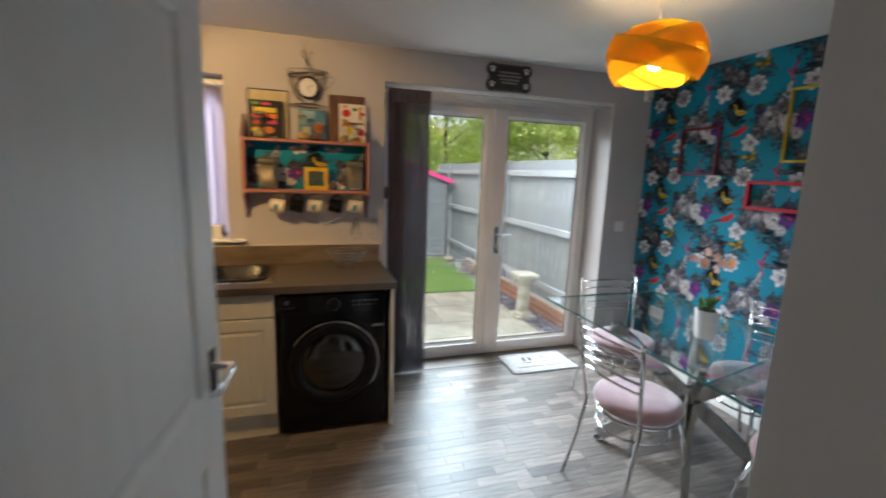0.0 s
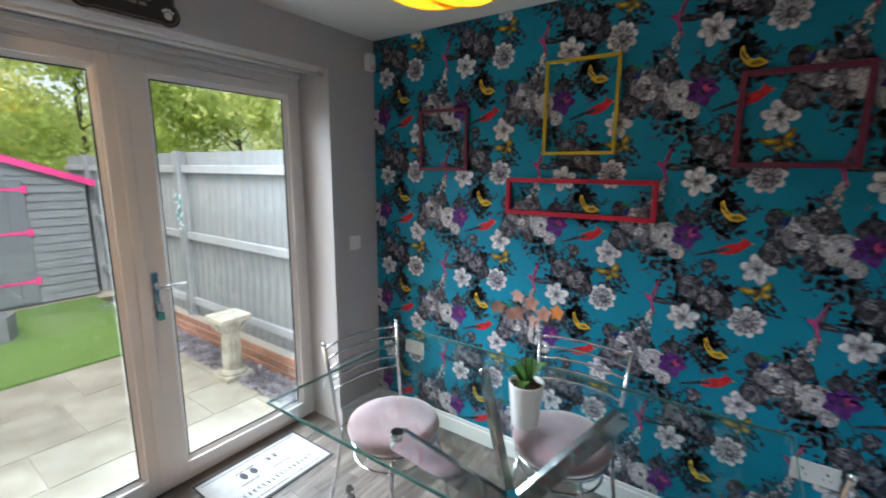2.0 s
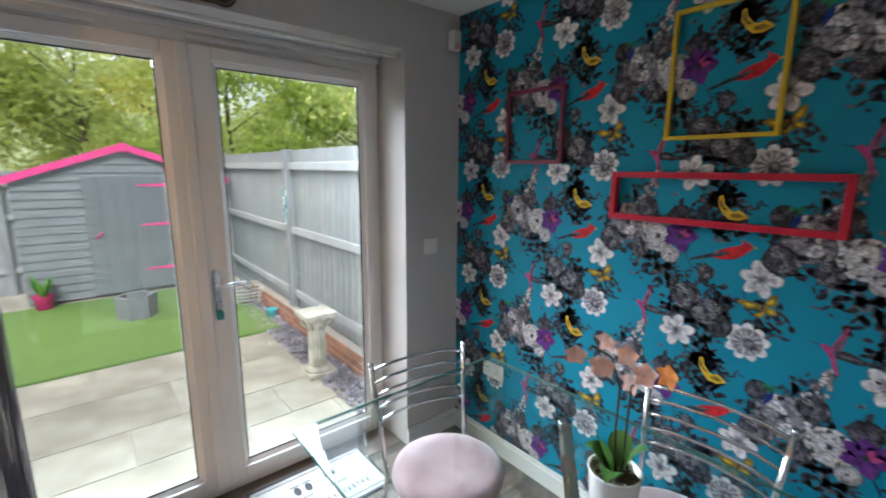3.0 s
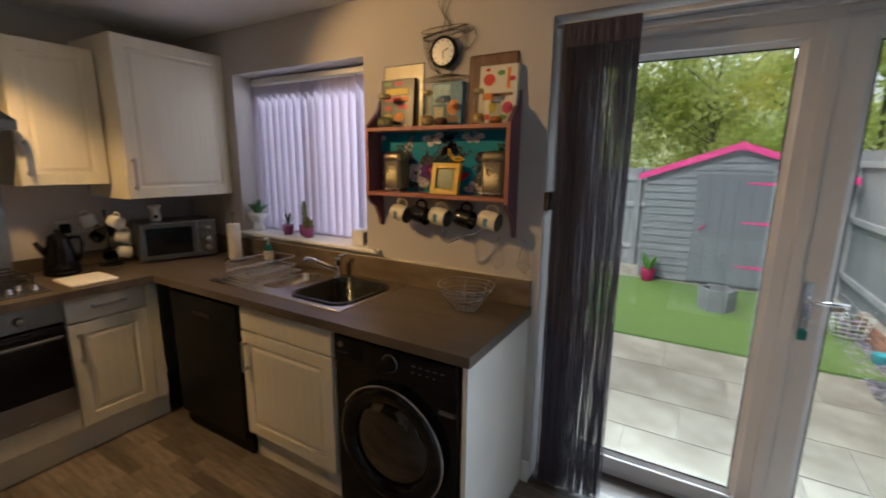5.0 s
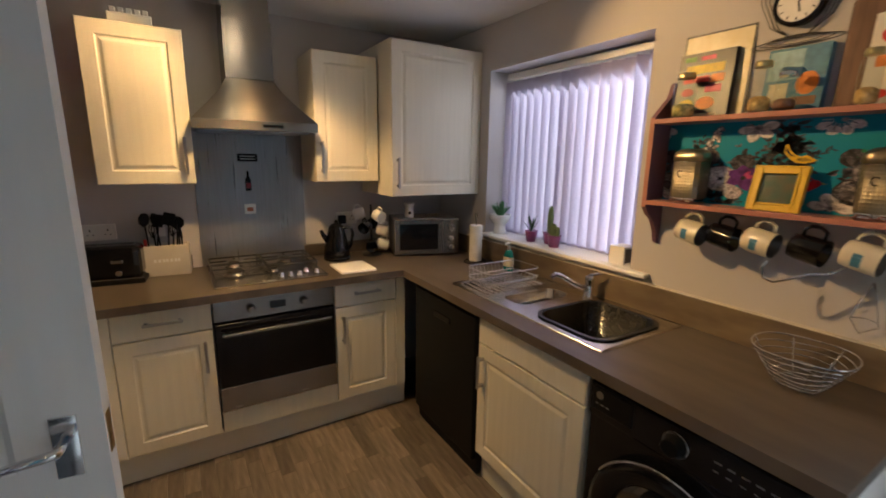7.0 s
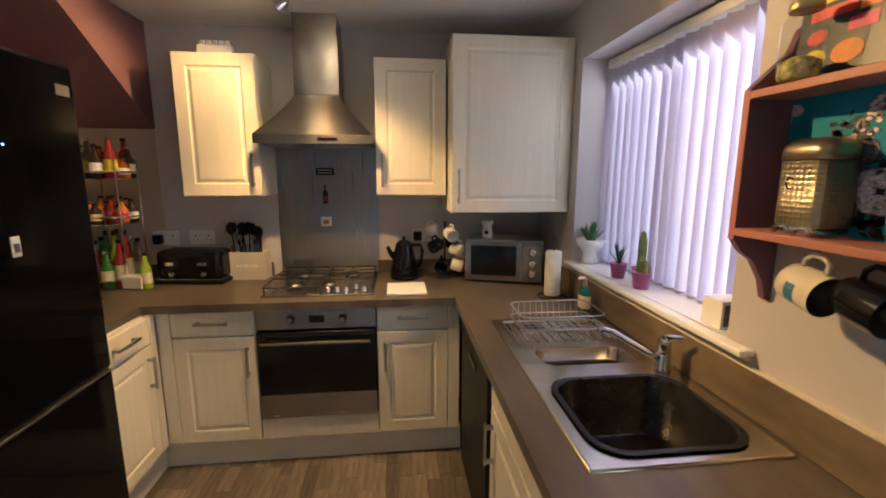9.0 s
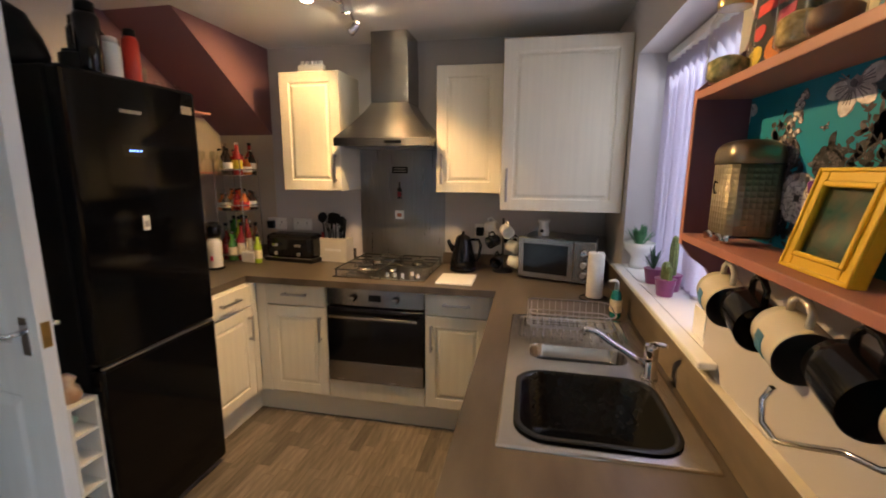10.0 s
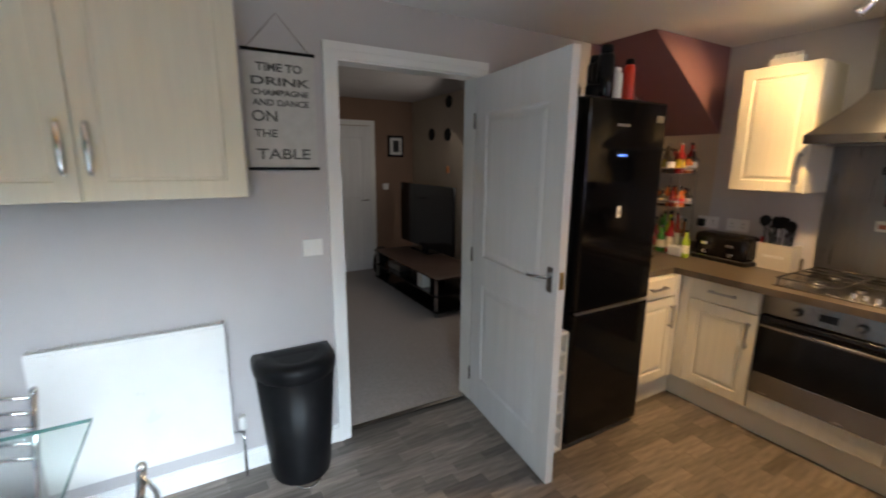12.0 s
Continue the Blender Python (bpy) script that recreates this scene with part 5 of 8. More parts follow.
def motif_tile():
    """Polygons of one repeat: (ink, layer, points), u to the right and v up."""
    out = []
    rg = random.Random(77)

    def poly(k, layer, pts):
        out.append((k, layer, pts))

    def leafp(k, layer, x, y, ang, ln, w, bend=0.0, n=4):
        c, s = math.cos(ang), math.sin(ang)
        L, R = [], []
        for i in range(n + 1):
            f = i / n
            ww = w * 0.5 * math.sin(math.pi * min(max(f, 0.03), 0.985)) ** 0.8
            b = bend * ln * math.sin(f * 1.6)
            px, py = f * ln, b
            L.append((x + c * px - s * (py + ww), y + s * px + c * (py + ww)))
            R.append((x + c * px - s * (py - ww), y + s * px + c * (py - ww)))
        poly(k, layer, L + R[::-1])

    def line(k, layer, pts, w):
        for (x0, y0), (x1, y1) in zip(pts, pts[1:]):
            d = math.hypot(x1 - x0, y1 - y0) or 1e-6
            nx, ny = -(y1 - y0) / d * w / 2, (x1 - x0) / d * w / 2
            poly(k, layer, [(x0 + nx, y0 + ny), (x0 - nx, y0 - ny), (x1 - nx, y1 - ny), (x1 + nx, y1 + ny)])

    def disc(k, layer, x, y, r, n=10, e=1.0, rot=0.0, jag=0.0):
        pts = []
        for i in range(n):
            a = 2 * math.pi * i / n
            q = r * (1 + rg.uniform(-jag, jag))
            px, py = q * math.cos(a), q * e * math.sin(a)
            pts.append((x + px * math.cos(rot) - py * math.sin(rot), y + px * math.sin(rot) + py * math.cos(rot)))
        poly(k, layer, pts)

    def foliage(x, y, r, count, ln=0.03):
        for _ in range(int(count * 1.7)):
            k = rg.choice((3, 3, 2, 3, 11))
            a = rg.uniform(0, 6.28)
            q = r * math.sqrt(rg.random())
            leafp(k, 0, x + q * math.cos(a), y + q * math.sin(a), rg.uniform(0, 6.28), ln * rg.uniform(0.5, 1.2), 0.0125 * rg.uniform(0.6, 1.6), rg.uniform(-0.3, 0.3))

    def twig(x, y, a, ln, n=6):
        pts = [(x, y)]
        for i in range(n):
            a += rg.uniform(-0.35, 0.35)
            x, y = x + ln / n * math.cos(a), y + ln / n * math.sin(a)
            pts.append((x, y))
            for s in (-1, 1):
                leafp(3, 1, x, y, a + s * rg.uniform(0.5, 1.1), rg.uniform(0.012, 0.024), 0.006)
        line(3, 1, pts, 0.0025)

    def daisy(x, y, r):
        for i in range(9):
            a = i * 2 * math.pi / 9 + 0.2
            disc(0, 3, x + r * 0.70 * math.cos(a), y + r * 0.70 * math.sin(a), r * 0.30, 8, 0.85, a, 0.06)
        disc(1, 4, x, y, r * 0.72, 16)
        for i in range(26):
            a = i * 2 * math.pi / 26
            line(0 if i % 2 else 2, 5, [(x + r * 0.28 * math.cos(a), y + r * 0.28 * math.sin(a)), (x + r * 0.70 * math.cos(a), y + r * 0.70 * math.sin(a))], 0.0022)
        disc(2, 6, x + r * 0.12, y - r * 0.08, r * 0.30, 10, jag=0.2)
        disc(1, 7, x + r * 0.14, y - r * 0.06, r * 0.13, 7, jag=0.2)

    def open_flower(x, y, r, rot=0.0, light=0, mid=1):
        for i in range(6):
            a = rot + i * 2 * math.pi / 6 + rg.uniform(-0.15, 0.15)
            q = r * rg.uniform(0.52, 0.62)
            disc(mid, 3, x + q * math.cos(a), y + q * math.sin(a), r * 0.44, 11, 0.74, a, 0.05)
            disc(light, 4, x + q * 1.04 * math.cos(a), y + q * 1.04 * math.sin(a), r * 0.40, 11, 0.70, a, 0.07)
            for t in (-0.16, 0, 0.16):
                line(mid, 5, [(x + r * 0.15 * math.cos(a + t), y + r * 0.15 * math.sin(a + t)), (x + r * 0.66 * math.cos(a + t * 1.2), y + r * 0.66 * math.sin(a + t * 1.2))], 0.0026)
        disc(mid, 6, x, y, r * 0.24, 9, jag=0.25)
        disc(2, 7, x, y, r * 0.13, 7, jag=0.3)

    def rose(x, y, r, ks=(1, 2, 0)):
        for ring, (q, n) in enumerate(((1.0, 9), (0.74, 7), (0.50, 6), (0.28, 4))):
            for i in range(n):
                a = i * 2 * math.pi / n + ring * 0.5
                px, py = x + r * q * 0.62 * math.cos(a), y + r * q * 0.62 * math.sin(a)
                disc(ks[1], 3 + ring * 2, px, py, r * q * 0.46, 9, 0.72, a + math.pi / 2, 0.08)
                disc(ks[0] if (i + ring) % 3 else ks[2], 4 + ring * 2, px + r * 0.02 * math.cos(a), py + r * 0.02 * math.sin(a), r * q * 0.38, 9, 0.66, a + math.pi / 2, 0.1)
                for t in (-0.25, 0.0, 0.25):
                    line(ks[1], 5 + ring * 2, [(px + r * q * 0.3 * t, py), (px + r * q * 0.25 * math.cos(a) + r * q * 0.3 * t, py + r * q * 0.25 * math.sin(a))], 0.0018)
        disc(3, 11, x, y, r * 0.13, 7, jag=0.3)

    def bird(x, y, s, k):
        """A perched songbird facing right, tail to the left."""
        poly(k, 6, [(x + s * p, y + s * q) for p, q in ((-0.34, -0.10), (-0.15, 0.06), (0.05, 0.16), (0.22, 0.20), (0.33, 0.30), (0.42, 0.30), (0.50, 0.21), (0.44, 0.13), (0.36, 0.05), (0.22, -0.07), (0.0, -0.13))])
        poly(3, 7, [(x + s * p, y + s * q) for p, q in ((-0.72, -0.20), (-0.28, -0.02), (-0.05, 0.06), (0.10, 0.04), (-0.05, -0.05), (-0.30, -0.12), (-0.70, -0.25))])
        poly(2, 8, [(x + s * p, y + s * q) for p, q in ((-0.30, -0.03), (-0.02, 0.055), (0.08, 0.035), (-0.1, -0.01))])
        poly(k, 8, [(x + s * p, y + s * q) for p, q in ((0.30, 0.29), (0.27, 0.38), (0.36, 0.31))])
        poly(5, 8, [(x + s * p, y + s * q) for p, q in ((0.49, 0.24), (0.58, 0.21), (0.49, 0.19))])
        disc(3, 9, x + s * 0.42, y + s * 0.235, s * 0.022, 6)

    def hummingbird(x, y, s):
        poly(6, 6, [(x + s * p, y + s * q) for p, q in ((-0.20, 0.10), (-0.10, 0.17), (0.0, 0.10), (0.10, -0.05), (0.16, -0.30), (0.22, -0.62), (0.10, -0.40), (0.03, -0.16), (-0.08, -0.02))])
        poly(3, 7, [(x + s * p, y + s * q) for p, q in ((-0.18, 0.13), (-0.50, 0.18), (-0.18, 0.10))])
        poly(6, 7, [(x + s * p, y + s * q) for p, q in ((0.0, 0.08), (0.10, 0.35), (0.26, 0.72), (0.24, 0.38), (0.16, 0.0))])
        poly(2, 8, [(x + s * p, y + s * q) for p, q in ((0.06, 0.12), (0.14, 0.32), (0.24, 0.60), (0.20, 0.30), (0.14, 0.06))])
        poly(3, 7, [(x + s * p, y + s * q) for p, q in ((0.08, 0.05), (0.30, 0.10), (0.62, -0.02), (0.90, -0.08), (0.50, -0.16), (0.12, -0.12))])
        poly(2, 8, [(x + s * p, y + s * q) for p, q in ((0.20, 0.02), (0.60, -0.06), (0.2, -0.08))])

    def butterfly(x, y, s, k, k2):
        for pts in (((0, 0), (-0.50, 0.08), (-0.72, -0.02), (-0.40, -0.22), (-0.05, -0.16)), ((0, 0), (0.20, 0.36), (0.38, 0.42), (0.40, 0.10), (0.12, -0.08)), ((0, -0.1), (-0.20, -0.40), (-0.02, -0.46), (0.14, -0.2)), ((0.05, -0.05), (0.36, -0.06), (0.42, -0.26), (0.16, -0.30))):
            poly(k, 6, [(x + s * p, y + s * q) for p, q in pts])
            cx, cy = sum(p for p, q in pts) / len(pts), sum(q for p, q in pts) / len(pts)
            poly(k2, 7, [(x + s * (cx + (p - cx) * 0.45), y + s * (cy + (q - cy) * 0.45)) for p, q in pts])
        line(3, 8, [(x - s * 0.05, y - s * 0.30), (x + s * 0.06, y + s * 0.12)], 0.006)

    def catmoth(x, y, s):
        """A yellow winged shape among dark twigs."""
        poly(5, 6, [(x + s * p, y + s * q) for p, q in ((-0.42, 0.55), (-0.30, 0.62), (-0.22, 0.30), (-0.02, 0.06), (0.16, 0.0), (0.30, 0.08), (0.66, -0.18), (0.30, -0.34), (0.0, -0.30), (-0.22, -0.12), (-0.40, 0.20))])
        poly(3, 7, [(x + s * p, y + s * q) for p, q in ((-0.36, 0.50), (-0.24, 0.20), (-0.05, 0.0), (-0.20, 0.05), (-0.36, 0.25))])
        poly(9, 7, [(x + s * p, y + s * q) for p, q in ((0.05, -0.08), (0.30, -0.04), (0.5, -0.18), (0.2, -0.24), (0.0, -0.18))])

    # dark undergrowth
    for x, y, r, c in ((0.19, 0.19, 0.11, 90), (0.43, 0.52, 0.11, 80), (0.48, 0.30, 0.075, 60), (0.28, 0.05, 0.08, 45), (0.09, 0.52, 0.06, 25), (0.47, 0.33, 0.055, 34), (0.50, 0.23, 0.04, 18), (0.40, 0.50, 0.07, 30), (0.10, 0.20, 0.06, 22), (0.36, 0.26, 0.05, 18), (0.30, 0.12, 0.07, 24), (0.46, 0.42, 0.05, 24), (0.20, 0.33, 0.05, 20), (0.50, 0.54, 0.06, 22)):
        foliage(x, y, r, c)
    for x, y, a, ln in ((0.50, 0.24, 1.9, 0.15), (0.46, 0.26, 2.4, 0.11), (0.52, 0.25, 1.0, 0.10), (0.49, 0.42, 1.2, 0.13), (0.36, 0.52, 0.4, 0.12), (0.12, 0.15, 3.6, 0.10), (0.33, 0.10, 5.4, 0.09), (0.44, 0.12, 4.4, 0.11), (0.42, 0.0, 1.4, 0.10)):
        twig(x, y, a, ln)
    # curved stems
    line(3, 1, [(0.39 + 0.02 * math.sin(i * 0.7), 0.02 + i * 0.022) for i in range(7)], 0.003)
    line(3, 1, [(0.06 - 0.05 * math.sin(i * 0.5), 0.09 - i * 0.018) for i in range(6)], 0.003)
    # hanging bead blossoms under the hummingbird
    for i in range(46):
        f = i / 45
        x = 0.262 - 0.05 * f + rg.uniform(-1, 1) * (0.008 + 0.026 * f)
        y = 0.425 - 0.15 * f
        disc(2, 3, x, y, 0.0085, 7)
        disc(0 if i % 3 else 1, 4, x, y, 0.0060, 6)
    rose(0.470, 0.510, 0.052, (1, 3, 2))
    rose(0.400, 0.550, 0.055, (2, 3, 1))
    rose(0.100, 0.150, 0.055, (2, 3, 1))
    rose(0.230, 0.285, 0.045, (2, 3, 1))
    rose(0.090, 0.285, 0.040, (2, 3, 3))
    rose(0.350, 0.260, 0.042, (2, 3, 3))
    rose(0.520, 0.470, 0.042, (2, 3, 3))
    rose(0.163, 0.225, 0.082, (1, 2, 0))
    rose(0.283, 0.183, 0.066, (0, 1, 0))
    rose(0.330, 0.120, 0.034, (0, 1, 0))
    rose(0.215, 0.130, 0.038, (2, 3, 1))
    rose(0.455, 0.075, 0.030, (2, 3, 1))
    for a in (0.1, 0.9, 1.7, 2.6, 3.6, 5.0):
        leafp(7, 12, 0.360, 0.190, a, 0.060, 0.046)
        leafp(6 if a < 1 else 7, 13, 0.360, 0.190, a + 0.2, 0.038, 0.016)
    disc(3, 14, 0.360, 0.190, 0.010, 7)
    for a in (1.2, 2.0, 2.8, 3.6):
        leafp(8, 5, 0.118, 0.285, a, 0.040, 0.018)
        leafp(10, 6, 0.128, 0.270, a + 0.4, 0.030, 0.012)
    open_flower(0.380, 0.415, 0.062, 0.3)
    open_flower(0.055, 0.083, 0.062, 0.9)
    daisy(0.040, 0.438, 0.066)
    hummingbird(0.245, 0.475, 0.125)
    bird(0.508, 0.148, 0.152, 4)
    catmoth(0.505, 0.290, 0.086)
    butterfly(0.068, 0.000, 0.098, 9, 5)
    butterfly(0.330, 0.340, 0.022, 2, 1)
    return out


def print_wall(name, parent, y0, y1, z0, z1, x, label):
    verts, faces, mi = [], [], []
    tile = motif_tile()
    for a in range(-1, int((3.0 - y0) / TW) + 2):
        for b in range(-1, int(z1 / TH) + 2):
            for k, layer, pts in tile:
                q = [(3.0 - (a * TW + u), b * TH + v) for u, v in pts]
                if min(p[0] for p in q) > y1 - 1e-4 or max(p[0] for p in q) < y0 + 1e-4 or min(p[1] for p in q) > z1 or max(p[1] for p in q) < z0:
                    continue
                s = len(verts)
                verts += [(x - 0.0006 - layer * 0.00012, min(max(p[0], y0), y1), min(max(p[1], z0), z1)) for p in q]
                faces.append(tuple(range(s, s + len(q))))
                mi.append(k)
    me = bpy.data.meshes.new(name)
    me.from_pydata(verts, [], faces)
    for m in INKS:
        me.materials.append(m)
    me.polygons.foreach_set("material_index", mi)
    o = new(name, me)
    o.parent = parent
    return tagged(o, label, kind="stuff")


print_wall("printed_pattern", wall_east, BXY + 0.001, YP - 0.0005, 0.105, H - 0.001, XW, "printed flowers, birds and butterflies")
print_wall("printed_pattern", corner_box, YD + 0.001, BXY - 0.001, 0.002, H - 0.001, BXX, "printed flowers, birds and butterflies")


# empty picture frames on the wallpaper
def wall_frame(y0, z0, y1, z1, w, depth, m, label):
    f = thing("empty_frame", pose(XW - 0.003, y1, z0, 0, 0, -90), label, "picture frame", "empty frames on the wallpaper")
    ww, hh = y1 - y0, z1 - z0
    for nm, a in (("side_bar", (0, 0, w, hh)), ("side_bar", (ww - w, 0, ww, hh)), ("top_bar", (w, hh - w, ww - w, hh)), ("bottom_bar", (w, 0, ww - w, w))):
        part(nm, sl(a[0], -depth, a[1], a[2], 0, a[3], r=0.003), m, f)


M_FY = mat("yellow_frame_paint", (0.62, 0.42, 0.02), 0.4, vary=0.08)
M_FR = mat("crimson_frame_paint", (0.50, 0.008, 0.035), 0.4, vary=0.08)
M_FP = mat("plum_frame_paint", (0.16, 0.02, 0.055), 0.45, vary=0.1)
wall_frame(1.828, 1.670, 2.165, 2.095, 0.014, 0.02, M_FY, "empty bright yellow picture frame hung upright on the wallpaper")
wall_frame(1.637, 1.378, 2.345, 1.560, 0.022, 0.03, M_FR, "long empty crimson picture frame on the wallpaper")
wall_frame(2.592, 1.590, 2.918, 1.925, 0.018, 0.02, M_FP, "small square empty plum picture frame on the wallpaper")
wall_frame(1.025, 1.612, 1.397, 1.965, 0.022, 0.02, M_FP, "larger square empty plum picture frame on the wallpaper")


def plate(m, w, h, label, name="socket", kind=None):
    s = thing(name, m, label, name.replace("_", " "), "white wall plates")
    part("plate", sl(-w / 2, -0.009, -h / 2, w / 2, 0, h / 2, r=0.003), M_PLASTIC, s)
    return s


def double_socket(m, label):
    s = plate(m, 0.146, 0.086, label)
    for k in (-0.037, 0.037):
        part("switch", sl(k + 0.012 * (1 if k > 0 else -1) - 0.006, -0.0125, 0.012, k + 0.012 * (1 if k > 0 else -1) + 0.006, -0.008, 0.032, r=0.001), M_PLASTIC, s)
        bm = B()
        box(bm, k - 0.003, -0.0095, 0.006, k + 0.003, -0.0088, 0.016)
        box(bm, k - 0.014, -0.0095, -0.014, k - 0.008, -0.0088, -0.010)
        box(bm, k + 0.008, -0.0095, -0.014, k + 0.014, -0.0088, -0.010)
        part("pin_holes", bm, M_BLACKM, s)
    return s


def rocker(m, label, w=0.086):
    s = plate(m, w, 0.086, label, "light_switch")
    part("rocker", sl(-0.008, -0.013, -0.016, 0.008, -0.008, 0.016, r=0.001), M_PLASTIC, s)


EAST = lambda y, z: pose(XW, y, z, 0, 0, -90)
double_socket(EAST(2.968, 0.475), "white double wall socket low on the wallpaper near the garden doors")
double_socket(EAST(1.0, 0.462), "white double wall socket low on the wallpaper by the boxed corner")
rocker(pose(2.672, YP, 1.148), "white wall switch beside the garden doors")
rocker(pose(0.806, YD, 1.135, 0, 0, 180), "white light switch by the living room doorway", 0.10)

# alarm sensor in the corner
u = thing("alarm_sensor", pose(2.815, YP - 0.002, 2.215), "small white alarm sensor high in the corner", "alarm sensor")
part("case", sl(-0.03, -0.042, -0.045, 0.03, 0, 0.055, r=0.010), M_PLASTIC, u)
part("lens", sl(-0.02, -0.047, -0.04, 0.02, -0.040, -0.012, r=0.004), mat("pink_translucent_lens", (0.65, 0.45, 0.42), 0.3), u)

# bone-shaped sign
u = thing("bone_sign", pose(1.574, YP - 0.002, 2.238), "black bone-shaped sign with white paw prints on the wall", "sign")
bm = B()
pts = []
W2, H2 = 0.178, 0.085
shape = []
for cx, cy, a0, a1 in ((-0.135, 0.052, 60, 235), (-0.135, -0.052, 125, 300), (0.135, -0.052, 240, 415), (0.135, 0.052, -55, 120)):
    for k in range(9):
        a = radians(a0 + (a1 - a0) * k / 8)
        shape.append((cx + 0.046 * math.cos(a), cy + 0.046 * math.sin(a)))
prism(bm, shape, "y", -0.012, 0.0)
part("board", bm, mat("black_brown_board", (0.025, 0.02, 0.018), 0.5, vary=0.2), u)
bm = B()
tube(bm, [(p[0] * 0.95, -0.013, p[1] * 0.93) for p in shape], 0.003, 5, closed=True)
part("border", bm, mat("bronze_border", (0.12, 0.08, 0.05), 0.4), u)
for cx, cy in ((-0.135, 0.052), (-0.135, -0.052), (0.135, -0.052), (0.135, 0.052)):
    bm = B()
    lathe(bm, [(0.0145, 0), (0.0145, 0.002)], 12, m=pose(cx, -0.012, cy - 0.006, 90))
    for a in (-50, -17, 17, 50):
        lathe(bm, [(0.006, 0), (0.006, 0.002)], 8, m=pose(cx + 0.021 * math.sin(radians(a)), -0.012, cy - 0.004 + 0.021 * math.cos(radians(a)), 90))
    part("paw_print", bm, M_WHITE, u, "white paw print")
bm = B()
rg = random.Random(9)
for row, n in ((0.034, 5), (0.010, 6), (-0.014, 5), (-0.036, 4)):
    for i in range(n):
        x = (i - n / 2) * 0.032 + 0.004
        box(bm, x, -0.0135, row - 0.006, x + 0.024, -0.0118, row + 0.006)
part("lettering", bm, mat("pale_lettering", (0.30, 0.28, 0.25), 0.5), u, "small pale unreadable lettering")

# doormat
u = thing("doormat", pose(1.68, 3.09, 0.0) @ Matrix.Diagonal((0.78, 0.90, 1, 1)) @ pose(-1.60, -2.86, 0), "pale grey printed doormat with dark border lines", "doormat")
part("mat", sl(1.60, 2.86, 0.0, 2.37, 3.27, 0.006, r=0.002), mat("pale_grey_mat", (0.40, 0.39, 0.38), 0.85, vary=0.08, scale=12, bump=0.4, bscale=400), u)
bm = B()
M_MATD = mat("charcoal_print", (0.035, 0.035, 0.04), 0.8)
for a in ((1.60, 2.86, 2.37, 2.875), (1.60, 3.255, 2.37, 3.27), (1.60, 2.875, 1.615, 3.255), (2.355, 2.875, 2.37, 3.255), (1.64, 2.90, 2.33, 2.905), (1.64, 3.225, 2.33, 3.23)):
    box(bm, a[0], a[1], 0.006, a[2], a[3], 0.0068)
part("border", bm, M_MATD, u, "charcoal border")
for cx in (1.86, 1.93):
    bm = B()
    lathe(bm, [(0.022, 0.0062), (0.022, 0.0068)], 14, (cx, 3.12), sy=1.6)
    for k in range(4):
        lathe(bm, [(0.007, 0.0062), (0.007, 0.0068)], 8, (cx - 0.024 + k * 0.016, 3.165))
    part("footprint", bm, M_MATD, u, "printed dark footprint")
for cx in (2.06, 2.11):
    bm = B()
    lathe(bm, [(0.014, 0.0062), (0.014, 0.0068)], 10, (cx, 3.14))
    for k in range(4):
        lathe(bm, [(0.005, 0.0062), (0.005, 0.0068)], 8, (cx - 0.015 + k * 0.010, 3.163))
    part("paw_print", bm, M_MATD, u, "printed dark paw print")
bm = B()
rg = random.Random(14)
for row, x0, x1, s in ((3.05, 1.80, 1.93, 0.010), (3.05, 2.03, 2.16, 0.010), (2.965, 1.72, 2.27, 0.022)):
    x = x0
    while x < x1:
        pts = [(x + s * (0.9 * t + 0.35 * math.sin(t * 6.3)), row + s * 0.9 * math.cos(t * 6.3 + rg.uniform(0, 1)), 0.0066) for t in np.linspace(0, 1, 7)]
        tube(bm, pts, 0.0016, 4)
        x += s * 1.5
tagged(part("script_writing", bm, M_MATD, u, "unreadable script writing"), kind="stuff")

# ---- pendant lamp ----
u = thing("pendant_lamp", pose(1.58, 1.85, H), "yellow woven-band pendant lampshade, lit, hanging from the ceiling", "pendant lamp")
part("ceiling_rose", lt([(0.045, -0.02), (0.05, -0.002), (0.05, 0.0)], 20), M_PLASTIC, u)
part("cord", tb([(0, 0, -0.02), (0, 0, -0.20)], 0.003, 6), M_PLASTIC, u)
M_SHADE = mat("yellow_lamp_fabric", (0.88, 0.62, 0.04), 0.8, vary=0.05, scale=40, bump=0.2, bscale=500)
nt = M_SHADE.node_tree
tl, ad = nt.nodes.new("ShaderNodeBsdfTranslucent"), nt.nodes.new("ShaderNodeMixShader")
tl.inputs[0].default_value, ad.inputs[0].default_value = (0.95, 0.70, 0.10, 1), 0.5
nt.links.new(nt.nodes["Principled BSDF"].outputs[0], ad.inputs[1])
nt.links.new(tl.outputs[0], ad.inputs[2])
nt.links.new(ad.outputs[0], nt.nodes["Material Output"].inputs[0])
cz = -0.300


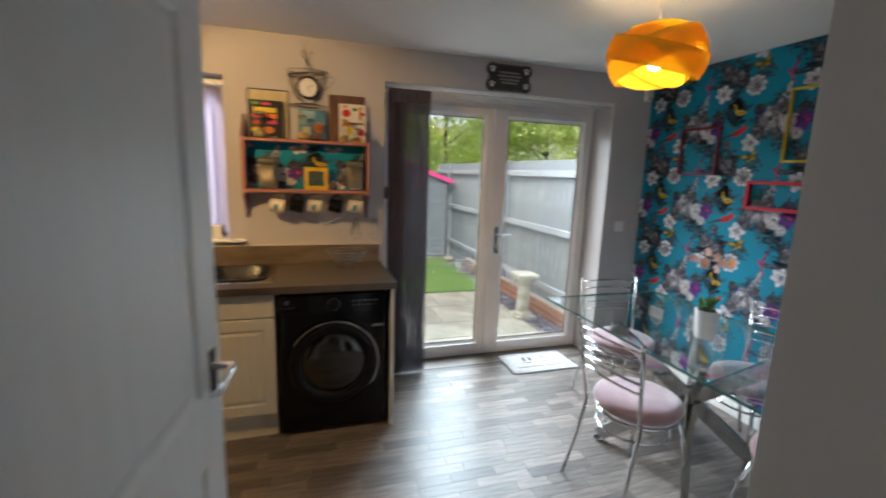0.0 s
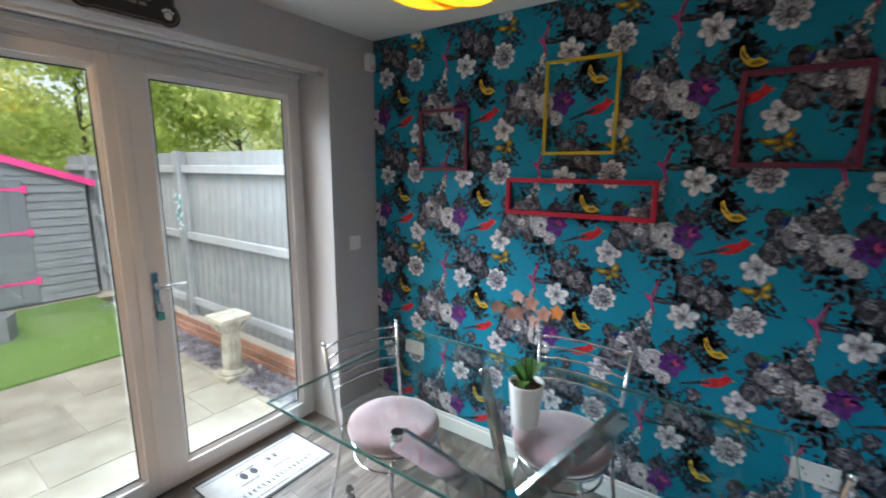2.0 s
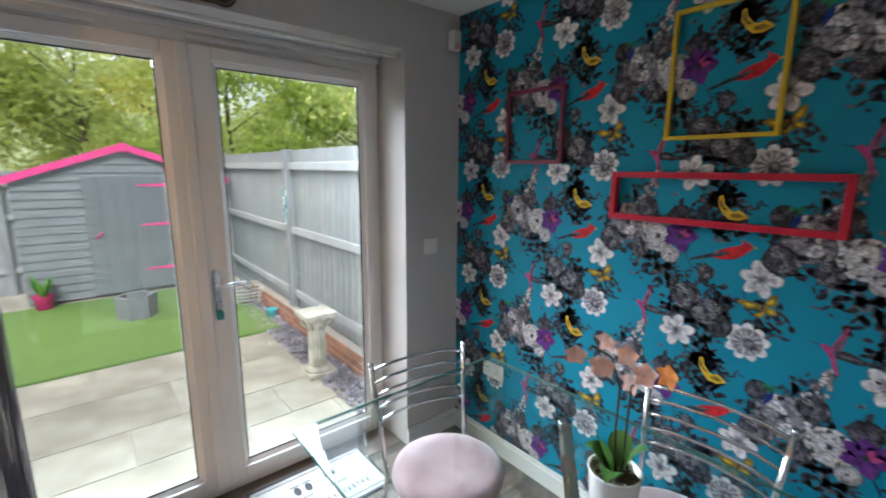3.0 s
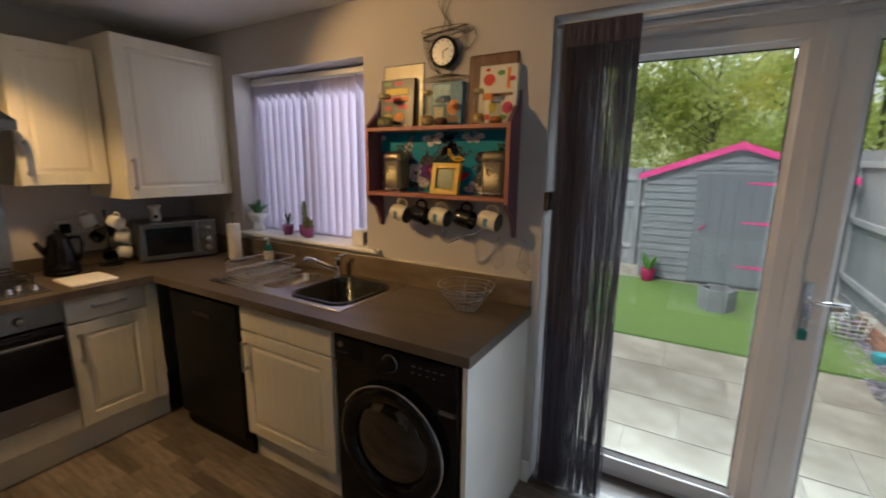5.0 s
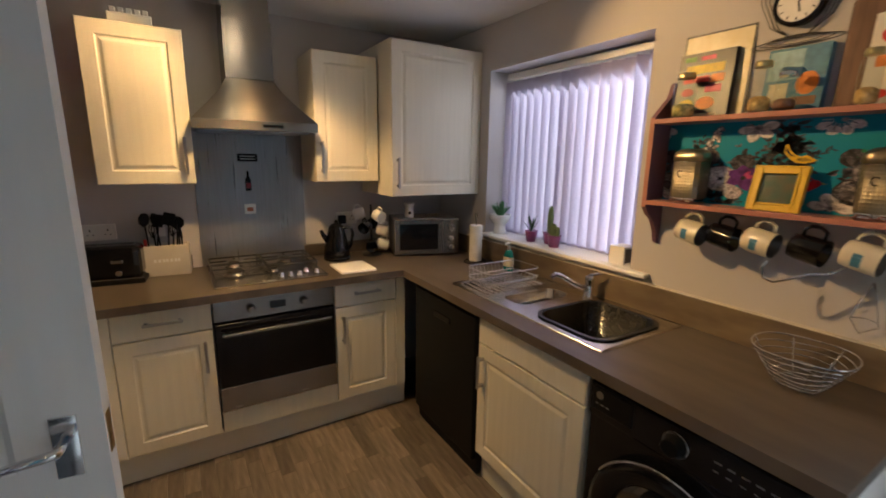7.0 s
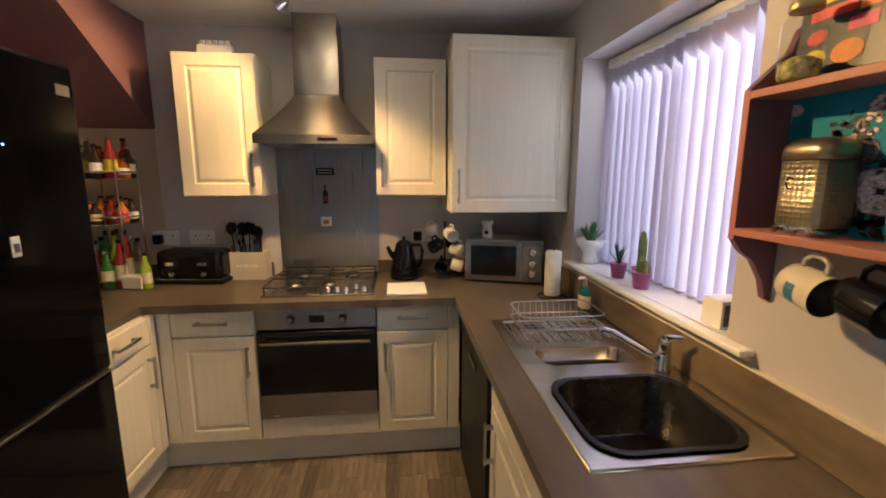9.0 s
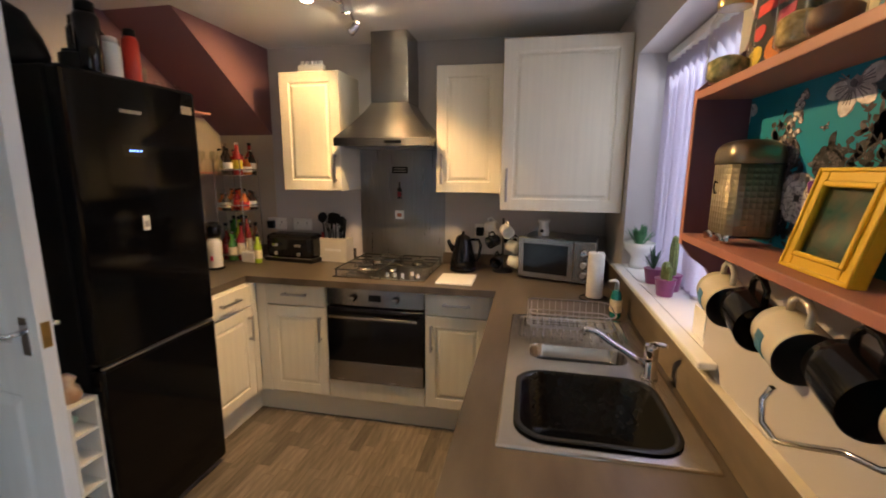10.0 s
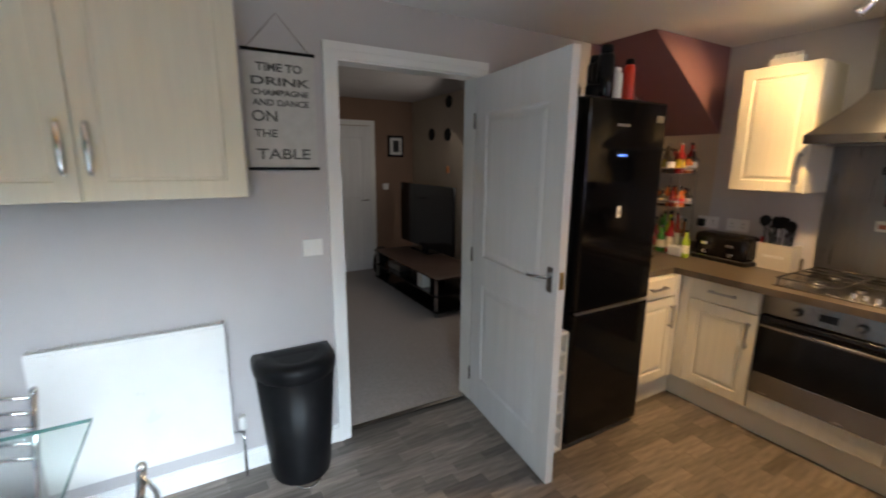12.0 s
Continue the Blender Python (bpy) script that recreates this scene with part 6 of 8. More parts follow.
def band(tilt, turn, r, w, squash=0.88):
    bm = B()
    n = 56
    m = pose(0, 0, cz, 0, 0, turn) @ pose(0, 0, 0, tilt, 0, 0)
    rows = []
    for j in range(5):
        h = (j / 4 - 0.5) * w
        rad = math.sqrt(max(r * r - h * h * 0.8, 0.0001))
        row = []
        for i in range(n):
            a = 2 * math.pi * i / n
            p = m @ Vector((rad * math.cos(a), rad * math.sin(a), h))
            p.z = cz + (p.z - cz) * squash
            row.append(bm.verts.new(p))
        rows.append(row)
    for q, w2 in zip(rows, rows[1:]):
        for i in range(n):
            bm.faces.new((q[i], q[(i + 1) % n], w2[(i + 1) % n], w2[i])).smooth = True
    o = part("band", bm, M_SHADE, u, "mustard yellow fabric band")
    md = o.modifiers.new("thick", "SOLIDIFY")
    md.thickness = 0.002
    return o


for tilt, turn, r, w in ((20, 20, 0.204, 0.112), (-22, 50, 0.196, 0.112), (26, 150, 0.184, 0.100), (-34, 250, 0.172, 0.090)):
    band(tilt, turn, r, w)
part("bulb", lt([(0.012, cz + 0.07), (0.014, cz + 0.04), (0.03, cz + 0.0), (0.032, cz - 0.02), (0.022, cz - 0.045), (0.004, cz - 0.055)], 20), mat("lit_warm_bulb", (1, 0.85, 0.6), 0.4, emit=22.0, ecol=(1.0, 0.78, 0.45)), u, "lit warm bulb").visible_shadow = False
lamp("pendant_light", "POINT", pose(1.58, 1.85, H + cz - 0.015), 0.6, (1.0, 0.72, 0.42), size=0.035)

# ---- ceiling spotlight bar ----
u = thing("ceiling_spotlights", pose(-1.13, 1.885, H), "chrome ceiling spotlight bar with lit adjustable heads", "ceiling light")
part("bar", tb([(-0.30, -0.02, -0.035), (-0.1, 0.03, -0.05), (0.1, -0.02, -0.04), (0.28, 0.02, -0.045)], 0.008, 10), M_CHROME, u)
part("ceiling_plate", lt([(0.055, -0.022), (0.06, -0.004), (0.06, 0.0)], 24), M_CHROME, u)
M_LIT = mat("lit_spot_bulb", (1, 0.9, 0.7), 0.3, emit=40.0, ecol=(1.0, 0.80, 0.50))
SPOTS = [((-0.29, -0.03, -0.085), (0.0, -0.75, -0.60), 21), ((-0.01, 0.065, -0.085), (-0.32, 0.08, -1.0), 34), ((0.13, -0.06, -0.075), (0.25, 0.2, -0.95), 30), ((0.26, 0.0, -0.08), (0.90, 1.45, -0.70), 48)]
for p, d, power in SPOTS:
    p, d = Vector(p), Vector(d).normalized()
    m = look(p, p + d)
    bm = B()
    lathe(bm, [(0.014, 0.045), (0.024, 0.03), (0.029, -0.012), (0.031, -0.02), (0.027, -0.02), (0.024, -0.006)], 20, m=m, cap=False)
    h = part("head", bm, M_CHROME, u, "chrome spotlight head")
    part("bulb", lt([(0.0235, -0.013), (0.0225, -0.017), (0.012, -0.019)], 18, m=m), M_LIT, h, "lit halogen bulb").visible_shadow = False
    part("arm", tb([(p.x, p.y, -0.04), p - d * 0.03], 0.005, 8), M_CHROME, h)
    lamp("spot_light", "SPOT", look(u.matrix_world @ (p + d * 0.03), u.matrix_world @ (p + d)), power, (1.0, 0.61, 0.24), cone=radians(68 if power == 48 else 95), size=0.02)

# ---- dining table ----
TC = (2.105, 1.905)
u = thing("dining_table", pose(TC[0], TC[1], 0), "rectangular clear glass dining table on crossed chrome beams", "dining table")
tx, ty = 0.445, 0.79
top = part("tabletop", bx(-tx + 0.003, -ty + 0.003, 0.739, tx - 0.003, ty - 0.003, 0.750), M_TGLASS, u, "clear bevelled glass top")
top.visible_shadow = False
bm = B()
for a in ((-tx, -ty, -tx + 0.003, ty), (tx - 0.003, -ty, tx, ty), (-tx + 0.003, -ty, tx - 0.003, -ty + 0.003), (-tx + 0.003, ty - 0.003, tx - 0.003, ty)):
    box(bm, a[0], a[1], 0.739, a[2], a[3], 0.750)
part("glass_edge", bm, M_TEDGE, u, "green-tinted glass edge")
M_BEAM = mat("polished_steel_beam", (0.55, 0.56, 0.57), 0.12, 1.0, vary=0.06, rvary=0.04)
for k, (sx, sy) in enumerate(((-1, 1), (1, 1))):
    a = Vector((sx * 0.31, sy * 0.31, 0.0))
    b = Vector((-sx * 0.29, -sy * 0.29, 0.715))
    a2, b2 = Vector((-sx * 0.31, -sy * 0.31, 0.0)), Vector((sx * 0.29, sy * 0.29, 0.715))
    for p, q in ((a, b), (a2, b2)):
        d = (q - p)
        side = Vector((-d.y, d.x, 0)).normalized() * 0.016
        up = d.cross(side).normalized() * 0.038
        bm = B()
        vs = [bm.verts.new(o + s1 * side + s2 * up) for o in (p + Vector((0, 0, 0.036)), q) for s1, s2 in ((-1, -1), (1, -1), (1, 1), (-1, 1))]
        for f in ((3, 2, 1, 0), (4, 5, 6, 7), (0, 1, 5, 4), (1, 2, 6, 5), (2, 3, 7, 6), (3, 0, 4, 7)):
            bm.faces.new([vs[i] for i in f])
        bmesh.ops.recalc_face_normals(bm, faces=bm.faces)
        bmesh.ops.bevel(bm, geom=list(bm.edges), offset=0.003, segments=2, affect="EDGES")
        part("leg_beam", bm, M_BEAM, u, "polished steel beam")
        part("glass_pad", lt([(0.022, 0.712), (0.022, 0.739)], 20, (q.x, q.y)), M_CHROME, u, "chrome disc under the glass")
        part("foot", lt([(0.026, 0.0), (0.026, 0.012)], 16, (p.x, p.y)), M_CHROME, u)
part("hub", lt([(0.028, 0.27), (0.028, 0.45)], 20), M_CHROME, u, "chrome hub where the beams cross")

# ---- chairs ----
M_CUSH = mat("dusty_pink_velvet", (0.30, 0.165, 0.185), 0.8, colour2=(0.40, 0.25, 0.265), vary=0.06, scale=7, sheen=0.6, bump=0.2, bscale=300)


def chair(m, label):
    """Faces local +y; the back stands at y = -0.22."""
    c = thing("dining_chair", m, label, "dining chair", "chairs round the glass table")
    bm = B()
    lathe(bm, [(0.02, 0.435), (0.12, 0.432), (0.175, 0.438), (0.198, 0.455), (0.205, 0.475), (0.198, 0.497), (0.17, 0.512), (0.11, 0.520), (0.03, 0.516)], 40)
    part("seat", bm, M_CUSH, c, "round dusty pink velvet cushion")
    bm = B()
    tube(bm, [(0.185 * math.cos(a), 0.185 * math.sin(a), 0.425) for a in np.linspace(0, 2 * math.pi, 33)[:-1]], 0.009, 8, closed=True)
    part("seat_ring", bm, M_CHROME, c)
    bm = B()
    tube(bm, [(0.17 * math.cos(a), 0.17 * math.sin(a) - 0.01, 0.345) for a in np.linspace(0, 2 * math.pi, 33)[:-1]], 0.006, 8, closed=True)
    part("stretcher_ring", bm, M_CHROME, c, "lower chrome ring")
    for s in (-1, 1):
        part("leg", tb([(s * 0.125, 0.135, 0.425), (s * 0.150, 0.165, 0.30), (s * 0.175, 0.195, 0.0)], 0.0095, 10), M_CHROME, c, "chrome leg")
        part("back_post", tb([(s * 0.195, -0.255, 0.0), (s * 0.180, -0.19, 0.24), (s * 0.175, -0.155, 0.42), (s * 0.187, -0.185, 0.60), (s * 0.205, -0.222, 0.84)], 0.0095, 10), M_CHROME, c, "chrome back leg and post")
        part("cap", lt([(0.0105, 0.838), (0.011, 0.848), (0.007, 0.855)], 10, (s * 0.205, -0.222)), M_CHROME, c)
    for i in range(5):
        z = 0.625 + i * 0.049
        y = -0.187 - (z - 0.60) * 0.15
        hw = 0.188 + (z - 0.60) * 0.07
        part("back_rail", tb([(-hw, y, z), (-hw * 0.6, y - 0.028, z + 0.004), (0, y - 0.040, z + 0.006), (hw * 0.6, y - 0.028, z + 0.004), (hw, y, z)], 0.0065, 8), M_CHROME, c, "bowed chrome back rail")
    return c


ch = chair(pose(1.685, 1.835, 0, 0, 0, -86), "chrome dining chair with round pink cushion, beside the glass table")
for m, lb in ((pose(2.155, 2.515, 0, 0, 0, 171), "chrome dining chair with pink cushion, by the garden doors"), (pose(2.478, 1.86, 0, 0, 0, 90), "chrome dining chair with pink cushion, by the wallpaper"),
              (pose(2.01, 1.252, 0, 0, 0, 1), "chrome dining chair with pink cushion, near the radiator")):
    tagged(copy_thing(ch, m), lb)

# orchid
u = thing("orchid", pose(2.095, 1.865, 0.750), "peach orchid in a tall white ceramic pot on the glass table", "potted orchid")
part("pot", lt([(0.042, 0.0), (0.046, 0.004), (0.058, 0.145), (0.060, 0.150), (0.055, 0.150), (0.052, 0.125)], 28), M_WHITE, u, "tall white ceramic pot")
bm = B()
rg = random.Random(6)
for i in range(90):
    a, r = rg.uniform(0, 6.28), 0.048 * math.sqrt(rg.random())
    s = rg.uniform(0.004, 0.009)
    box(bm, -s, -s * 0.6, -s * 0.4, s, s * 0.6, s * 0.4, 0, pose(r * math.cos(a), r * math.sin(a), 0.132 + rg.uniform(0, 0.012), rg.uniform(-40, 40), rg.uniform(-40, 40), rg.uniform(0, 180)))
tagged(part("bark_chips", bm, M_BARK, u), kind="stuff")
M_OLEAF = mat("orchid_leaf", (0.06, 0.16, 0.03), 0.35, vary=0.15)
for a, ln, z in ((0.3, 0.075, 0.205), (1.9, 0.07, 0.185), (3.4, 0.085, 0.170), (5.0, 0.065, 0.225), (2.6, 0.05, 0.235)):
    bm = B()
    blade(bm, (0.01 * math.cos(a), 0.01 * math.sin(a), 0.135), (ln * math.cos(a), ln * math.sin(a), z), 0.055, 0.03)
    part("leaf", bm, M_OLEAF, u, "thick green leaf")
part("stem", tb([(0.0, 0.0, 0.135), (0.005, 0.01, 0.25), (0.01, 0.01, 0.34), (0.0, 0.03, 0.41), (-0.02, 0.07, 0.43)], 0.0028, 6), mat("dark_stem", (0.05, 0.04, 0.03), 0.6), u)
part("stem", tb([(0.01, -0.01, 0.135), (0.012, -0.012, 0.28), (0.0, -0.02, 0.36), (-0.01, -0.05, 0.40)], 0.0026, 6), mat("dark_stem", (0.05, 0.04, 0.03), 0.6), u)
M_PEACH = mat("peach_petals", (0.80, 0.46, 0.42), 0.6, colour2=(0.86, 0.58, 0.53), vary=0.1, scale=30, sheen=0.3)
M_ORNG = mat("orange_petals", (0.80, 0.28, 0.06), 0.6, vary=0.1)
for i, (fx, fy, fz) in enumerate(((0.0, 0.045, 0.44), (-0.03, 0.10, 0.40), (0.01, 0.0, 0.42), (-0.01, -0.05, 0.40), (0.02, 0.07, 0.37), (0.0, -0.015, 0.365), (-0.03, 0.03, 0.395), (0.0, -0.09, 0.41))):
    bm = B()
    m = look((fx, fy, fz), (fx - 1, fy - 0.2 + rg.uniform(-0.5, 0.5), fz + rg.uniform(-0.2, 0.5)))
    b2 = B()
    for k in range(5):
        a = k * 2 * math.pi / 5 + 0.3
        blade(b2, (0, 0, 0), (0.027 * math.cos(a), 0.027 * math.sin(a), -0.004), 0.024, 0.005, 6)
    join(bm, b2, m)
    part("blossom", bm, M_ORNG if i == 7 else M_PEACH, u, "orange blossom" if i == 7 else "peach blossom")


# ---- wall shelf with books, canisters and mugs ----
M_SHELF = mat("terracotta_pink_shelf_paint", (0.42, 0.17, 0.13), 0.5, vary=0.07, scale=8, bump=0.1)
# side faces: the dim purple light on them is put into this plum
M_SHELF_DIM = mat("shelf_side_dim_plum", (0.16, 0.07, 0.10), 0.5, vary=0.07, scale=8, bump=0.1)
SY = 3.168
u = thing("wall_shelf", pose(0.165, YP, 0), "terracotta painted wooden wall shelf, its curved sides coloured plum for dim purple light", "shelf")
SXa, SXb = -0.39, 0.385
for x0, x1 in ((SXa, SXa + 0.018), (SXb - 0.018, SXb)):
    bm = B()
    out = [(0.0, 1.215), (0.0, 1.86), (-0.012, 1.85), (-0.03, 1.80), (-0.07, 1.765), (-0.117, 1.72), (-0.117, 1.375), (-0.095, 1.345), (-0.06, 1.32), (-0.03, 1.27), (-0.018, 1.225)]
    prism(bm, out, "x", x0, x1)
    part("side", bm, M_SHELF_DIM, u, "curved side, dim purple light put into its plum colour")
for z in (1.385, 1.697):
    part("board", sl(SXa + 0.018, -0.120, z, SXb - 0.018, 0.0, z + 0.018, r=0.002), M_SHELF, u, "terracotta painted shelf board")
for x0, x1 in ((SXa, SXa + 0.018), (SXb - 0.018, SXb)):
    part("edge", bx(x0, -0.1195, 1.375, x1, -0.1172, 1.72), M_SHELF, u)
bk = part("back_panel", bx(SXa + 0.018, -0.010, 1.403, SXb - 0.018, 0.0, 1.697), M_TEAL, u, "teal papered back panel")
verts, faces, mi = [], [], []
for k, layer, pts in motif_tile():
    for ox in (-0.56, 0.0):
        q = [(0.12 + ox + p[0] * 1.0, 1.36 + p[1] * 0.75) for p in pts]
        if min(p[0] for p in q) > SXb - 0.02 or max(p[0] for p in q) < SXa + 0.02 or max(p[1] for p in q) > 1.695 or min(p[1] for p in q) < 1.405:
            continue
        s = len(verts)
        verts += [(min(max(p[0], SXa + 0.019), SXb - 0.019), -0.0105 - layer * 0.0001, p[1]) for p in q]
        faces.append(tuple(range(s, s + len(q)))[::-1])
        mi.append(k)
me = bpy.data.meshes.new("printed_pattern")
me.from_pydata(verts, [], faces)
for m in INKS:
    me.materials.append(m)
me.polygons.foreach_set("material_index", mi)
o = new("printed_pattern", me)
o.parent = bk
tagged(o, "printed floral pattern", kind="stuff")

S = lambda x, y, z, rz=0: pose(x, y, z, 0, 0, rz)
M_INKB = mat("book_black", (0.015, 0.014, 0.016), 0.35)
M_PAGE = mat("book_pages", (0.62, 0.58, 0.48), 0.8)


def book(m, w, h, d, cover, label, marks):
    """Stands upright facing -y, leaning back; marks: (material, x0, z0, x1, z1, round?) on its cover."""
    b = thing("book", m, label, "book", "books on the wall shelf")
    part("cover", sl(0, 0, 0, w, d, h, r=0.003), cover, b)
    part("pages", bx(0.004, 0.003, h - 0.001, w - 0.004, d - 0.003, h + 0.001), M_PAGE, b)
    for mm, x0, z0, x1, z1, rnd in marks:
        bm = B()
        if rnd:
            lathe(bm, [(1.0, 0), (1.0, 0.0015)], 14, m=pose((x0 + x1) / 2, 0.0003, (z0 + z1) / 2, 90, 0, 0) @ Matrix.Diagonal(((x1 - x0) / 2, (z1 - z0) / 2, 1, 1)))
        else:
            box(bm, x0, -0.0012, z0, x1, 0.0005, z1)
        part("print", bm, mm, b)
    return b


PR = {k: mat("print_" + k, c, 0.45, vary=0.15, scale=40) for k, c in {"yellow": (0.70, 0.52, 0.03), "red": (0.60, 0.03, 0.03), "orange": (0.70, 0.20, 0.02), "pink": (0.60, 0.04, 0.14), "green": (0.10, 0.30, 0.05), "blue": (0.06, 0.20, 0.32), "cream": (0.70, 0.62, 0.45), "brown": (0.20, 0.09, 0.05)}.items()}
ST = 1.7155
b = thing("picture", pose(-0.190, 3.268, ST, -3), "cream and gold picture in a thin black frame behind the books", "picture")
part("frame", sl(0, 0, 0, 0.245, 0.010, 0.305, r=0.002), M_INKB, b)
part("print", bx(0.008, -0.0012, 0.008, 0.237, 0.0002, 0.297), mat("cream_gold_print", (0.62, 0.55, 0.38), 0.3, colour2=(0.45, 0.36, 0.18), scale=15), b)
book(pose(-0.185, 3.236, ST, -5), 0.200, 0.235, 0.022, M_INKB, "black cookbook with red and yellow cover blocks, standing open-faced",
     [(PR["yellow"], 0.03, 0.160, 0.165, 0.190, 0), (PR["red"], 0.025, 0.128, 0.12, 0.150, 0), (PR["orange"], 0.125, 0.125, 0.17, 0.152, 0), (PR["pink"], 0.11, 0.09, 0.165, 0.115, 0), (PR["red"], 0.025, 0.08, 0.07, 0.11, 1), (PR["yellow"], 0.02, 0.03, 0.075, 0.07, 1),
      (PR["green"], 0.02, 0.205, 0.06, 0.222, 0), (PR["pink"], 0.08, 0.205, 0.13, 0.220, 0), (PR["orange"], 0.085, 0.03, 0.15, 0.075, 1), (PR["cream"], 0.03, 0.008, 0.16, 0.016, 0)])
book(pose(0.112, 3.238, ST, -6), 0.165, 0.200, 0.030, PR["blue"], "teal-blue book with food pictures standing on the shelf",
     [(mat("print_pale_blue", (0.25, 0.42, 0.48), 0.45, vary=0.2, scale=30), 0.008, 0.10, 0.10, 0.19, 0), (PR["orange"], 0.09, 0.05, 0.15, 0.12, 1), (PR["cream"], 0.02, 0.02, 0.07, 0.09, 0), (PR["brown"], 0.08, 0.02, 0.15, 0.045, 0)])
b = thing("chopping_board", pose(0.298, 3.255, ST, -4), "dark brown wooden chopping board standing on the shelf", "chopping board")
part("board", sl(0, 0, 0, 0.235, 0.016, 0.305, r=0.010), mat("dark_walnut", (0.10, 0.045, 0.03), 0.5, colour2=(0.16, 0.08, 0.05), scale=6, stretch=(8, 8, 1)), b)
book(pose(0.362, 3.236, ST, -5), 0.178, 0.250, 0.026, mat("white_gloss_cover", (0.72, 0.68, 0.60), 0.3), "white cookbook with fruit drawings on its cover",
     [(PR["red"], 0.02, 0.165, 0.075, 0.215, 1), (PR["green"], 0.085, 0.205, 0.12, 0.228, 1), (PR["orange"], 0.02, 0.105, 0.07, 0.135, 0), (PR["orange"], 0.13, 0.15, 0.145, 0.235, 0), (PR["brown"], 0.06, 0.12, 0.16, 0.132, 0), (PR["pink"], 0.115, 0.045, 0.165, 0.095, 1),
      (PR["yellow"], 0.05, 0.05, 0.09, 0.11, 1), (PR["red"], 0.02, 0.02, 0.06, 0.045, 1), (PR["pink"], 0.14, 0.18, 0.17, 0.20, 1), (PR["green"], 0.10, 0.02, 0.14, 0.04, 1), (PR["red"], 0.03, 0.225, 0.05, 0.24, 1)])
M_JAR = glass_mat("jar_glass", (0.90, 0.92, 0.90))


def jar(x, y, r, h, fill, label, lid):
    j = thing("glass_jar", pose(x, y, ST), label, "jar", "jars on the wall shelf")
    part("glass", lt([(r * 0.8, 0.0), (r, 0.006), (r, h * 0.74), (r * 0.72, h * 0.86), (r * 0.70, h * 0.92)], 28), M_JAR, j)
    part("filling", lt([(r * 0.78, 0.004), (r * 0.93, 0.010), (r * 0.93, h * 0.26), (r * 0.5, h * 0.32)], 16), fill, j)
    part("lid", lt([(r * 0.76, h * 0.90), (r * 0.78, h * 0.92), (r * 0.78, h), (r * 0.7, h + 0.004)], 24), lid, j)


M_PASTA = mat("dried_pasta", (0.50, 0.30, 0.08), 0.7, colour2=(0.70, 0.50, 0.22), vary=0.2, scale=70, bump=1.0, bscale=90)
M_GREENM = mat("green_dried_food", (0.16, 0.20, 0.05), 0.7, colour2=(0.55, 0.45, 0.2), vary=0.3, scale=60, bump=1.0, bscale=90)
M_LIDB = mat("brassy_lid", (0.50, 0.42, 0.22), 0.3, 1.0)
jar(-0.112, 3.185, 0.038, 0.150, M_GREENM, "round glass jar of green and yellow pasta with a metal lid", M_LIDB)
jar(0.135, 3.182, 0.032, 0.150, M_PASTA, "tall glass jar holding a little pale pasta", M_LIDB)
jar(0.205, 3.182, 0.030, 0.110, PR["brown"], "glass jar with brown contents", M_CHROME)
jar(0.395, 3.182, 0.026, 0.140, M_PASTA, "tall slim glass jar of dried pasta", M_LIDB)
jar(0.475, 3.182, 0.028, 0.090, PR["orange"], "small glass jar with orange contents", M_CHROME)

M_CAN = mat("bronze_grey_canister", (0.30, 0.26, 0.19), 0.38, 0.85, vary=0.06, scale=20, bump=0.6, bscale=130)


M_CANLID = mat("bronze_lid", (0.34, 0.29, 0.20), 0.3, 0.9)
nt = M_CAN.node_tree
vo, bp = nt.nodes.new("ShaderNodeTexVoronoi"), nt.nodes.new("ShaderNodeBump")
vo.inputs["Scale"].default_value, vo.inputs["Randomness"].default_value = 95, 0.15
bp.inputs["Strength"].default_value, bp.inputs["Distance"].default_value = 0.9, 0.003
nt.links.new(nt.nodes["Texture Coordinate"].outputs["Object"], vo.inputs["Vector"])
nt.links.new(vo.outputs["Distance"], bp.inputs["Height"])
nt.links.new(bp.outputs[0], nt.nodes["Principled BSDF"].inputs["Normal"])


def canister(x, label):
    c = thing("canister", pose(x, 3.230, 1.4035) @ Matrix.Diagonal((1.06, 1.0, 1.02, 1)), label, "canister", "canisters on the wall shelf")
    bm = B()
    loops(bm, [rrect(-0.050, -0.046, 0.050, 0.043, 0.024, 0.018), rrect(-0.052, -0.048, 0.052, 0.045, 0.025, 0.024), rrect(-0.052, -0.048, 0.052, 0.045, 0.025, 0.150)])
    part("body", bm, M_CAN, c)
    bm = B()
    dome = [(0.0, 0.1515), (-0.0015, 0.153), (-0.0015, 0.170), (0.002, 0.182), (0.010, 0.190), (0.022, 0.195)]
    loops(bm, [rrect(-0.052 + d, -0.048 + d, 0.052 - d, 0.045 - d, 0.025 - d * 0.5, zz) for d, zz in dome])
    part("lid", bm, M_CANLID, c, "smooth domed lid")
    bm = B()
    for a in range(2):
        tube(bm, [(-0.040 + a * 0.045, -0.046, 0.003), (-0.034 + a * 0.045, -0.050, 0.016), (-0.010 + a * 0.045, -0.050, 0.016), (-0.004 + a * 0.045, -0.046, 0.003)], 0.005, 8)
    slab(bm, -0.045, -0.046, 0.0, 0.045, 0.040, 0.02, r=0.006)
    part("base", bm, M_CHROME, c, "chrome base")
    part("letter", tb([(-0.006, -0.0495, 0.115), (-0.018, -0.0495, 0.118), (-0.022, -0.0495, 0.105), (-0.016, -0.0495, 0.094), (-0.008, -0.0495, 0.095)], 0.0014, 6), M_BLACKG, c, "dark letter C")


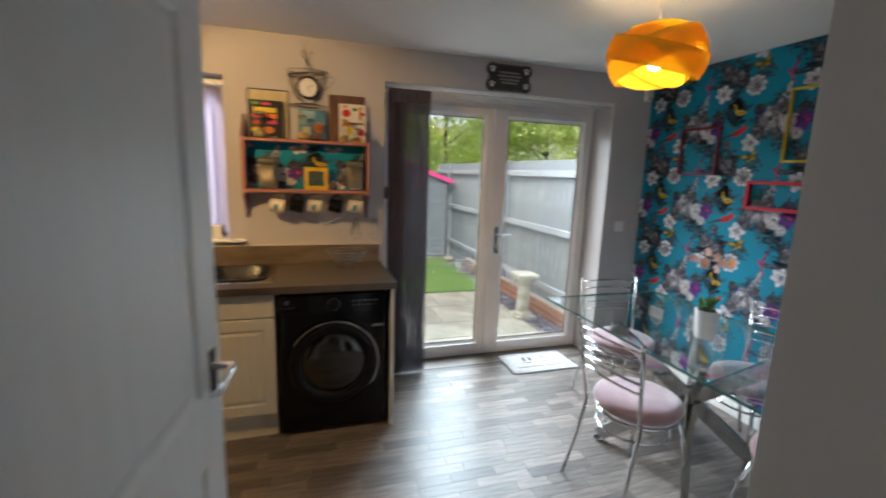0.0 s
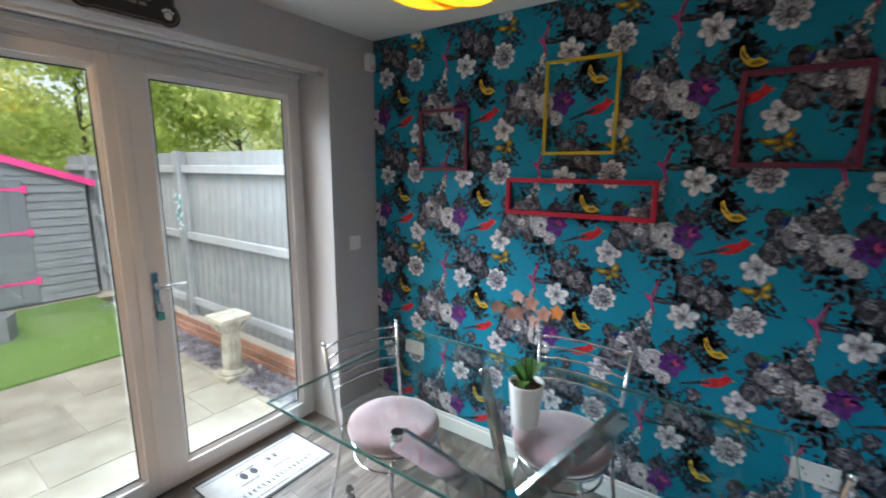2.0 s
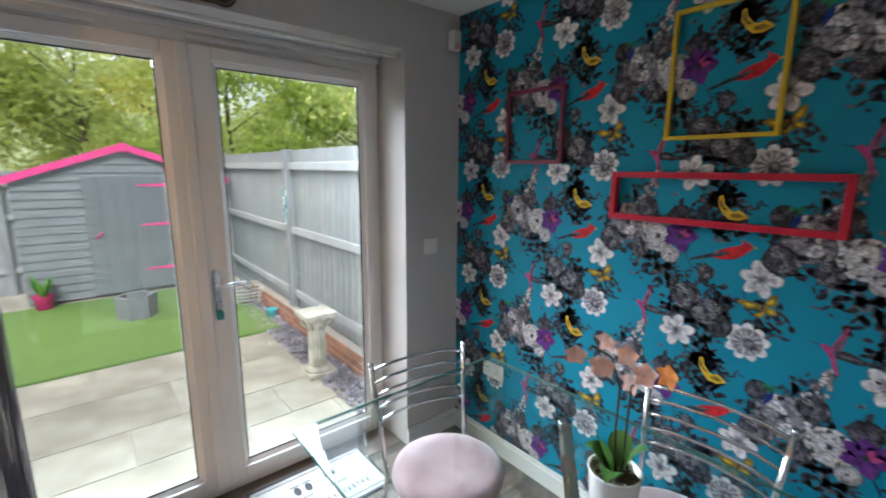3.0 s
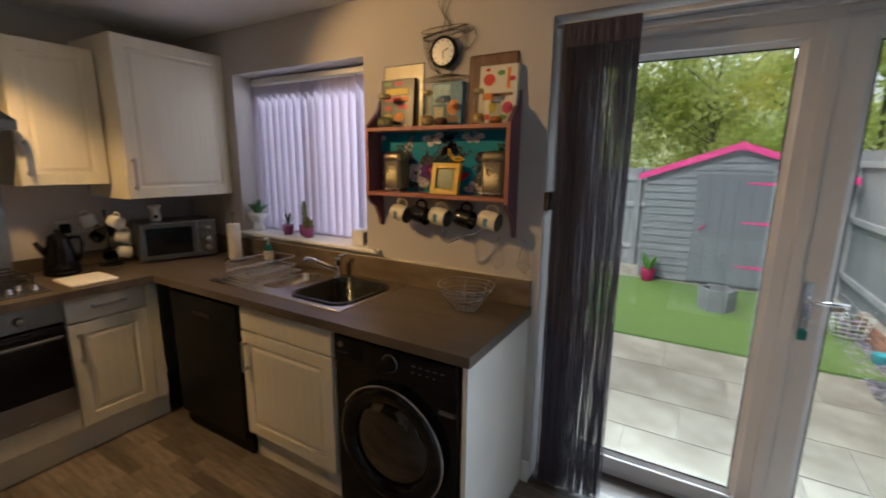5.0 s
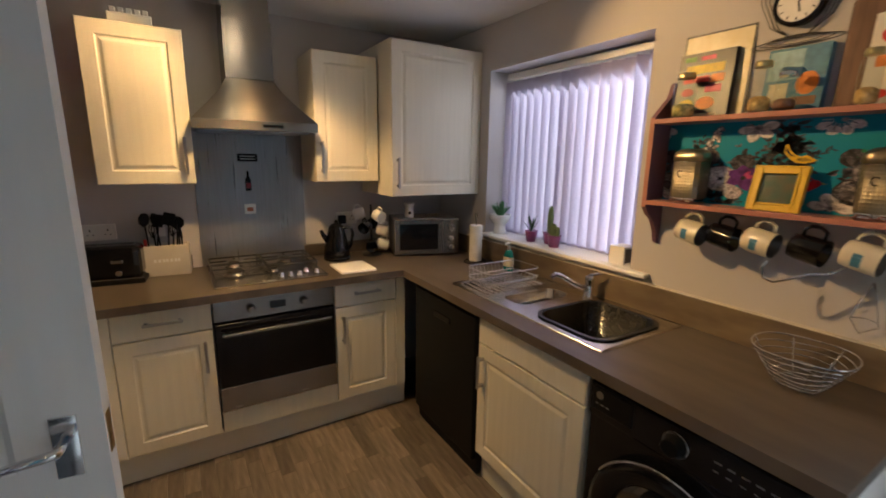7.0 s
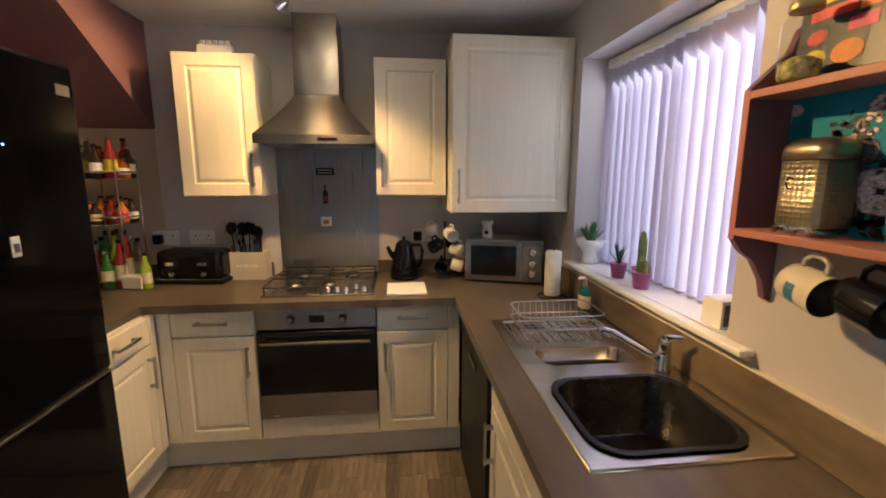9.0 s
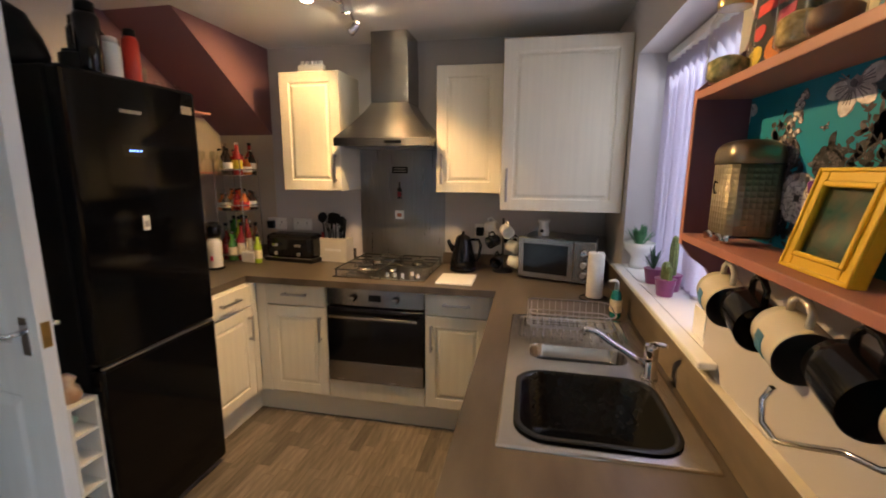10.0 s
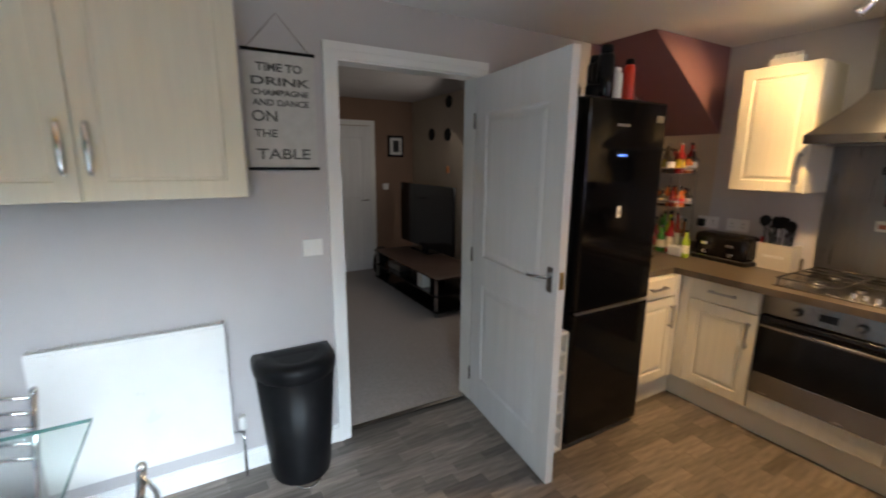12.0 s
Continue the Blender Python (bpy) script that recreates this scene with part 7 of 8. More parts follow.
canister(-0.078, "bronze dimpled metal canister with chrome base on the shelf")
canister(0.465, "bronze dimpled metal canister with chrome base on the shelf")
yf = thing("photo_frame", pose(0.212, 3.196, 1.4035, -14, 0, 0), "bright yellow standing photo frame on the shelf", "photo frame")
M_YEL = mat("bright_yellow_paint", (0.72, 0.45, 0.015), 0.4, vary=0.06)
for a in ((-0.075, 0, -0.052, 0.150), (0.052, 0, 0.075, 0.150), (-0.052, 0, 0.052, 0.024), (-0.052, 0.126, 0.052, 0.150)):
    part("bar", sl(a[0], 0, a[1], a[2], 0.020, a[3], r=0.003), M_YEL, yf, "yellow frame bar")
for a in ((-0.057, 0.019, -0.049, 0.131), (0.049, 0.019, 0.057, 0.131), (-0.049, 0.019, 0.049, 0.027), (-0.049, 0.123, 0.049, 0.131)):
    part("moulding", sl(a[0], -0.004, a[1], a[2], 0.004, a[3], r=0.002), M_YEL, yf, "raised yellow inner moulding")
for a in ((-0.075, 0.0, -0.069, 0.150), (0.069, 0.0, 0.075, 0.150), (-0.069, 0.0, 0.069, 0.006), (-0.069, 0.144, 0.069, 0.150)):
    part("moulding", sl(a[0], -0.003, a[1], a[2], 0.003, a[3], r=0.002), M_YEL, yf)
part("photo", bx(-0.052, 0.008, 0.024, 0.052, 0.014, 0.126), mat("muted_photo", (0.02, 0.13, 0.12), 0.3, colour2=(0.16, 0.11, 0.08), vary=0.2, scale=30), yf, "muted green and brown photo")
part("pane", bx(-0.052, 0.005, 0.024, 0.052, 0.006, 0.126), M_JAR, yf)
part("prop", bx(-0.02, 0.02, 0.0, 0.02, 0.045, 0.09), M_BLACKM, yf)

M_MUG = mat("cream_mug_glaze", (0.66, 0.60, 0.48), 0.2, vary=0.04)


def mug(x, z, cream, label):
    c = thing("mug", pose(x, 3.195, z) @ pose(0, 0, 0, 0, 100, -5), label, "mug", "mugs hanging under the shelf")
    mm = M_MUG if cream else M_BLACKG
    part("body", lt([(0.030, -0.045), (0.038, -0.042), (0.041, -0.02), (0.042, 0.045)], 32, cap=False), mm, c)
    part("bottom", lt([(0.030, -0.0455), (0.030, -0.043)], 24), mm, c)
    part("inside", lt([(0.041, 0.045), (0.0395, 0.044), (0.038, -0.03), (0.002, -0.038)], 32, cap=False), M_BLACKG if not cream else mat("dark_mug_glaze", (0.06, 0.05, 0.045), 0.3), c, "dark glazed inside")
    part("handle", tb([(-0.040, 0, 0.030), (-0.062, 0, 0.030), (-0.072, 0, 0.012), (-0.070, 0, -0.012), (-0.056, 0, -0.026), (-0.038, 0, -0.026)], 0.0055, 8), mm, c)
    if cream:
        bm = B()
        for a, s in ((100, 0.010), (118, 0.007), (82, 0.007)):
            m = pose(0, 0, 0, 0, 0, a + 180)
            box(bm, 0.0412, -s, -0.012, 0.0425, s, 0.010, 0, m)
        part("drawing", bm, PR["blue"], c, "small coloured drawing")
    part("hook", tb([(-0.066, 0, 0.0), (-0.085, 0, 0.0), (-0.098, 0.0, 0.004)], 0.002, 6), M_CHROME, c)


for i, x in enumerate((-0.030, 0.085, 0.200, 0.330, 0.458)):
    mug(x, 1.300, i % 2 == 0, "cream mug with a small drawing hanging from a hook" if i % 2 == 0 else "glossy black mug hanging from a hook")

# clock with wire coffee cup
u = thing("wall_clock", pose(0.172, YP, 2.045), "round white clock in a black wire coffee-cup wall ornament", "clock")
part("case", lt([(0.062, 0.0), (0.070, 0.008), (0.070, 0.030), (0.062, 0.036), (0.058, 0.030)], 40, m=pose(0, -0.002, 0, 90)), M_BLACKG, u, "black clock rim")
part("dial", lt([(0.057, 0.0302), (0.0565, 0.0312)], 40, m=pose(0, -0.002, 0, 90)), M_WHITE, u, "white dial")
bm = B()
for k in range(12):
    a = k * math.pi / 6
    box(bm, -0.0015, -0.0345, 0.044, 0.0015, -0.0328, 0.053, 0, pose(0, 0, 0, 0, math.degrees(a), 0))
part("hour_mark", bm, M_BLACKM, u)
part("hand", tb([(0.0, -0.0352, 0.0), (0.030, -0.0352, 0.014)], 0.0018, 5), M_BLACKM, u, "black minute hand")
part("hand", tb([(0.0, -0.0352, 0.0), (0.006, -0.0352, -0.030)], 0.0018, 5), M_BLACKM, u, "black hour hand")
M_WIRE = mat("black_wire", (0.02, 0.018, 0.016), 0.45)
for k in range(4):
    z, a, b = 0.100 - k * 0.010, 0.125 - k * 0.006, 0.018
    part("wire", tb([(a * math.cos(t), -0.020 + 0.017 * math.sin(t), z + b * math.sin(t + k)) for t in np.linspace(0, 2 * math.pi, 29)[:-1]], 0.0016, 5, True), M_WIRE, u)
for k in range(3):
    part("wire", tb([(-0.120 + k * 0.012, -0.010, 0.095), (-0.112 + k * 0.012, -0.014, 0.02), (-0.075 + k * 0.01, -0.014, -0.060), (-0.02, -0.012, -0.095), (0.03, -0.012, -0.095), (0.085 - k * 0.01, -0.014, -0.05), (0.112 - k * 0.012, -0.012, 0.03), (0.118 - k * 0.012, -0.010, 0.095)], 0.0016, 5), M_WIRE, u)
part("wire", tb([(0.110, -0.010, 0.07), (0.150, -0.012, 0.085), (0.160, -0.012, 0.05), (0.130, -0.012, 0.01), (0.095, -0.012, 0.0)], 0.0018, 5), M_WIRE, u)
for k in range(3):
    part("wire", tb([(0.125 * (0.6 + 0.2 * k) * math.cos(t), -0.014, -0.105 - k * 0.004 + 0.012 * math.sin(t)) for t in np.linspace(0, 2 * math.pi, 25)[:-1]], 0.0016, 5, True), M_WIRE, u)
for k in range(3):
    part("steam_wire", tb([(-0.02 + 0.02 * k + 0.018 * math.sin(t * 5 + k), -0.010, 0.10 + 0.125 * t) for t in np.linspace(0, 1, 12)], 0.0018, 5), M_WIRE, u)

# wire hooks on the wall below the shelf
for x, s in ((0.475, 1), (0.598, -1)):
    u = thing("wire_ornament", pose(x, YP - 0.004, 1.06), "thin chrome wire ornament hanging on the wall", "ornament", "wire ornaments")
    part("wire", tb([(0.0, -0.01, 0.16), (-0.022 * s, -0.014, 0.10), (-0.035 * s, -0.014, 0.04), (-0.01 * s, -0.014, 0.0), (0.03 * s, -0.014, 0.03), (0.018 * s, -0.014, 0.09), (0.0, -0.012, 0.16)], 0.0022, 6), M_CHROME, u)
    part("wire", tb([(-0.03 * s, -0.016, 0.045), (0.0, -0.03, 0.055), (0.028 * s, -0.016, 0.045)], 0.002, 6), M_CHROME, u)
# steel S hook
u = thing("bottle_hook", pose(0.33, 3.20, 1.215), "bent chrome wire hook hanging below the mugs", "hook")
part("wire", tb([(-0.085, -0.045, 0.035), (-0.095, -0.05, 0.01), (-0.088, -0.05, -0.020), (-0.06, -0.045, -0.030), (-0.02, -0.035, -0.010), (0.02, -0.02, 0.012), (0.06, -0.01, 0.020), (0.09, 0.03, 0.045), (0.09, 0.084, 0.05)], 0.0042, 8), M_CHROME, u)

# fruit basket
u = thing("wire_fruit_basket", pose(0.395, 3.100, WT) @ Matrix.Diagonal((0.92, 0.92, 0.98, 1)), "empty chrome wire fruit basket on the worktop", "basket")
for k in range(7):
    f = k / 6
    r, z = 0.062 + 0.075 * f ** 0.8, 0.006 + 0.108 * f
    part("ring", tb([(r * math.cos(a), r * math.sin(a), z + 0.003 * math.sin(a * 3 + k)) for a in np.linspace(0, 2 * math.pi, 33)[:-1]], 0.0022 if k < 6 else 0.003, 6, True), M_CHROME, u)
for k in range(6):
    a = k * math.pi / 3
    part("rib", tb([((0.062 + 0.075 * f ** 0.8) * math.cos(a), (0.062 + 0.075 * f ** 0.8) * math.sin(a), 0.006 + 0.108 * f) for f in np.linspace(0, 1, 6)], 0.0022, 6), M_CHROME, u)

# window board things
M_PURP = mat("purple_glazed_pot", (0.32, 0.07, 0.20), 0.3)
u = thing("potted_plant", pose(-1.345, 3.345, WZ0 + 0.002), "green succulent in a white footed bowl on the window board", "potted plant", "window board plants")
part("pot", lt([(0.042, 0.0), (0.040, 0.02), (0.034, 0.05), (0.045, 0.07), (0.068, 0.095), (0.072, 0.125), (0.064, 0.125), (0.05, 0.11)], 28), M_WHITE, u, "white footed bowl")
rg = random.Random(31)
bm = B()
for i in range(46):
    a, r = rg.uniform(0, 6.28), rg.uniform(0.015, 0.085)
    blade(bm, (0.015 * math.cos(a), 0.015 * math.sin(a), 0.11), (r * math.cos(a), r * math.sin(a), 0.225 - r * 0.6 + rg.uniform(-0.01, 0.01)), 0.014, 0.008, 3)
part("leaves", bm, mat("succulent_green", (0.06, 0.20, 0.08), 0.5, vary=0.2), u)
u = thing("potted_plant", pose(-1.035, 3.335, WZ0 + 0.002), "spiky dark plant in a small purple pot", "potted plant", "window board plants")
part("pot", lt([(0.026, 0), (0.036, 0.06), (0.038, 0.064), (0.032, 0.062)], 24), M_PURP, u)
bm = B()
for i in range(16):
    a, r = rg.uniform(0, 6.28), rg.uniform(0.01, 0.055)
    blade(bm, (0, 0, 0.055), (r * math.cos(a), r * math.sin(a), rg.uniform(0.10, 0.165)), 0.013, 0.004, 3)
part("leaves", bm, mat("dark_aloe", (0.05, 0.11, 0.06), 0.5, vary=0.2), u)


def cactus(m, label, stems):
    u = thing("cactus", m, label, "cactus", "window board plants")
    part("pot", lt([(0.028, 0), (0.037, 0.062), (0.040, 0.066), (0.034, 0.064)], 24), M_PURP, u)
    mg = mat("cactus_green", (0.17, 0.22, 0.08), 0.7, vary=0.2, scale=80, bump=1.0, bscale=200)
    for x, y, h, r in stems:
        bm = B()
        n = 20
        prev = None
        for z, q in ((0.055, 0.8), (0.055 + h * 0.3, 1.0), (0.055 + h * 0.75, 0.95), (0.055 + h * 0.95, 0.6), (0.055 + h, 0.1)):
            ring = [bm.verts.new((x + r * q * (1.0 if j % 2 else 0.82) * math.cos(2 * math.pi * j / n), y + r * q * (1.0 if j % 2 else 0.82) * math.sin(2 * math.pi * j / n), z)) for j in range(n)]
            if prev:
                for j in range(n):
                    bm.faces.new((prev[j], prev[(j + 1) % n], ring[(j + 1) % n], ring[j]))
            prev = ring
        for i in range(70):
            a, z = rg.uniform(0, 6.28), 0.06 + h * rg.random()
            p = Vector((x + r * math.cos(a), y + r * math.sin(a), z))
            e = p + Vector((math.cos(a), math.sin(a), 0.3)) * 0.006
            t = Vector((-math.sin(a), math.cos(a), 0)) * 0.0006
            bm.faces.new([bm.verts.new(v) for v in (p - t, p + t, e)])
        part("stem", bm, mg, u, "ribbed spiny cactus stem")


cactus(pose(-0.925, 3.375, WZ0 + 0.002), "tall thin cactus in a purple pot", [(0.0, 0.0, 0.165, 0.017)])
cactus(pose(-0.845, 3.33, WZ0 + 0.002), "short branching cactus in a purple pot", [(-0.008, 0.0, 0.075, 0.018), (0.018, 0.006, 0.060, 0.012), (-0.024, 0.004, 0.045, 0.010)])
u = thing("white_box", pose(-0.415, 3.345, WZ0 + 0.002), "small white box with a dark side on the window board", "box")
part("box", sl(-0.042, -0.045, 0, 0.040, 0.045, 0.085, r=0.002), M_WHITE, u)
part("panel", bx(0.0395, -0.036, 0.010, 0.0425, 0.036, 0.075), mat("dark_grey_card", (0.08, 0.07, 0.065), 0.6), u)
u = thing("stone_block", pose(-0.30, 3.345, WZ0 + 0.002), "small brown stone ornament on the window board", "ornament")
part("block", sl(-0.02, -0.02, 0, 0.02, 0.02, 0.10, r=0.010), mat("brown_stone", (0.22, 0.16, 0.11), 0.8, vary=0.2), u)

# things on the worktop
u = thing("microwave", pose(-1.70, 2.754, WT, 0, 0, 72.3), "silver microwave oven with dark glass door", "microwave")
part("body", sl(0, 0.012, 0.008, 0.445, 0.30, 0.252, r=0.008), M_NICKEL, u)
d = part("door", sl(0.004, 0.0, 0.014, 0.325, 0.014, 0.248, r=0.004), M_STEEL, u, "steel-framed door")
part("door_glass", bx(0.035, -0.0015, 0.045, 0.295, 0.001, 0.218), M_BLACKG, d, "black door glass")
part("control_panel", sl(0.328, 0.0, 0.014, 0.441, 0.014, 0.248, r=0.004), M_STEEL, u)
for z in (0.185, 0.120, 0.062):
    part("knob", lt([(0.026, 0), (0.026, 0.006), (0.020, 0.010), (0.018, 0.024), (0.015, 0.026)], 20, m=pose(0.385, 0.0, z, 90)), M_CHROME, u, "round chrome knob")
u = thing("oil_burner", pose(-1.775, 2.90, WT + 0.252), "small white oil burner on top of the microwave", "ornament")
part("body", lt([(0.030, 0), (0.034, 0.01), (0.028, 0.05), (0.026, 0.07), (0.036, 0.085), (0.038, 0.10), (0.030, 0.092)], 24), M_WHITE, u)
part("opening", lt([(0.012, 0), (0.012, 0.002)], 16, m=pose(0, -0.0, 0.03, 0, 90, -20) @ pose(0, 0, 0.030)), M_BLACKM, u)
u = thing("paper_towel_holder", pose(-1.337, 3.150, WT), "kitchen roll on a dark wire stand", "kitchen roll")
part("base", tb([(0.07 * math.cos(a), 0.07 * math.sin(a), 0.004) for a in np.linspace(0, 2 * math.pi, 25)[:-1]], 0.004, 6, True), M_CHAR, u)
part("rod", tb([(0, 0, 0.0), (0, 0, 0.27), (-0.012, 0, 0.285), (-0.012, 0, 0.305), (0, 0, 0.315), (0.012, 0, 0.305), (0.010, 0, 0.285)], 0.0032, 6), M_CHAR, u)
part("roll", lt([(0.020, 0.012), (0.038, 0.012), (0.040, 0.016), (0.040, 0.236), (0.038, 0.240), (0.020, 0.240)], 28), mat("printed_paper_towel", (0.72, 0.69, 0.64), 0.9, vary=0.06, scale=30, bump=0.5), u, "white patterned kitchen roll")
u = thing("soap_dispenser", pose(-1.075, 3.205, WT), "clear turquoise hand soap bottle with a white pump", "soap bottle")
bm = B()
lathe(bm, [(0.034, 0.0), (0.038, 0.006), (0.037, 0.085), (0.028, 0.115), (0.014, 0.125)], 24, sy=0.65)
part("bottle", bm, mat("turquoise_soap", (0.03, 0.30, 0.28), 0.12, alpha_t=0.3), u)
part("label", lt([(0.0385, 0.028), (0.0380, 0.085)], 24, cap=False, sy=0.66), PR["cream"], u)
part("pump", tb([(0, 0, 0.120), (0, 0, 0.160), (0.004, -0.010, 0.166), (0.006, -0.038, 0.162)], [0.012, 0.007, 0.008, 0.006], 10), M_PLASTIC, u)
u = thing("dish_rack", pose(-0.86, 2.99, WT), "thin wire dish drainer on the sink", "dish rack")
for z, k in ((0.045, 0.0), (0.095, 0.0)):
    part("wire", tb([(x, y, z) for x, y, _ in rrect(-0.105, -0.165, 0.105, 0.165, 0.04, 0)], 0.003, 6, True), M_NICKEL, u)
for i in range(13):
    y = -0.15 + i * 0.025
    part("wire", tb([(-0.105, y, 0.095), (-0.085, y, 0.022), (0.085, y, 0.022), (0.105, y, 0.060)], 0.0018, 5), M_NICKEL, u)
for i in range(5):
    x = -0.06 + i * 0.03
    part("wire", tb([(x, -0.16, 0.045), (x, -0.15, 0.024), (x, 0.15, 0.024), (x, 0.16, 0.045)], 0.0018, 5), M_NICKEL, u)
u = thing("kettle", pose(-1.825, 2.404, WT), "glossy black conical kettle", "kettle")
part("base", lt([(0.080, 0.0), (0.085, 0.006), (0.082, 0.022)], 28), M_BLACKG, u)
part("body", lt([(0.080, 0.022), (0.083, 0.03), (0.076, 0.09), (0.060, 0.16), (0.050, 0.20), (0.046, 0.215), (0.030, 0.228), (0.010, 0.235), (0.012, 0.248), (0.004, 0.256)], 32), M_BLACKG, u)
part("handle", tb([(-0.01, 0.048, 0.20), (-0.01, 0.10, 0.20), (-0.01, 0.112, 0.16), (-0.01, 0.10, 0.09), (-0.01, 0.082, 0.06)], 0.010, 10), M_BLACKG, u)
part("spout", tb([(0.0, -0.060, 0.13), (0.0, -0.085, 0.165), (0.0, -0.098, 0.195)], [0.020, 0.014, 0.011], 12), M_BLACKG, u)
u = thing("mug_tree", pose(-1.86, 2.655, WT), "mug tree hung with black and white mugs", "mug tree")
part("post", tb([(0, 0, 0), (0, 0, 0.34)], 0.007, 8), M_CHAR, u)
part("base", lt([(0.065, 0), (0.065, 0.008), (0.02, 0.014)], 24), M_CHAR, u)
for k, (a, z, mm) in enumerate(((20, 0.27, M_WHITE), (-50, 0.20, M_BLACKG), (60, 0.17, M_WHITE), (-110, 0.28, M_WHITE), (-20, 0.08, M_BLACKG), (75, 0.07, M_WHITE), (150, 0.20, M_BLACKG))):
    m = pose(0, 0, z, 0, 0, a) @ pose(0.075, 0, 0, 0, 105, 0)
    bm = B()
    lathe(bm, [(0.028, -0.036), (0.036, -0.03), (0.039, 0.036), (0.036, 0.036), (0.032, -0.028)], 24, m=m)
    tube(bm, [m @ Vector(p) for p in ((-0.037, 0, 0.024), (-0.058, 0, 0.02), (-0.060, 0, -0.008), (-0.038, 0, -0.02))], 0.005, 8)
    part("mug", bm, mm, u, "white mug" if mm is M_WHITE else "black mug")
u = thing("white_cutting_board", pose(-1.55, 2.41, WT), "small white board lying beside the hob", "chopping board")
part("board", sl(-0.115, -0.105, 0.0, 0.115, 0.105, 0.014, r=0.005), M_PLASTIC, u)
u = thing("toaster", pose(-1.79, 1.185, WT, 0, 0, 84), "glossy black four-slice toaster", "toaster")
bm = B()
slab(bm, -0.185, 0.0, 0.022, 0.185, 0.165, 0.192, r=0.030)
part("body", bm, M_BLACKG, u)
part("base", sl(-0.195, -0.008, 0.0, 0.195, 0.172, 0.026, r=0.006), M_BLACKM, u)
for y in (0.055, 0.11):
    part("slot", bx(-0.15, y - 0.012, 0.1905, 0.15, y + 0.012, 0.1935), M_CHAR, u)
for x in (-0.09, 0.09):
    part("lever", sl(x - 0.026, -0.022, 0.110, x + 0.026, 0.002, 0.132, r=0.005), M_CHROME, u, "chrome push lever")
    part("dial", lt([(0.016, 0), (0.014, 0.014)], 18, m=pose(x, 0.0, 0.060, 90)), M_CHROME, u, "chrome browning dial")
part("trim", sl(-0.186, -0.003, 0.026, 0.186, 0.002, 0.032, r=0.001), M_CHROME, u)
u = thing("utensil_box", pose(-1.87, 1.480, WT, 0, 0, 85), "white utensil box full of black cooking utensils", "utensil holder")
bm = B()
for a in ((-0.105, 0, 0, 0.105, 0.008, 0.165), (-0.105, 0.092, 0, 0.105, 0.1, 0.165), (-0.105, 0.008, 0, -0.097, 0.092, 0.165), (0.097, 0.008, 0, 0.105, 0.092, 0.165), (-0.097, 0.008, 0.0, 0.097, 0.092, 0.01)):
    box(bm, *a)
part("box", bm, mat("cream_metal_box", (0.60, 0.55, 0.47), 0.5), u)
bm = B()
for x in (-0.055, -0.035, -0.015, 0.0, 0.02, 0.04, 0.055):
    box(bm, x - 0.006, -0.001, 0.075, x + 0.006, 0.0005, 0.092)
part("lettering", bm, M_PLASTIC, u, "pale raised lettering")
rg = random.Random(41)
for i in range(9):
    x, y = -0.075 + i * 0.019, rg.uniform(0.03, 0.07)
    lx, ly, lz = rg.uniform(-0.03, 0.05), rg.uniform(-0.03, 0.02), rg.uniform(0.22, 0.31)
    bm = B()
    tube(bm, [(x, y, 0.02), (x + lx, y + ly, lz)], 0.0045, 6)
    m = pose(x + lx, y + ly, lz, rg.uniform(-15, 15), rg.uniform(-15, 15), rg.uniform(0, 90))
    if i % 3 == 0:
        lathe(bm, [(0.006, -0.035), (0.030, -0.015), (0.034, 0.015), (0.020, 0.035), (0.004, 0.04)], 16, m=m, sy=0.3)
    elif i % 3 == 1:
        b2 = B()
        slab(b2, -0.028, -0.003, -0.03, 0.028, 0.003, 0.04, r=0.003)
        join(bm, b2, m)
    else:
        for q in (-0.014, -0.005, 0.005, 0.014):
            tube(bm, [m @ Vector((q * 0.4, 0, -0.03)), m @ Vector((q * 1.4, 0, 0.01)), m @ Vector((q, 0, 0.04))], 0.0025, 5)
    part("utensil", bm, M_BLACKM, u, "black cooking utensil")
part("utensil", tb([(-0.09, 0.04, 0.02), (-0.095, 0.03, 0.20)], 0.008, 8), mat("red_handle", (0.45, 0.02, 0.02), 0.4), u, "red-handled utensil")

WESTW = lambda y, z: pose(XO, y, z, 0, 0, 90)
for y in (0.985, 1.19, 2.53):
    s = double_socket(WESTW(y, 1.145), "white double wall socket above the worktop")
    if y < 1.0 or y > 2:
        part("plug", sl(-0.062, -0.045, -0.034, -0.012, -0.008, 0.022, r=0.006), M_BLACKM, s, "black plug")
rocker(WESTW(1.44, 1.145), "white cooker switch with a red rocker", 0.09)

# words on the wall cabinet
u = thing("word_sign", pose(-1.74, 1.45, 2.1305, 0, 0, 90), "small white word sign on top of a wall cabinet", "sign")
part("block", sl(-0.085, -0.02, 0.0, 0.085, 0.02, 0.045, r=0.003), M_WHITE, u)
for i in range(5):
    part("letter", sl(-0.075 + i * 0.031, -0.005, 0.045, -0.051 + i * 0.031, 0.005, 0.07, r=0.003), M_WHITE, u)

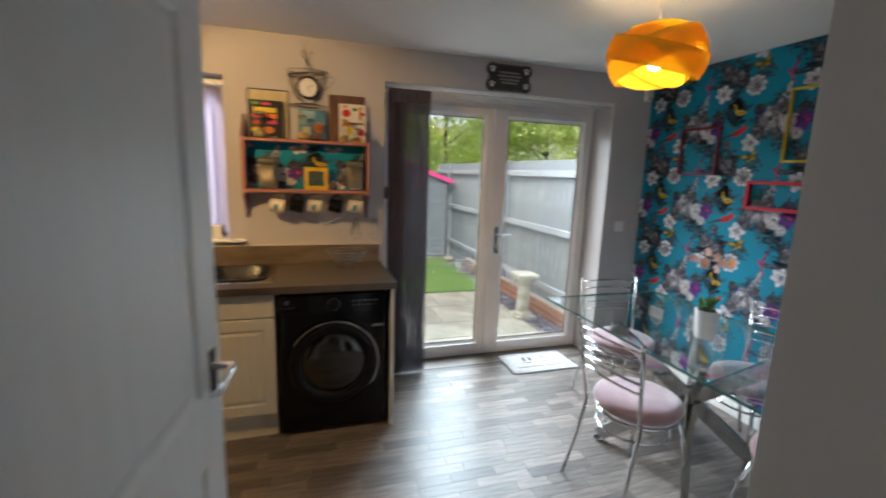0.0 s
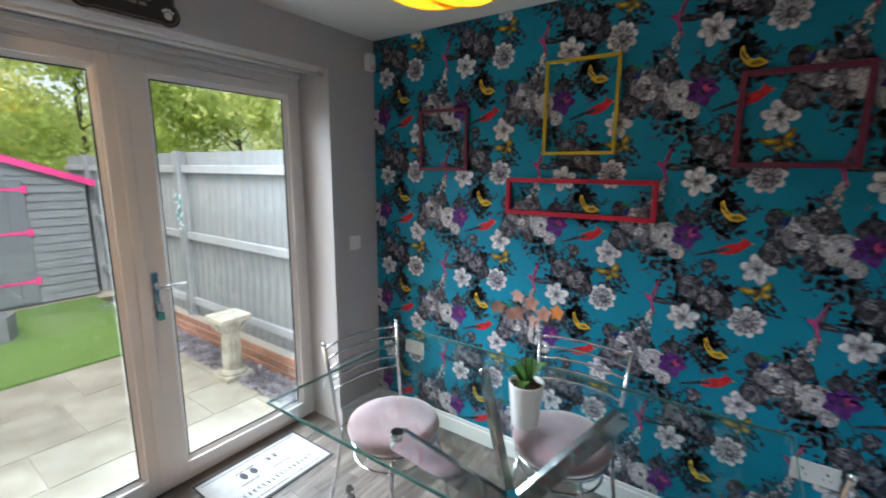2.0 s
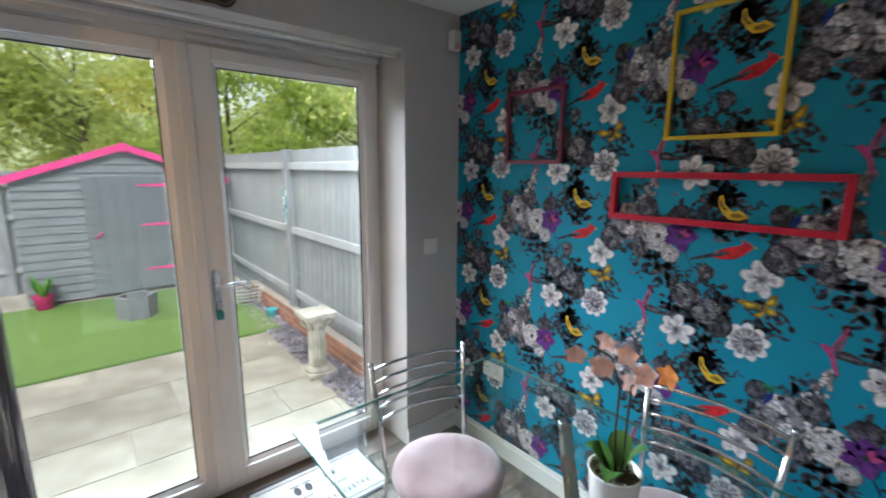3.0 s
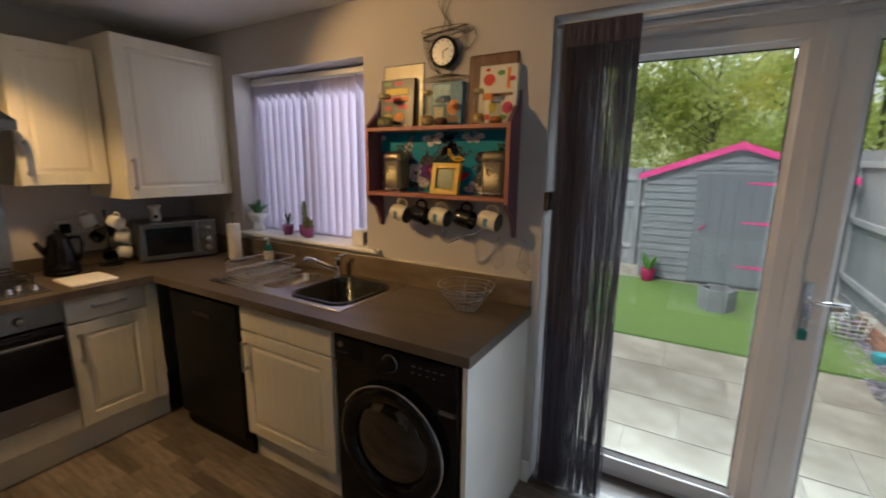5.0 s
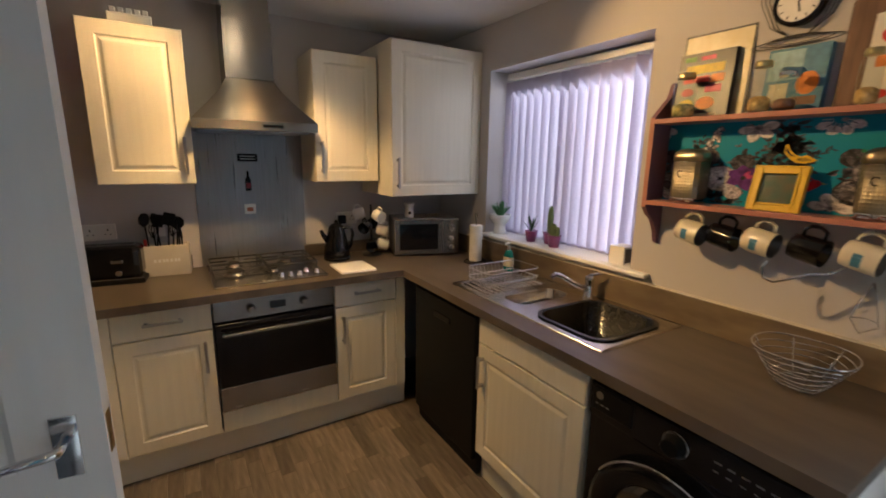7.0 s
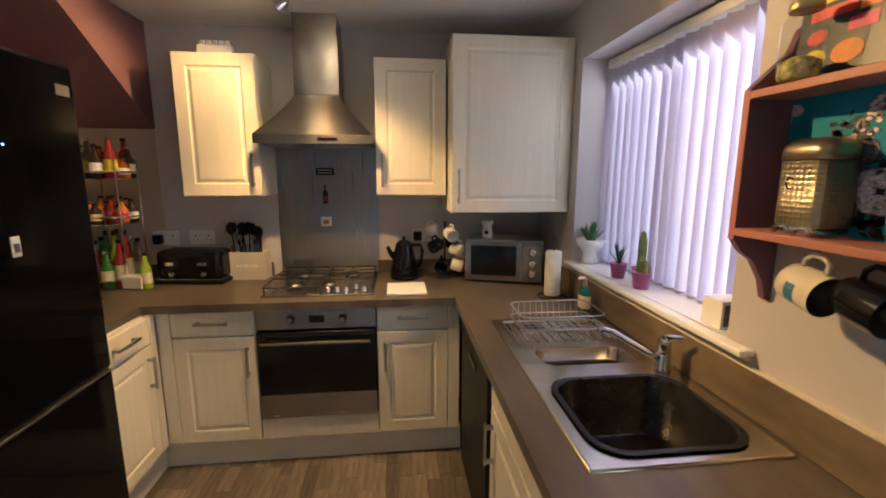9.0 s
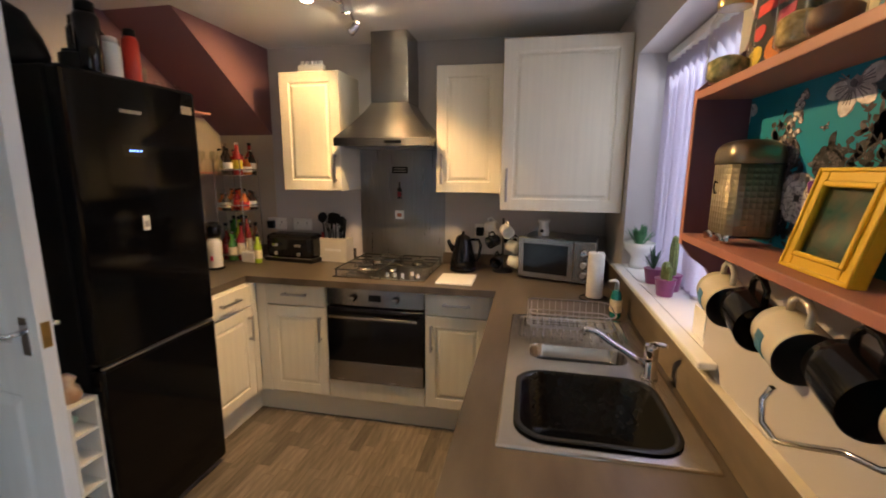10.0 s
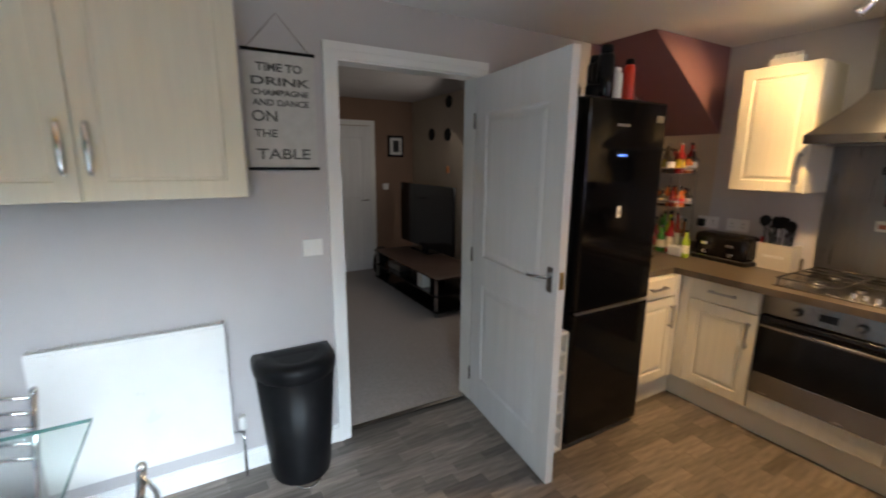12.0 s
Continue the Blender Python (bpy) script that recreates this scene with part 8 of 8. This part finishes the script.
# spice carousel in the corner
u = thing("spice_rack", pose(-1.83, 0.80, WT), "three-tier chrome spice rack full of bottles and jars", "spice rack")
for x, y in ((-0.1, -0.1), (0.1, 0.1), (-0.1, 0.1), (0.1, -0.1)):
    part("post", tb([(x, y, 0), (x, y, 0.70)], 0.004, 6), M_CHROME, u)
BOT = {"amber": mat("amber_glass", (0.25, 0.08, 0.02), 0.15), "green": mat("green_bottle_glass", (0.05, 0.18, 0.03), 0.12), "red": mat("dark_red_bottle", (0.28, 0.02, 0.02), 0.2), "clear": M_JAR, "orange": mat("orange_spice", (0.60, 0.16, 0.02), 0.5), "lime": mat("lime_bottle", (0.35, 0.50, 0.04), 0.25),
       "dark": mat("dark_bottle_glass", (0.03, 0.02, 0.015), 0.12), "white": M_WHITE}


def bottle(parent, x, y, z, h, r, k, cap, label=""):
    b = part("bottle", lt([(r * 0.9, z), (r, z + 0.004), (r, z + h * 0.58), (r * 0.45, z + h * 0.74), (r * 0.38, z + h * 0.93)], 16, (x, y)), BOT[k], parent, label)
    part("cap", lt([(r * 0.45, z + h * 0.92), (r * 0.45, z + h)], 12, (x, y)), cap, b)
    if k != "clear":
        part("label", lt([(r + 0.0006, z + h * 0.16), (r + 0.0006, z + h * 0.46)], 16, (x, y), cap=False), [PR["cream"], PR["yellow"], PR["red"], M_WHITE][int(x * 1000) % 4], b)
    return b


rg = random.Random(51)
for tier, z in enumerate((0.012, 0.355, 0.595)):
    part("tray", tb([(0.135 * math.cos(a), 0.135 * math.sin(a), z + 0.035) for a in np.linspace(0, 2 * math.pi, 33)[:-1]], 0.005, 6, True), M_CHROME, u)
    part("shelf", lt([(0.132, z - 0.006), (0.135, z - 0.002), (0.132, z)], 32), M_CHROME, u)
    ks = (["green", "lime", "clear", "red", "green", "amber", "clear"], ["orange", "red", "orange", "dark", "amber", "orange", "clear"], ["dark", "clear", "red", "red", "clear", "dark", "amber"])[tier]
    for i in range(10):
        a = 2 * math.pi * i / 10 + tier
        hh = (rg.uniform(0.17, 0.28), rg.uniform(0.10, 0.13), rg.uniform(0.10, 0.23))[tier]
        bottle(u, 0.100 * math.cos(a), 0.100 * math.sin(a), z, hh, 0.030, ks[(i * 3) % 7], M_BLACKM if i % 2 else M_CHROME)
    for i in range(4):
        a = 2 * math.pi * i / 4 + 0.4
        bottle(u, 0.042 * math.cos(a), 0.042 * math.sin(a), z, hh * 1.18, 0.026, ks[(i * 2 + 1) % 7], M_BLACKM)
for x, y, h, r, k, lb in ((-1.55, 0.72, 0.34, 0.036, "clear", "tall clear spirit bottle on the worktop"), (-1.62, 0.66, 0.31, 0.036, "amber", "amber spirit bottle on the worktop"), (-1.50, 0.64, 0.30, 0.038, "dark", "dark spirit bottle on the worktop"), (-1.68, 0.70, 0.26, 0.030, "lime", "lime-green bottle on the worktop"), (-1.72, 1.00, 0.20, 0.026, "lime", "small lime-green bottle beside the toaster")):
    t = thing("bottle", pose(x, y, WT), lb, "bottle", "loose bottles on the worktop")
    bottle(t, 0, 0, 0, h, r, k, M_BLACKM)
u = thing("bottle_stand", pose(-1.50, 0.84, WT), "white bottle with a black top on a small round stand", "bottle")
part("stand", lt([(0.055, 0), (0.058, 0.006), (0.05, 0.014)], 24), M_BLACKG, u)
part("body", lt([(0.045, 0.014), (0.046, 0.02), (0.046, 0.17), (0.030, 0.20)], 24), M_WHITE, u)
part("top", lt([(0.034, 0.20), (0.050, 0.225), (0.052, 0.27), (0.035, 0.30), (0.01, 0.305)], 24), M_BLACKG, u)
part("mark", bx(0.040, 0.005, 0.06, 0.0475, 0.022, 0.09), PR["pink"], u)
u = thing("butter_dish", pose(-1.70, 0.93, WT, 0, 0, 80), "white lidded dish in front of the spice rack", "dish")
part("dish", sl(-0.06, 0.0, 0.0, 0.06, 0.07, 0.075, r=0.010), M_WHITE, u)
# small glass shelves on the doorway wall
for z, x0 in ((1.505, -1.93), (1.895, -1.78)):
    u = thing("small_wall_shelf", pose(0, YD, z), "small pink glass shelf holding drinking glasses", "shelf", "small glass shelves")
    part("board", sl(x0, 0.001, 0, -1.30, 0.115, 0.014, r=0.003), mat("pink_shelf_edge", (0.50, 0.22, 0.20), 0.35), u)
    for i in range(4):
        g = thing("wine_glass", pose(x0 + 0.09 + i * 0.13, YD + 0.06, z + 0.014), "clear stemmed glass on a small wall shelf", "glass", "wine glasses")
        part("bowl", lt([(0.028, 0.0), (0.005, 0.004), (0.004, 0.06), (0.026, 0.085), (0.030, 0.11), (0.026, 0.14)], 20, cap=False), M_JAR, g)

# on top of the fridge
FT = 1.886
u = thing("black_bag", pose(-0.43, 0.95, FT), "black bag slumped on top of the fridge", "bag")
bm = B()
lathe(bm, [(0.02, 0.0), (0.095, 0.004), (0.105, 0.05), (0.085, 0.13), (0.05, 0.20), (0.02, 0.235)], 20, sy=1.4)
for v in bm.verts:
    v.co += Vector((noise.noise(v.co * 14), noise.noise(v.co * 14 + Vector((5, 0, 0))), 0)) * 0.022
part("bag", bm, M_BLACKM, u)
for x, y, h, r, mm, lb in ((-0.60, 1.08, 0.235, 0.035, M_BLACKM, "tall black container on the fridge"), (-0.66, 1.00, 0.255, 0.040, M_BLACKG, "tall black bottle on the fridge"), (-0.665, 1.14, 0.17, 0.036, M_WHITE, "white tub on the fridge"), (-0.73, 1.17, 0.215, 0.030, mat("bright_red_plastic", (0.60, 0.03, 0.01), 0.35), "bright red bottle on the fridge"), (-0.52, 1.13, 0.085, 0.045, M_BLACKM, "low black box on the fridge"), (-0.55, 1.17, 0.26, 0.042, M_BLACKG, "wide black flask on the fridge"), (-0.70, 1.02, 0.25, 0.045, M_BLACKM, "tall dark tin behind the red bottle")):
    t = thing("container", pose(x, y, FT), lb, "container", "containers on the fridge")
    part("body", lt([(r * 0.95, 0), (r, 0.004), (r, h * 0.78), (r * 0.75, h * 0.86)], 20), mm, t)
    part("lid", lt([(r * 0.75, h * 0.86), (r * 0.72, h * 0.98), (r * 0.5, h)], 20), M_BLACKM if mm is not M_WHITE else M_PLASTIC, t)
for i in range(3):
    g = thing("tumbler", pose(-0.87 + i * 0.045, 1.05 + 0.05 * (i % 2), FT), "clear drinking glass on top of the fridge", "glass", "tumblers on the fridge")
    part("glass", lt([(0.024, 0.0), (0.026, 0.004), (0.033, 0.07), (0.034, 0.085)], 20), M_JAR, g)

# wine rack
u = thing("wine_rack", pose(-0.335, 0.60, 0), "narrow white cubby wine rack between fridge and door", "wine rack")
part("side", bx(0, 0, 0, 0.012, 0.65, 0.70), M_WHITEP, u)
part("side", bx(0.098, 0, 0, 0.11, 0.65, 0.70), M_WHITEP, u)
part("back", bx(0.012, 0.0, 0.0, 0.098, 0.012, 0.70), M_WHITEP, u)
for i in range(7):
    part("shelf", bx(0.012, 0.012, i * 0.1147, 0.098, 0.65, i * 0.1147 + 0.011), M_WHITEP, u)
for i, mm in ((0, PR["orange"]), (1, PR["orange"]), (2, M_BLACKG), (5, mat("pale_green_ceramic", (0.30, 0.45, 0.38), 0.4))):
    t = thing("wine_bottle", pose(-0.28, 0.80, i * 0.1147 + 0.011), "bottle lying in the white wine rack", "bottle", "bottles in the wine rack")
    part("bottle", lt([(0.036, 0.0), (0.037, 0.24), (0.015, 0.30), (0.014, 0.38)], 18, m=pose(0, 0, 0.037, -90)), BOT["dark"] if i != 5 else mm, t)
    part("cap", lt([(0.0155, 0.36), (0.0155, 0.395)], 14, m=pose(0, 0, 0.037, -90)), mm, t)
u = thing("ornament", pose(-0.28, 1.19, 0.70), "small cream and brown ornament on the wine rack", "ornament")
part("body", lt([(0.035, 0), (0.042, 0.02), (0.035, 0.05), (0.02, 0.065), (0.03, 0.085), (0.01, 0.105)], 18), mat("cream_ornament", (0.60, 0.48, 0.38), 0.6, colour2=(0.35, 0.2, 0.12), scale=20), u)

# radiator, bin, sign
u = thing("radiator", pose(1.245, YD + 0.03, 0.222) @ Matrix.Diagonal((0.93, 1, 1, 1)), "white flat panel radiator under the wall cupboard", "radiator")
bm = B()
slab(bm, 0, 0.055, 0, 0.74, 0.068, 0.60, r=0.004)
part("front_panel", bm, M_TRIM, u)
part("rear_panel", sl(0.01, 0.0, 0.01, 0.73, 0.010, 0.59, r=0.003), M_TRIM, u)
for x in (0.0, 0.733):
    part("end_cover", sl(x - 0.001, 0.0, 0.0, x + 0.008, 0.055, 0.61, r=0.002), M_TRIM, u)
for i in range(36):
    part("grille_bar", bx(0.01 + i * 0.0202, 0.010, 0.598, 0.014 + i * 0.0202, 0.055, 0.610), M_TRIM, u)
part("grille_rail", bx(0.008, 0.055, 0.600, 0.732, 0.068, 0.612), M_TRIM, u)
bm = B()
tube(bm, [(-0.045, 0.03, 0.03), (-0.02, 0.03, 0.04), (0.002, 0.03, 0.04)], 0.008, 8)
tube(bm, [(-0.045, 0.03, -0.22), (-0.045, 0.03, 0.04)], 0.007, 8)
v = part("valve", bm, M_CHROME, u, "chrome radiator valve")
part("valve_head", lt([(0.018, 0.045), (0.020, 0.06), (0.020, 0.10), (0.015, 0.115)], 18, (-0.045, 0.03)), M_PLASTIC, v, "white valve head")

u = thing("pedal_bin", pose(0.945, 0.715, 0), "black plastic pedal bin beside the doorway", "bin")


def rsec(z, w, d, front=0.0, n=10):
    """A rounded section: flat back, bowed front."""
    out = []
    for i in range(n + 1):
        a = math.pi * i / n
        out.append((w * math.cos(a), -d + 2.0 * d * (0.35 + 0.65 * math.sin(a)) * 1.0, z))
    out += [(-w, -d, z), (w, -d, z)]
    return out


bm = B()
loops(bm, [rsec(0.0, 0.140, 0.112), rsec(0.015, 0.145, 0.116), rsec(0.55, 0.186, 0.140)], True)
bm.faces.new([bm.verts.new(p) for p in rsec(0.0, 0.140, 0.112)][::-1])
part("body", bm, M_BLACKM, u, "tapered matt black body")
bm = B()
loops(bm, [rsec(0.55, 0.190, 0.144), rsec(0.555, 0.195, 0.148), rsec(0.60, 0.195, 0.148), rsec(0.625, 0.182, 0.135), rsec(0.632, 0.135, 0.095), rsec(0.622, 0.09, 0.055)], True)
part("lid", bm, M_BLACKM, u, "dished black lid")
part("pedal", tb([(-0.055, 0.125, 0.018), (-0.03, 0.150, 0.014), (0.0, 0.158, 0.013), (0.03, 0.150, 0.014), (0.055, 0.125, 0.018)], 0.005, 8), M_CHROME, u, "chrome pedal bar")

u = thing("word_poster", pose(0.917, YD + 0.014, 2.05, 0, 0, 180), "hanging white canvas poster printed with large grey words", "poster")
PW, PH = 0.31, 0.52
part("canvas", sl(-PW / 2, -0.003, -PH, PW / 2, 0.0, 0.0, r=0.001), mat("off_white_canvas", (0.52, 0.51, 0.49), 0.9, vary=0.05, scale=20, bump=0.3), u)
for z in (0.0, -PH):
    part("batten", sl(-PW / 2 - 0.006, -0.009, z - 0.007, PW / 2 + 0.006, 0.004, z + 0.007, r=0.002), M_BLACKM, u, "thin dark batten")
part("cord", tb([(-PW / 2 + 0.02, -0.003, 0.005), (0.0, 0.006, 0.165), (PW / 2 - 0.02, -0.003, 0.005)], 0.0018, 5), mat("brown_cord", (0.15, 0.10, 0.07), 0.8), u, "brown hanging cord")
M_TEXT = mat("dark_grey_print", (0.10, 0.10, 0.10), 0.8)


def words(txt, z, h, wide, parent, m=None):
    c = bpy.data.curves.new("word", "FONT")
    c.body, c.size, c.align_x = txt, h * 1.35, "CENTER"
    c.extrude = 0.0004
    c.offset = 0.0012
    o = bpy.data.objects.new("word", c)
    scene.collection.objects.link(o)
    ms = bpy.data.meshes.new_from_object(o.evaluated_get(bpy.context.evaluated_depsgraph_get()))
    bpy.data.objects.remove(o)
    xs = [v.co.x for v in ms.vertices]
    k = wide / (max(xs) - min(xs))
    ms.transform(Matrix.Diagonal((k, 1, 1, 1)))
    ms.transform(pose(0, -0.0038, z, 90, 0, 0))
    ms.materials.append(M_TEXT)
    t = new("word", ms)
    t.parent = parent
    return t


for txt, z, h, w in (("TIME TO", -0.085, 0.036, 0.20), ("DRINK", -0.145, 0.036, 0.26), ("CHAMPAGNE", -0.190, 0.026, 0.25), ("AND DANCE", -0.235, 0.028, 0.25), ("ON", -0.305, 0.050, 0.11), ("THE", -0.375, 0.036, 0.10), ("TABLE", -0.475, 0.050, 0.24)):
    o = words(txt, z, h, w, u)
    if txt in ("ON", "THE"):
        o.location.x = -0.075

# ---- living room things ----
u = thing("television", pose(-1.26, -2.15, 0.416), "large black flat-screen television on a glass stand", "television")
part("screen", sl(-0.02, -0.72, 0.05, 0.02, 0.72, 0.86, r=0.008), M_BLACKG, u)
part("stand", sl(-0.10, -0.25, 0.0, 0.10, 0.25, 0.015, r=0.005), M_BLACKG, u)
part("neck", bx(-0.02, -0.05, 0.014, 0.02, 0.05, 0.06), M_BLACKM, u)
u = thing("tv_stand", pose(-1.06, -1.70, 0) @ Matrix.Diagonal((1, 1, 0.84, 1)), "low three-tier television stand with dark shelves", "tv stand")
for z in (0.06, 0.26, 0.475):
    part("shelf", sl(-0.30, -0.85, z, 0.36, 0.85, z + 0.02, r=0.004), mat("dark_wood_shelf", (0.07, 0.045, 0.035), 0.35) if z > 0.4 else M_BLACKG, u)
for x in (-0.27, 0.33):
    for y in (-0.8, 0.8):
        part("leg", tb([(x, y, 0), (x, y, 0.476)], 0.018, 10), M_NICKEL, u)
for y, w, h, lb in ((-0.35, 0.35, 0.07, "grey set-top box"), (0.3, 0.30, 0.09, "black media box")):
    t = thing("media_box", pose(-0.95, -1.75 + y, 0.2355), lb + " on the television stand", "media box")
    part("case", sl(-0.12, -w / 2, 0, 0.16, w / 2, h, r=0.004), M_NICKEL if y < 0 else M_BLACKM, t)
t = thing("white_console", pose(-0.78, -1.25, 0.2355), "small white box on the television stand", "media box")
part("case", sl(-0.04, -0.06, 0, 0.06, 0.06, 0.15, r=0.006), M_WHITE, t)
u = thing("door_3", pose(-0.90, -3.15, 0), "closed white panelled door in the living room", "door")
part("leaf", sl(0.0, 0.0, 0.0, 0.78, 0.04, 2.03, r=0.003), M_DOOR, u)
for a in ((0.12, 0.2, 0.66, 0.85), (0.12, 1.02, 0.66, 1.88)):
    bm = B()
    rings(bm, a[0], a[1], a[2], a[3], [(0, 0.0), (0.012, 0.008), (0.03, 0.008), (0.05, 0.0)], 0.0)
    bm.transform(Matrix.Translation((0, 0.046, 0)) @ Matrix.Diagonal((1, -1, 1, 1)))
    bmesh.ops.recalc_face_normals(bm, faces=bm.faces)
    part("panel", bm, M_DOOR, u)
part("handle", tb([(0.06, 0.04, 1.02), (0.06, 0.09, 1.02), (0.17, 0.09, 1.02)], 0.009, 8), M_CHROME, u)
bm = B()
box(bm, -0.07, 0.0, 0, -0.002, 0.02, 2.11)
box(bm, 0.782, 0.0, 0, 0.85, 0.02, 2.11)
box(bm, -0.002, 0.0, 2.04, 0.782, 0.02, 2.11)
part("frame", bm, M_TRIM, u)
u = thing("framed_picture", pose(-1.29, -3.145, 1.77), "small black-framed picture on the brown wall", "picture")
part("frame", sl(-0.12, 0, -0.15, 0.12, 0.02, 0.15, r=0.003), M_BLACKM, u)
part("print", bx(-0.09, 0.02, -0.12, 0.09, 0.0215, 0.12), M_WHITE, u)
part("image", bx(-0.045, 0.0215, -0.08, 0.045, 0.0225, 0.08), M_CHAR, u)
rocker(pose(-1.13, -3.148, 1.20, 0, 0, 180), "white light switch on the brown wall")
for y, z, s in ((-2.55, 1.92, 0.08), (-2.12, 1.90, 0.08), (-2.10, 2.30, 0.075)):
    u = thing("wall_disc", pose(-1.568, y, z), "round dark ornament on the beige wall", "ornament", "round wall ornaments")
    part("disc", lt([(s, 0), (s, 0.012), (s * 0.8, 0.02)], 20, m=pose(0, 0, 0, 0, 90, 0)), M_BLACKM, u)
u = thing("wall_heart", pose(-1.568, -2.11, 1.46), "small orange ornament on the beige wall", "ornament")
part("disc", lt([(0.05, 0), (0.05, 0.010), (0.03, 0.015)], 16, m=pose(0, 0, 0, 0, 90, 0), sy=0.5), PR["orange"], u)
u = thing("vase", pose(-0.90, -2.80, 0), "dark floor vase in the living room corner", "vase")
part("body", lt([(0.08, 0), (0.12, 0.1), (0.10, 0.25), (0.05, 0.33), (0.06, 0.38)], 20), M_BLACKM, u)

# ---- floor strips: the nearest as pieces, the rest joined ----
floor_ob = bpy.data.objects["floor"]
SW = 0.069
rg = random.Random(12)
near, far = [], []
row = 0
y = YD + 0.001
while y < YP - 0.003:
    y1 = min(y + SW, YP - 0.002)
    x = XO - rg.uniform(0, 0.25)
    while x < XW:
        ln = rg.choice((0.18, 0.24, 0.30, 0.36))
        x0, x1 = max(x, XO), min(x + ln, XW)
        x += ln
        if x1 - x0 < 0.01 or (x1 < -1.46) or (y > 2.74 and x1 < 0.62) or (x1 < -0.95 and y < 1.12):
            continue
        (near if len(near) < 296 and 0.95 < y < 2.72 and -1.45 < x0 and x1 < 1.9 and x1 - x0 > 0.17 else far).append((x0, y, x1, y1))
    y = y1
cache = {}


def strip_bm(bm, x0, y0, x1, y1):
    g = 0.0007
    a = [bm.verts.new(p) for p in ((x0, y0, -0.0035), (x1, y0, -0.0035), (x1, y1, -0.0035), (x0, y1, -0.0035))]
    b = [bm.verts.new(p) for p in ((x0 + g, y0 + g, 0.0), (x1 - g, y0 + g, 0.0), (x1 - g, y1 - g, 0.0), (x0 + g, y1 - g, 0.0))]
    bm.faces.new(b)
    for j in range(4):
        bm.faces.new((a[j], a[(j + 1) % 4], b[(j + 1) % 4], b[j]))


for x0, y0, x1, y1 in near:
    key = (round(x1 - x0, 4), round(y1 - y0, 4))
    if key not in cache:
        bm = B()
        strip_bm(bm, 0, 0, x1 - x0, y1 - y0)
        me = bpy.data.meshes.new("strip")
        bm.to_mesh(me)
        bm.free()
        me.materials.append(M_PLANK)
        cache[key] = me
    o = new("strip", cache[key])
    o.parent = floor_ob
    o.location = (x0, y0, 0)
bm = B()
for r in far:
    strip_bm(bm, *r)
o = obj("vinyl_strips", bm, M_PLANKS, floor_ob)
tagged(o, "grey-brown vinyl floor strips", kind="stuff")
# paving slabs
rg = random.Random(22)
cache = {}
yy = 3.66
r = 0
while yy < 5.90:
    d = (0.60, 0.45, 0.60, 0.60)[r % 4]
    xx = -2.0 + (0.3 if r % 2 else 0.0)
    while xx < 2.60:
        w = rg.choice((0.60, 0.90, 0.45, 0.60))
        x1 = min(xx + w, 2.605)
        y1 = min(yy + d, 5.92)
        if x1 - xx > 0.08:
            bm = B()
            slab(bm, 0.004, 0.004, -0.02, x1 - xx - 0.004, y1 - yy - 0.004, 0.006, r=0.004)
            part("slab", bm, M_SLAB, paving).location = (xx, yy, GZ - 0.006)
        xx = x1
    yy += d
    r += 1
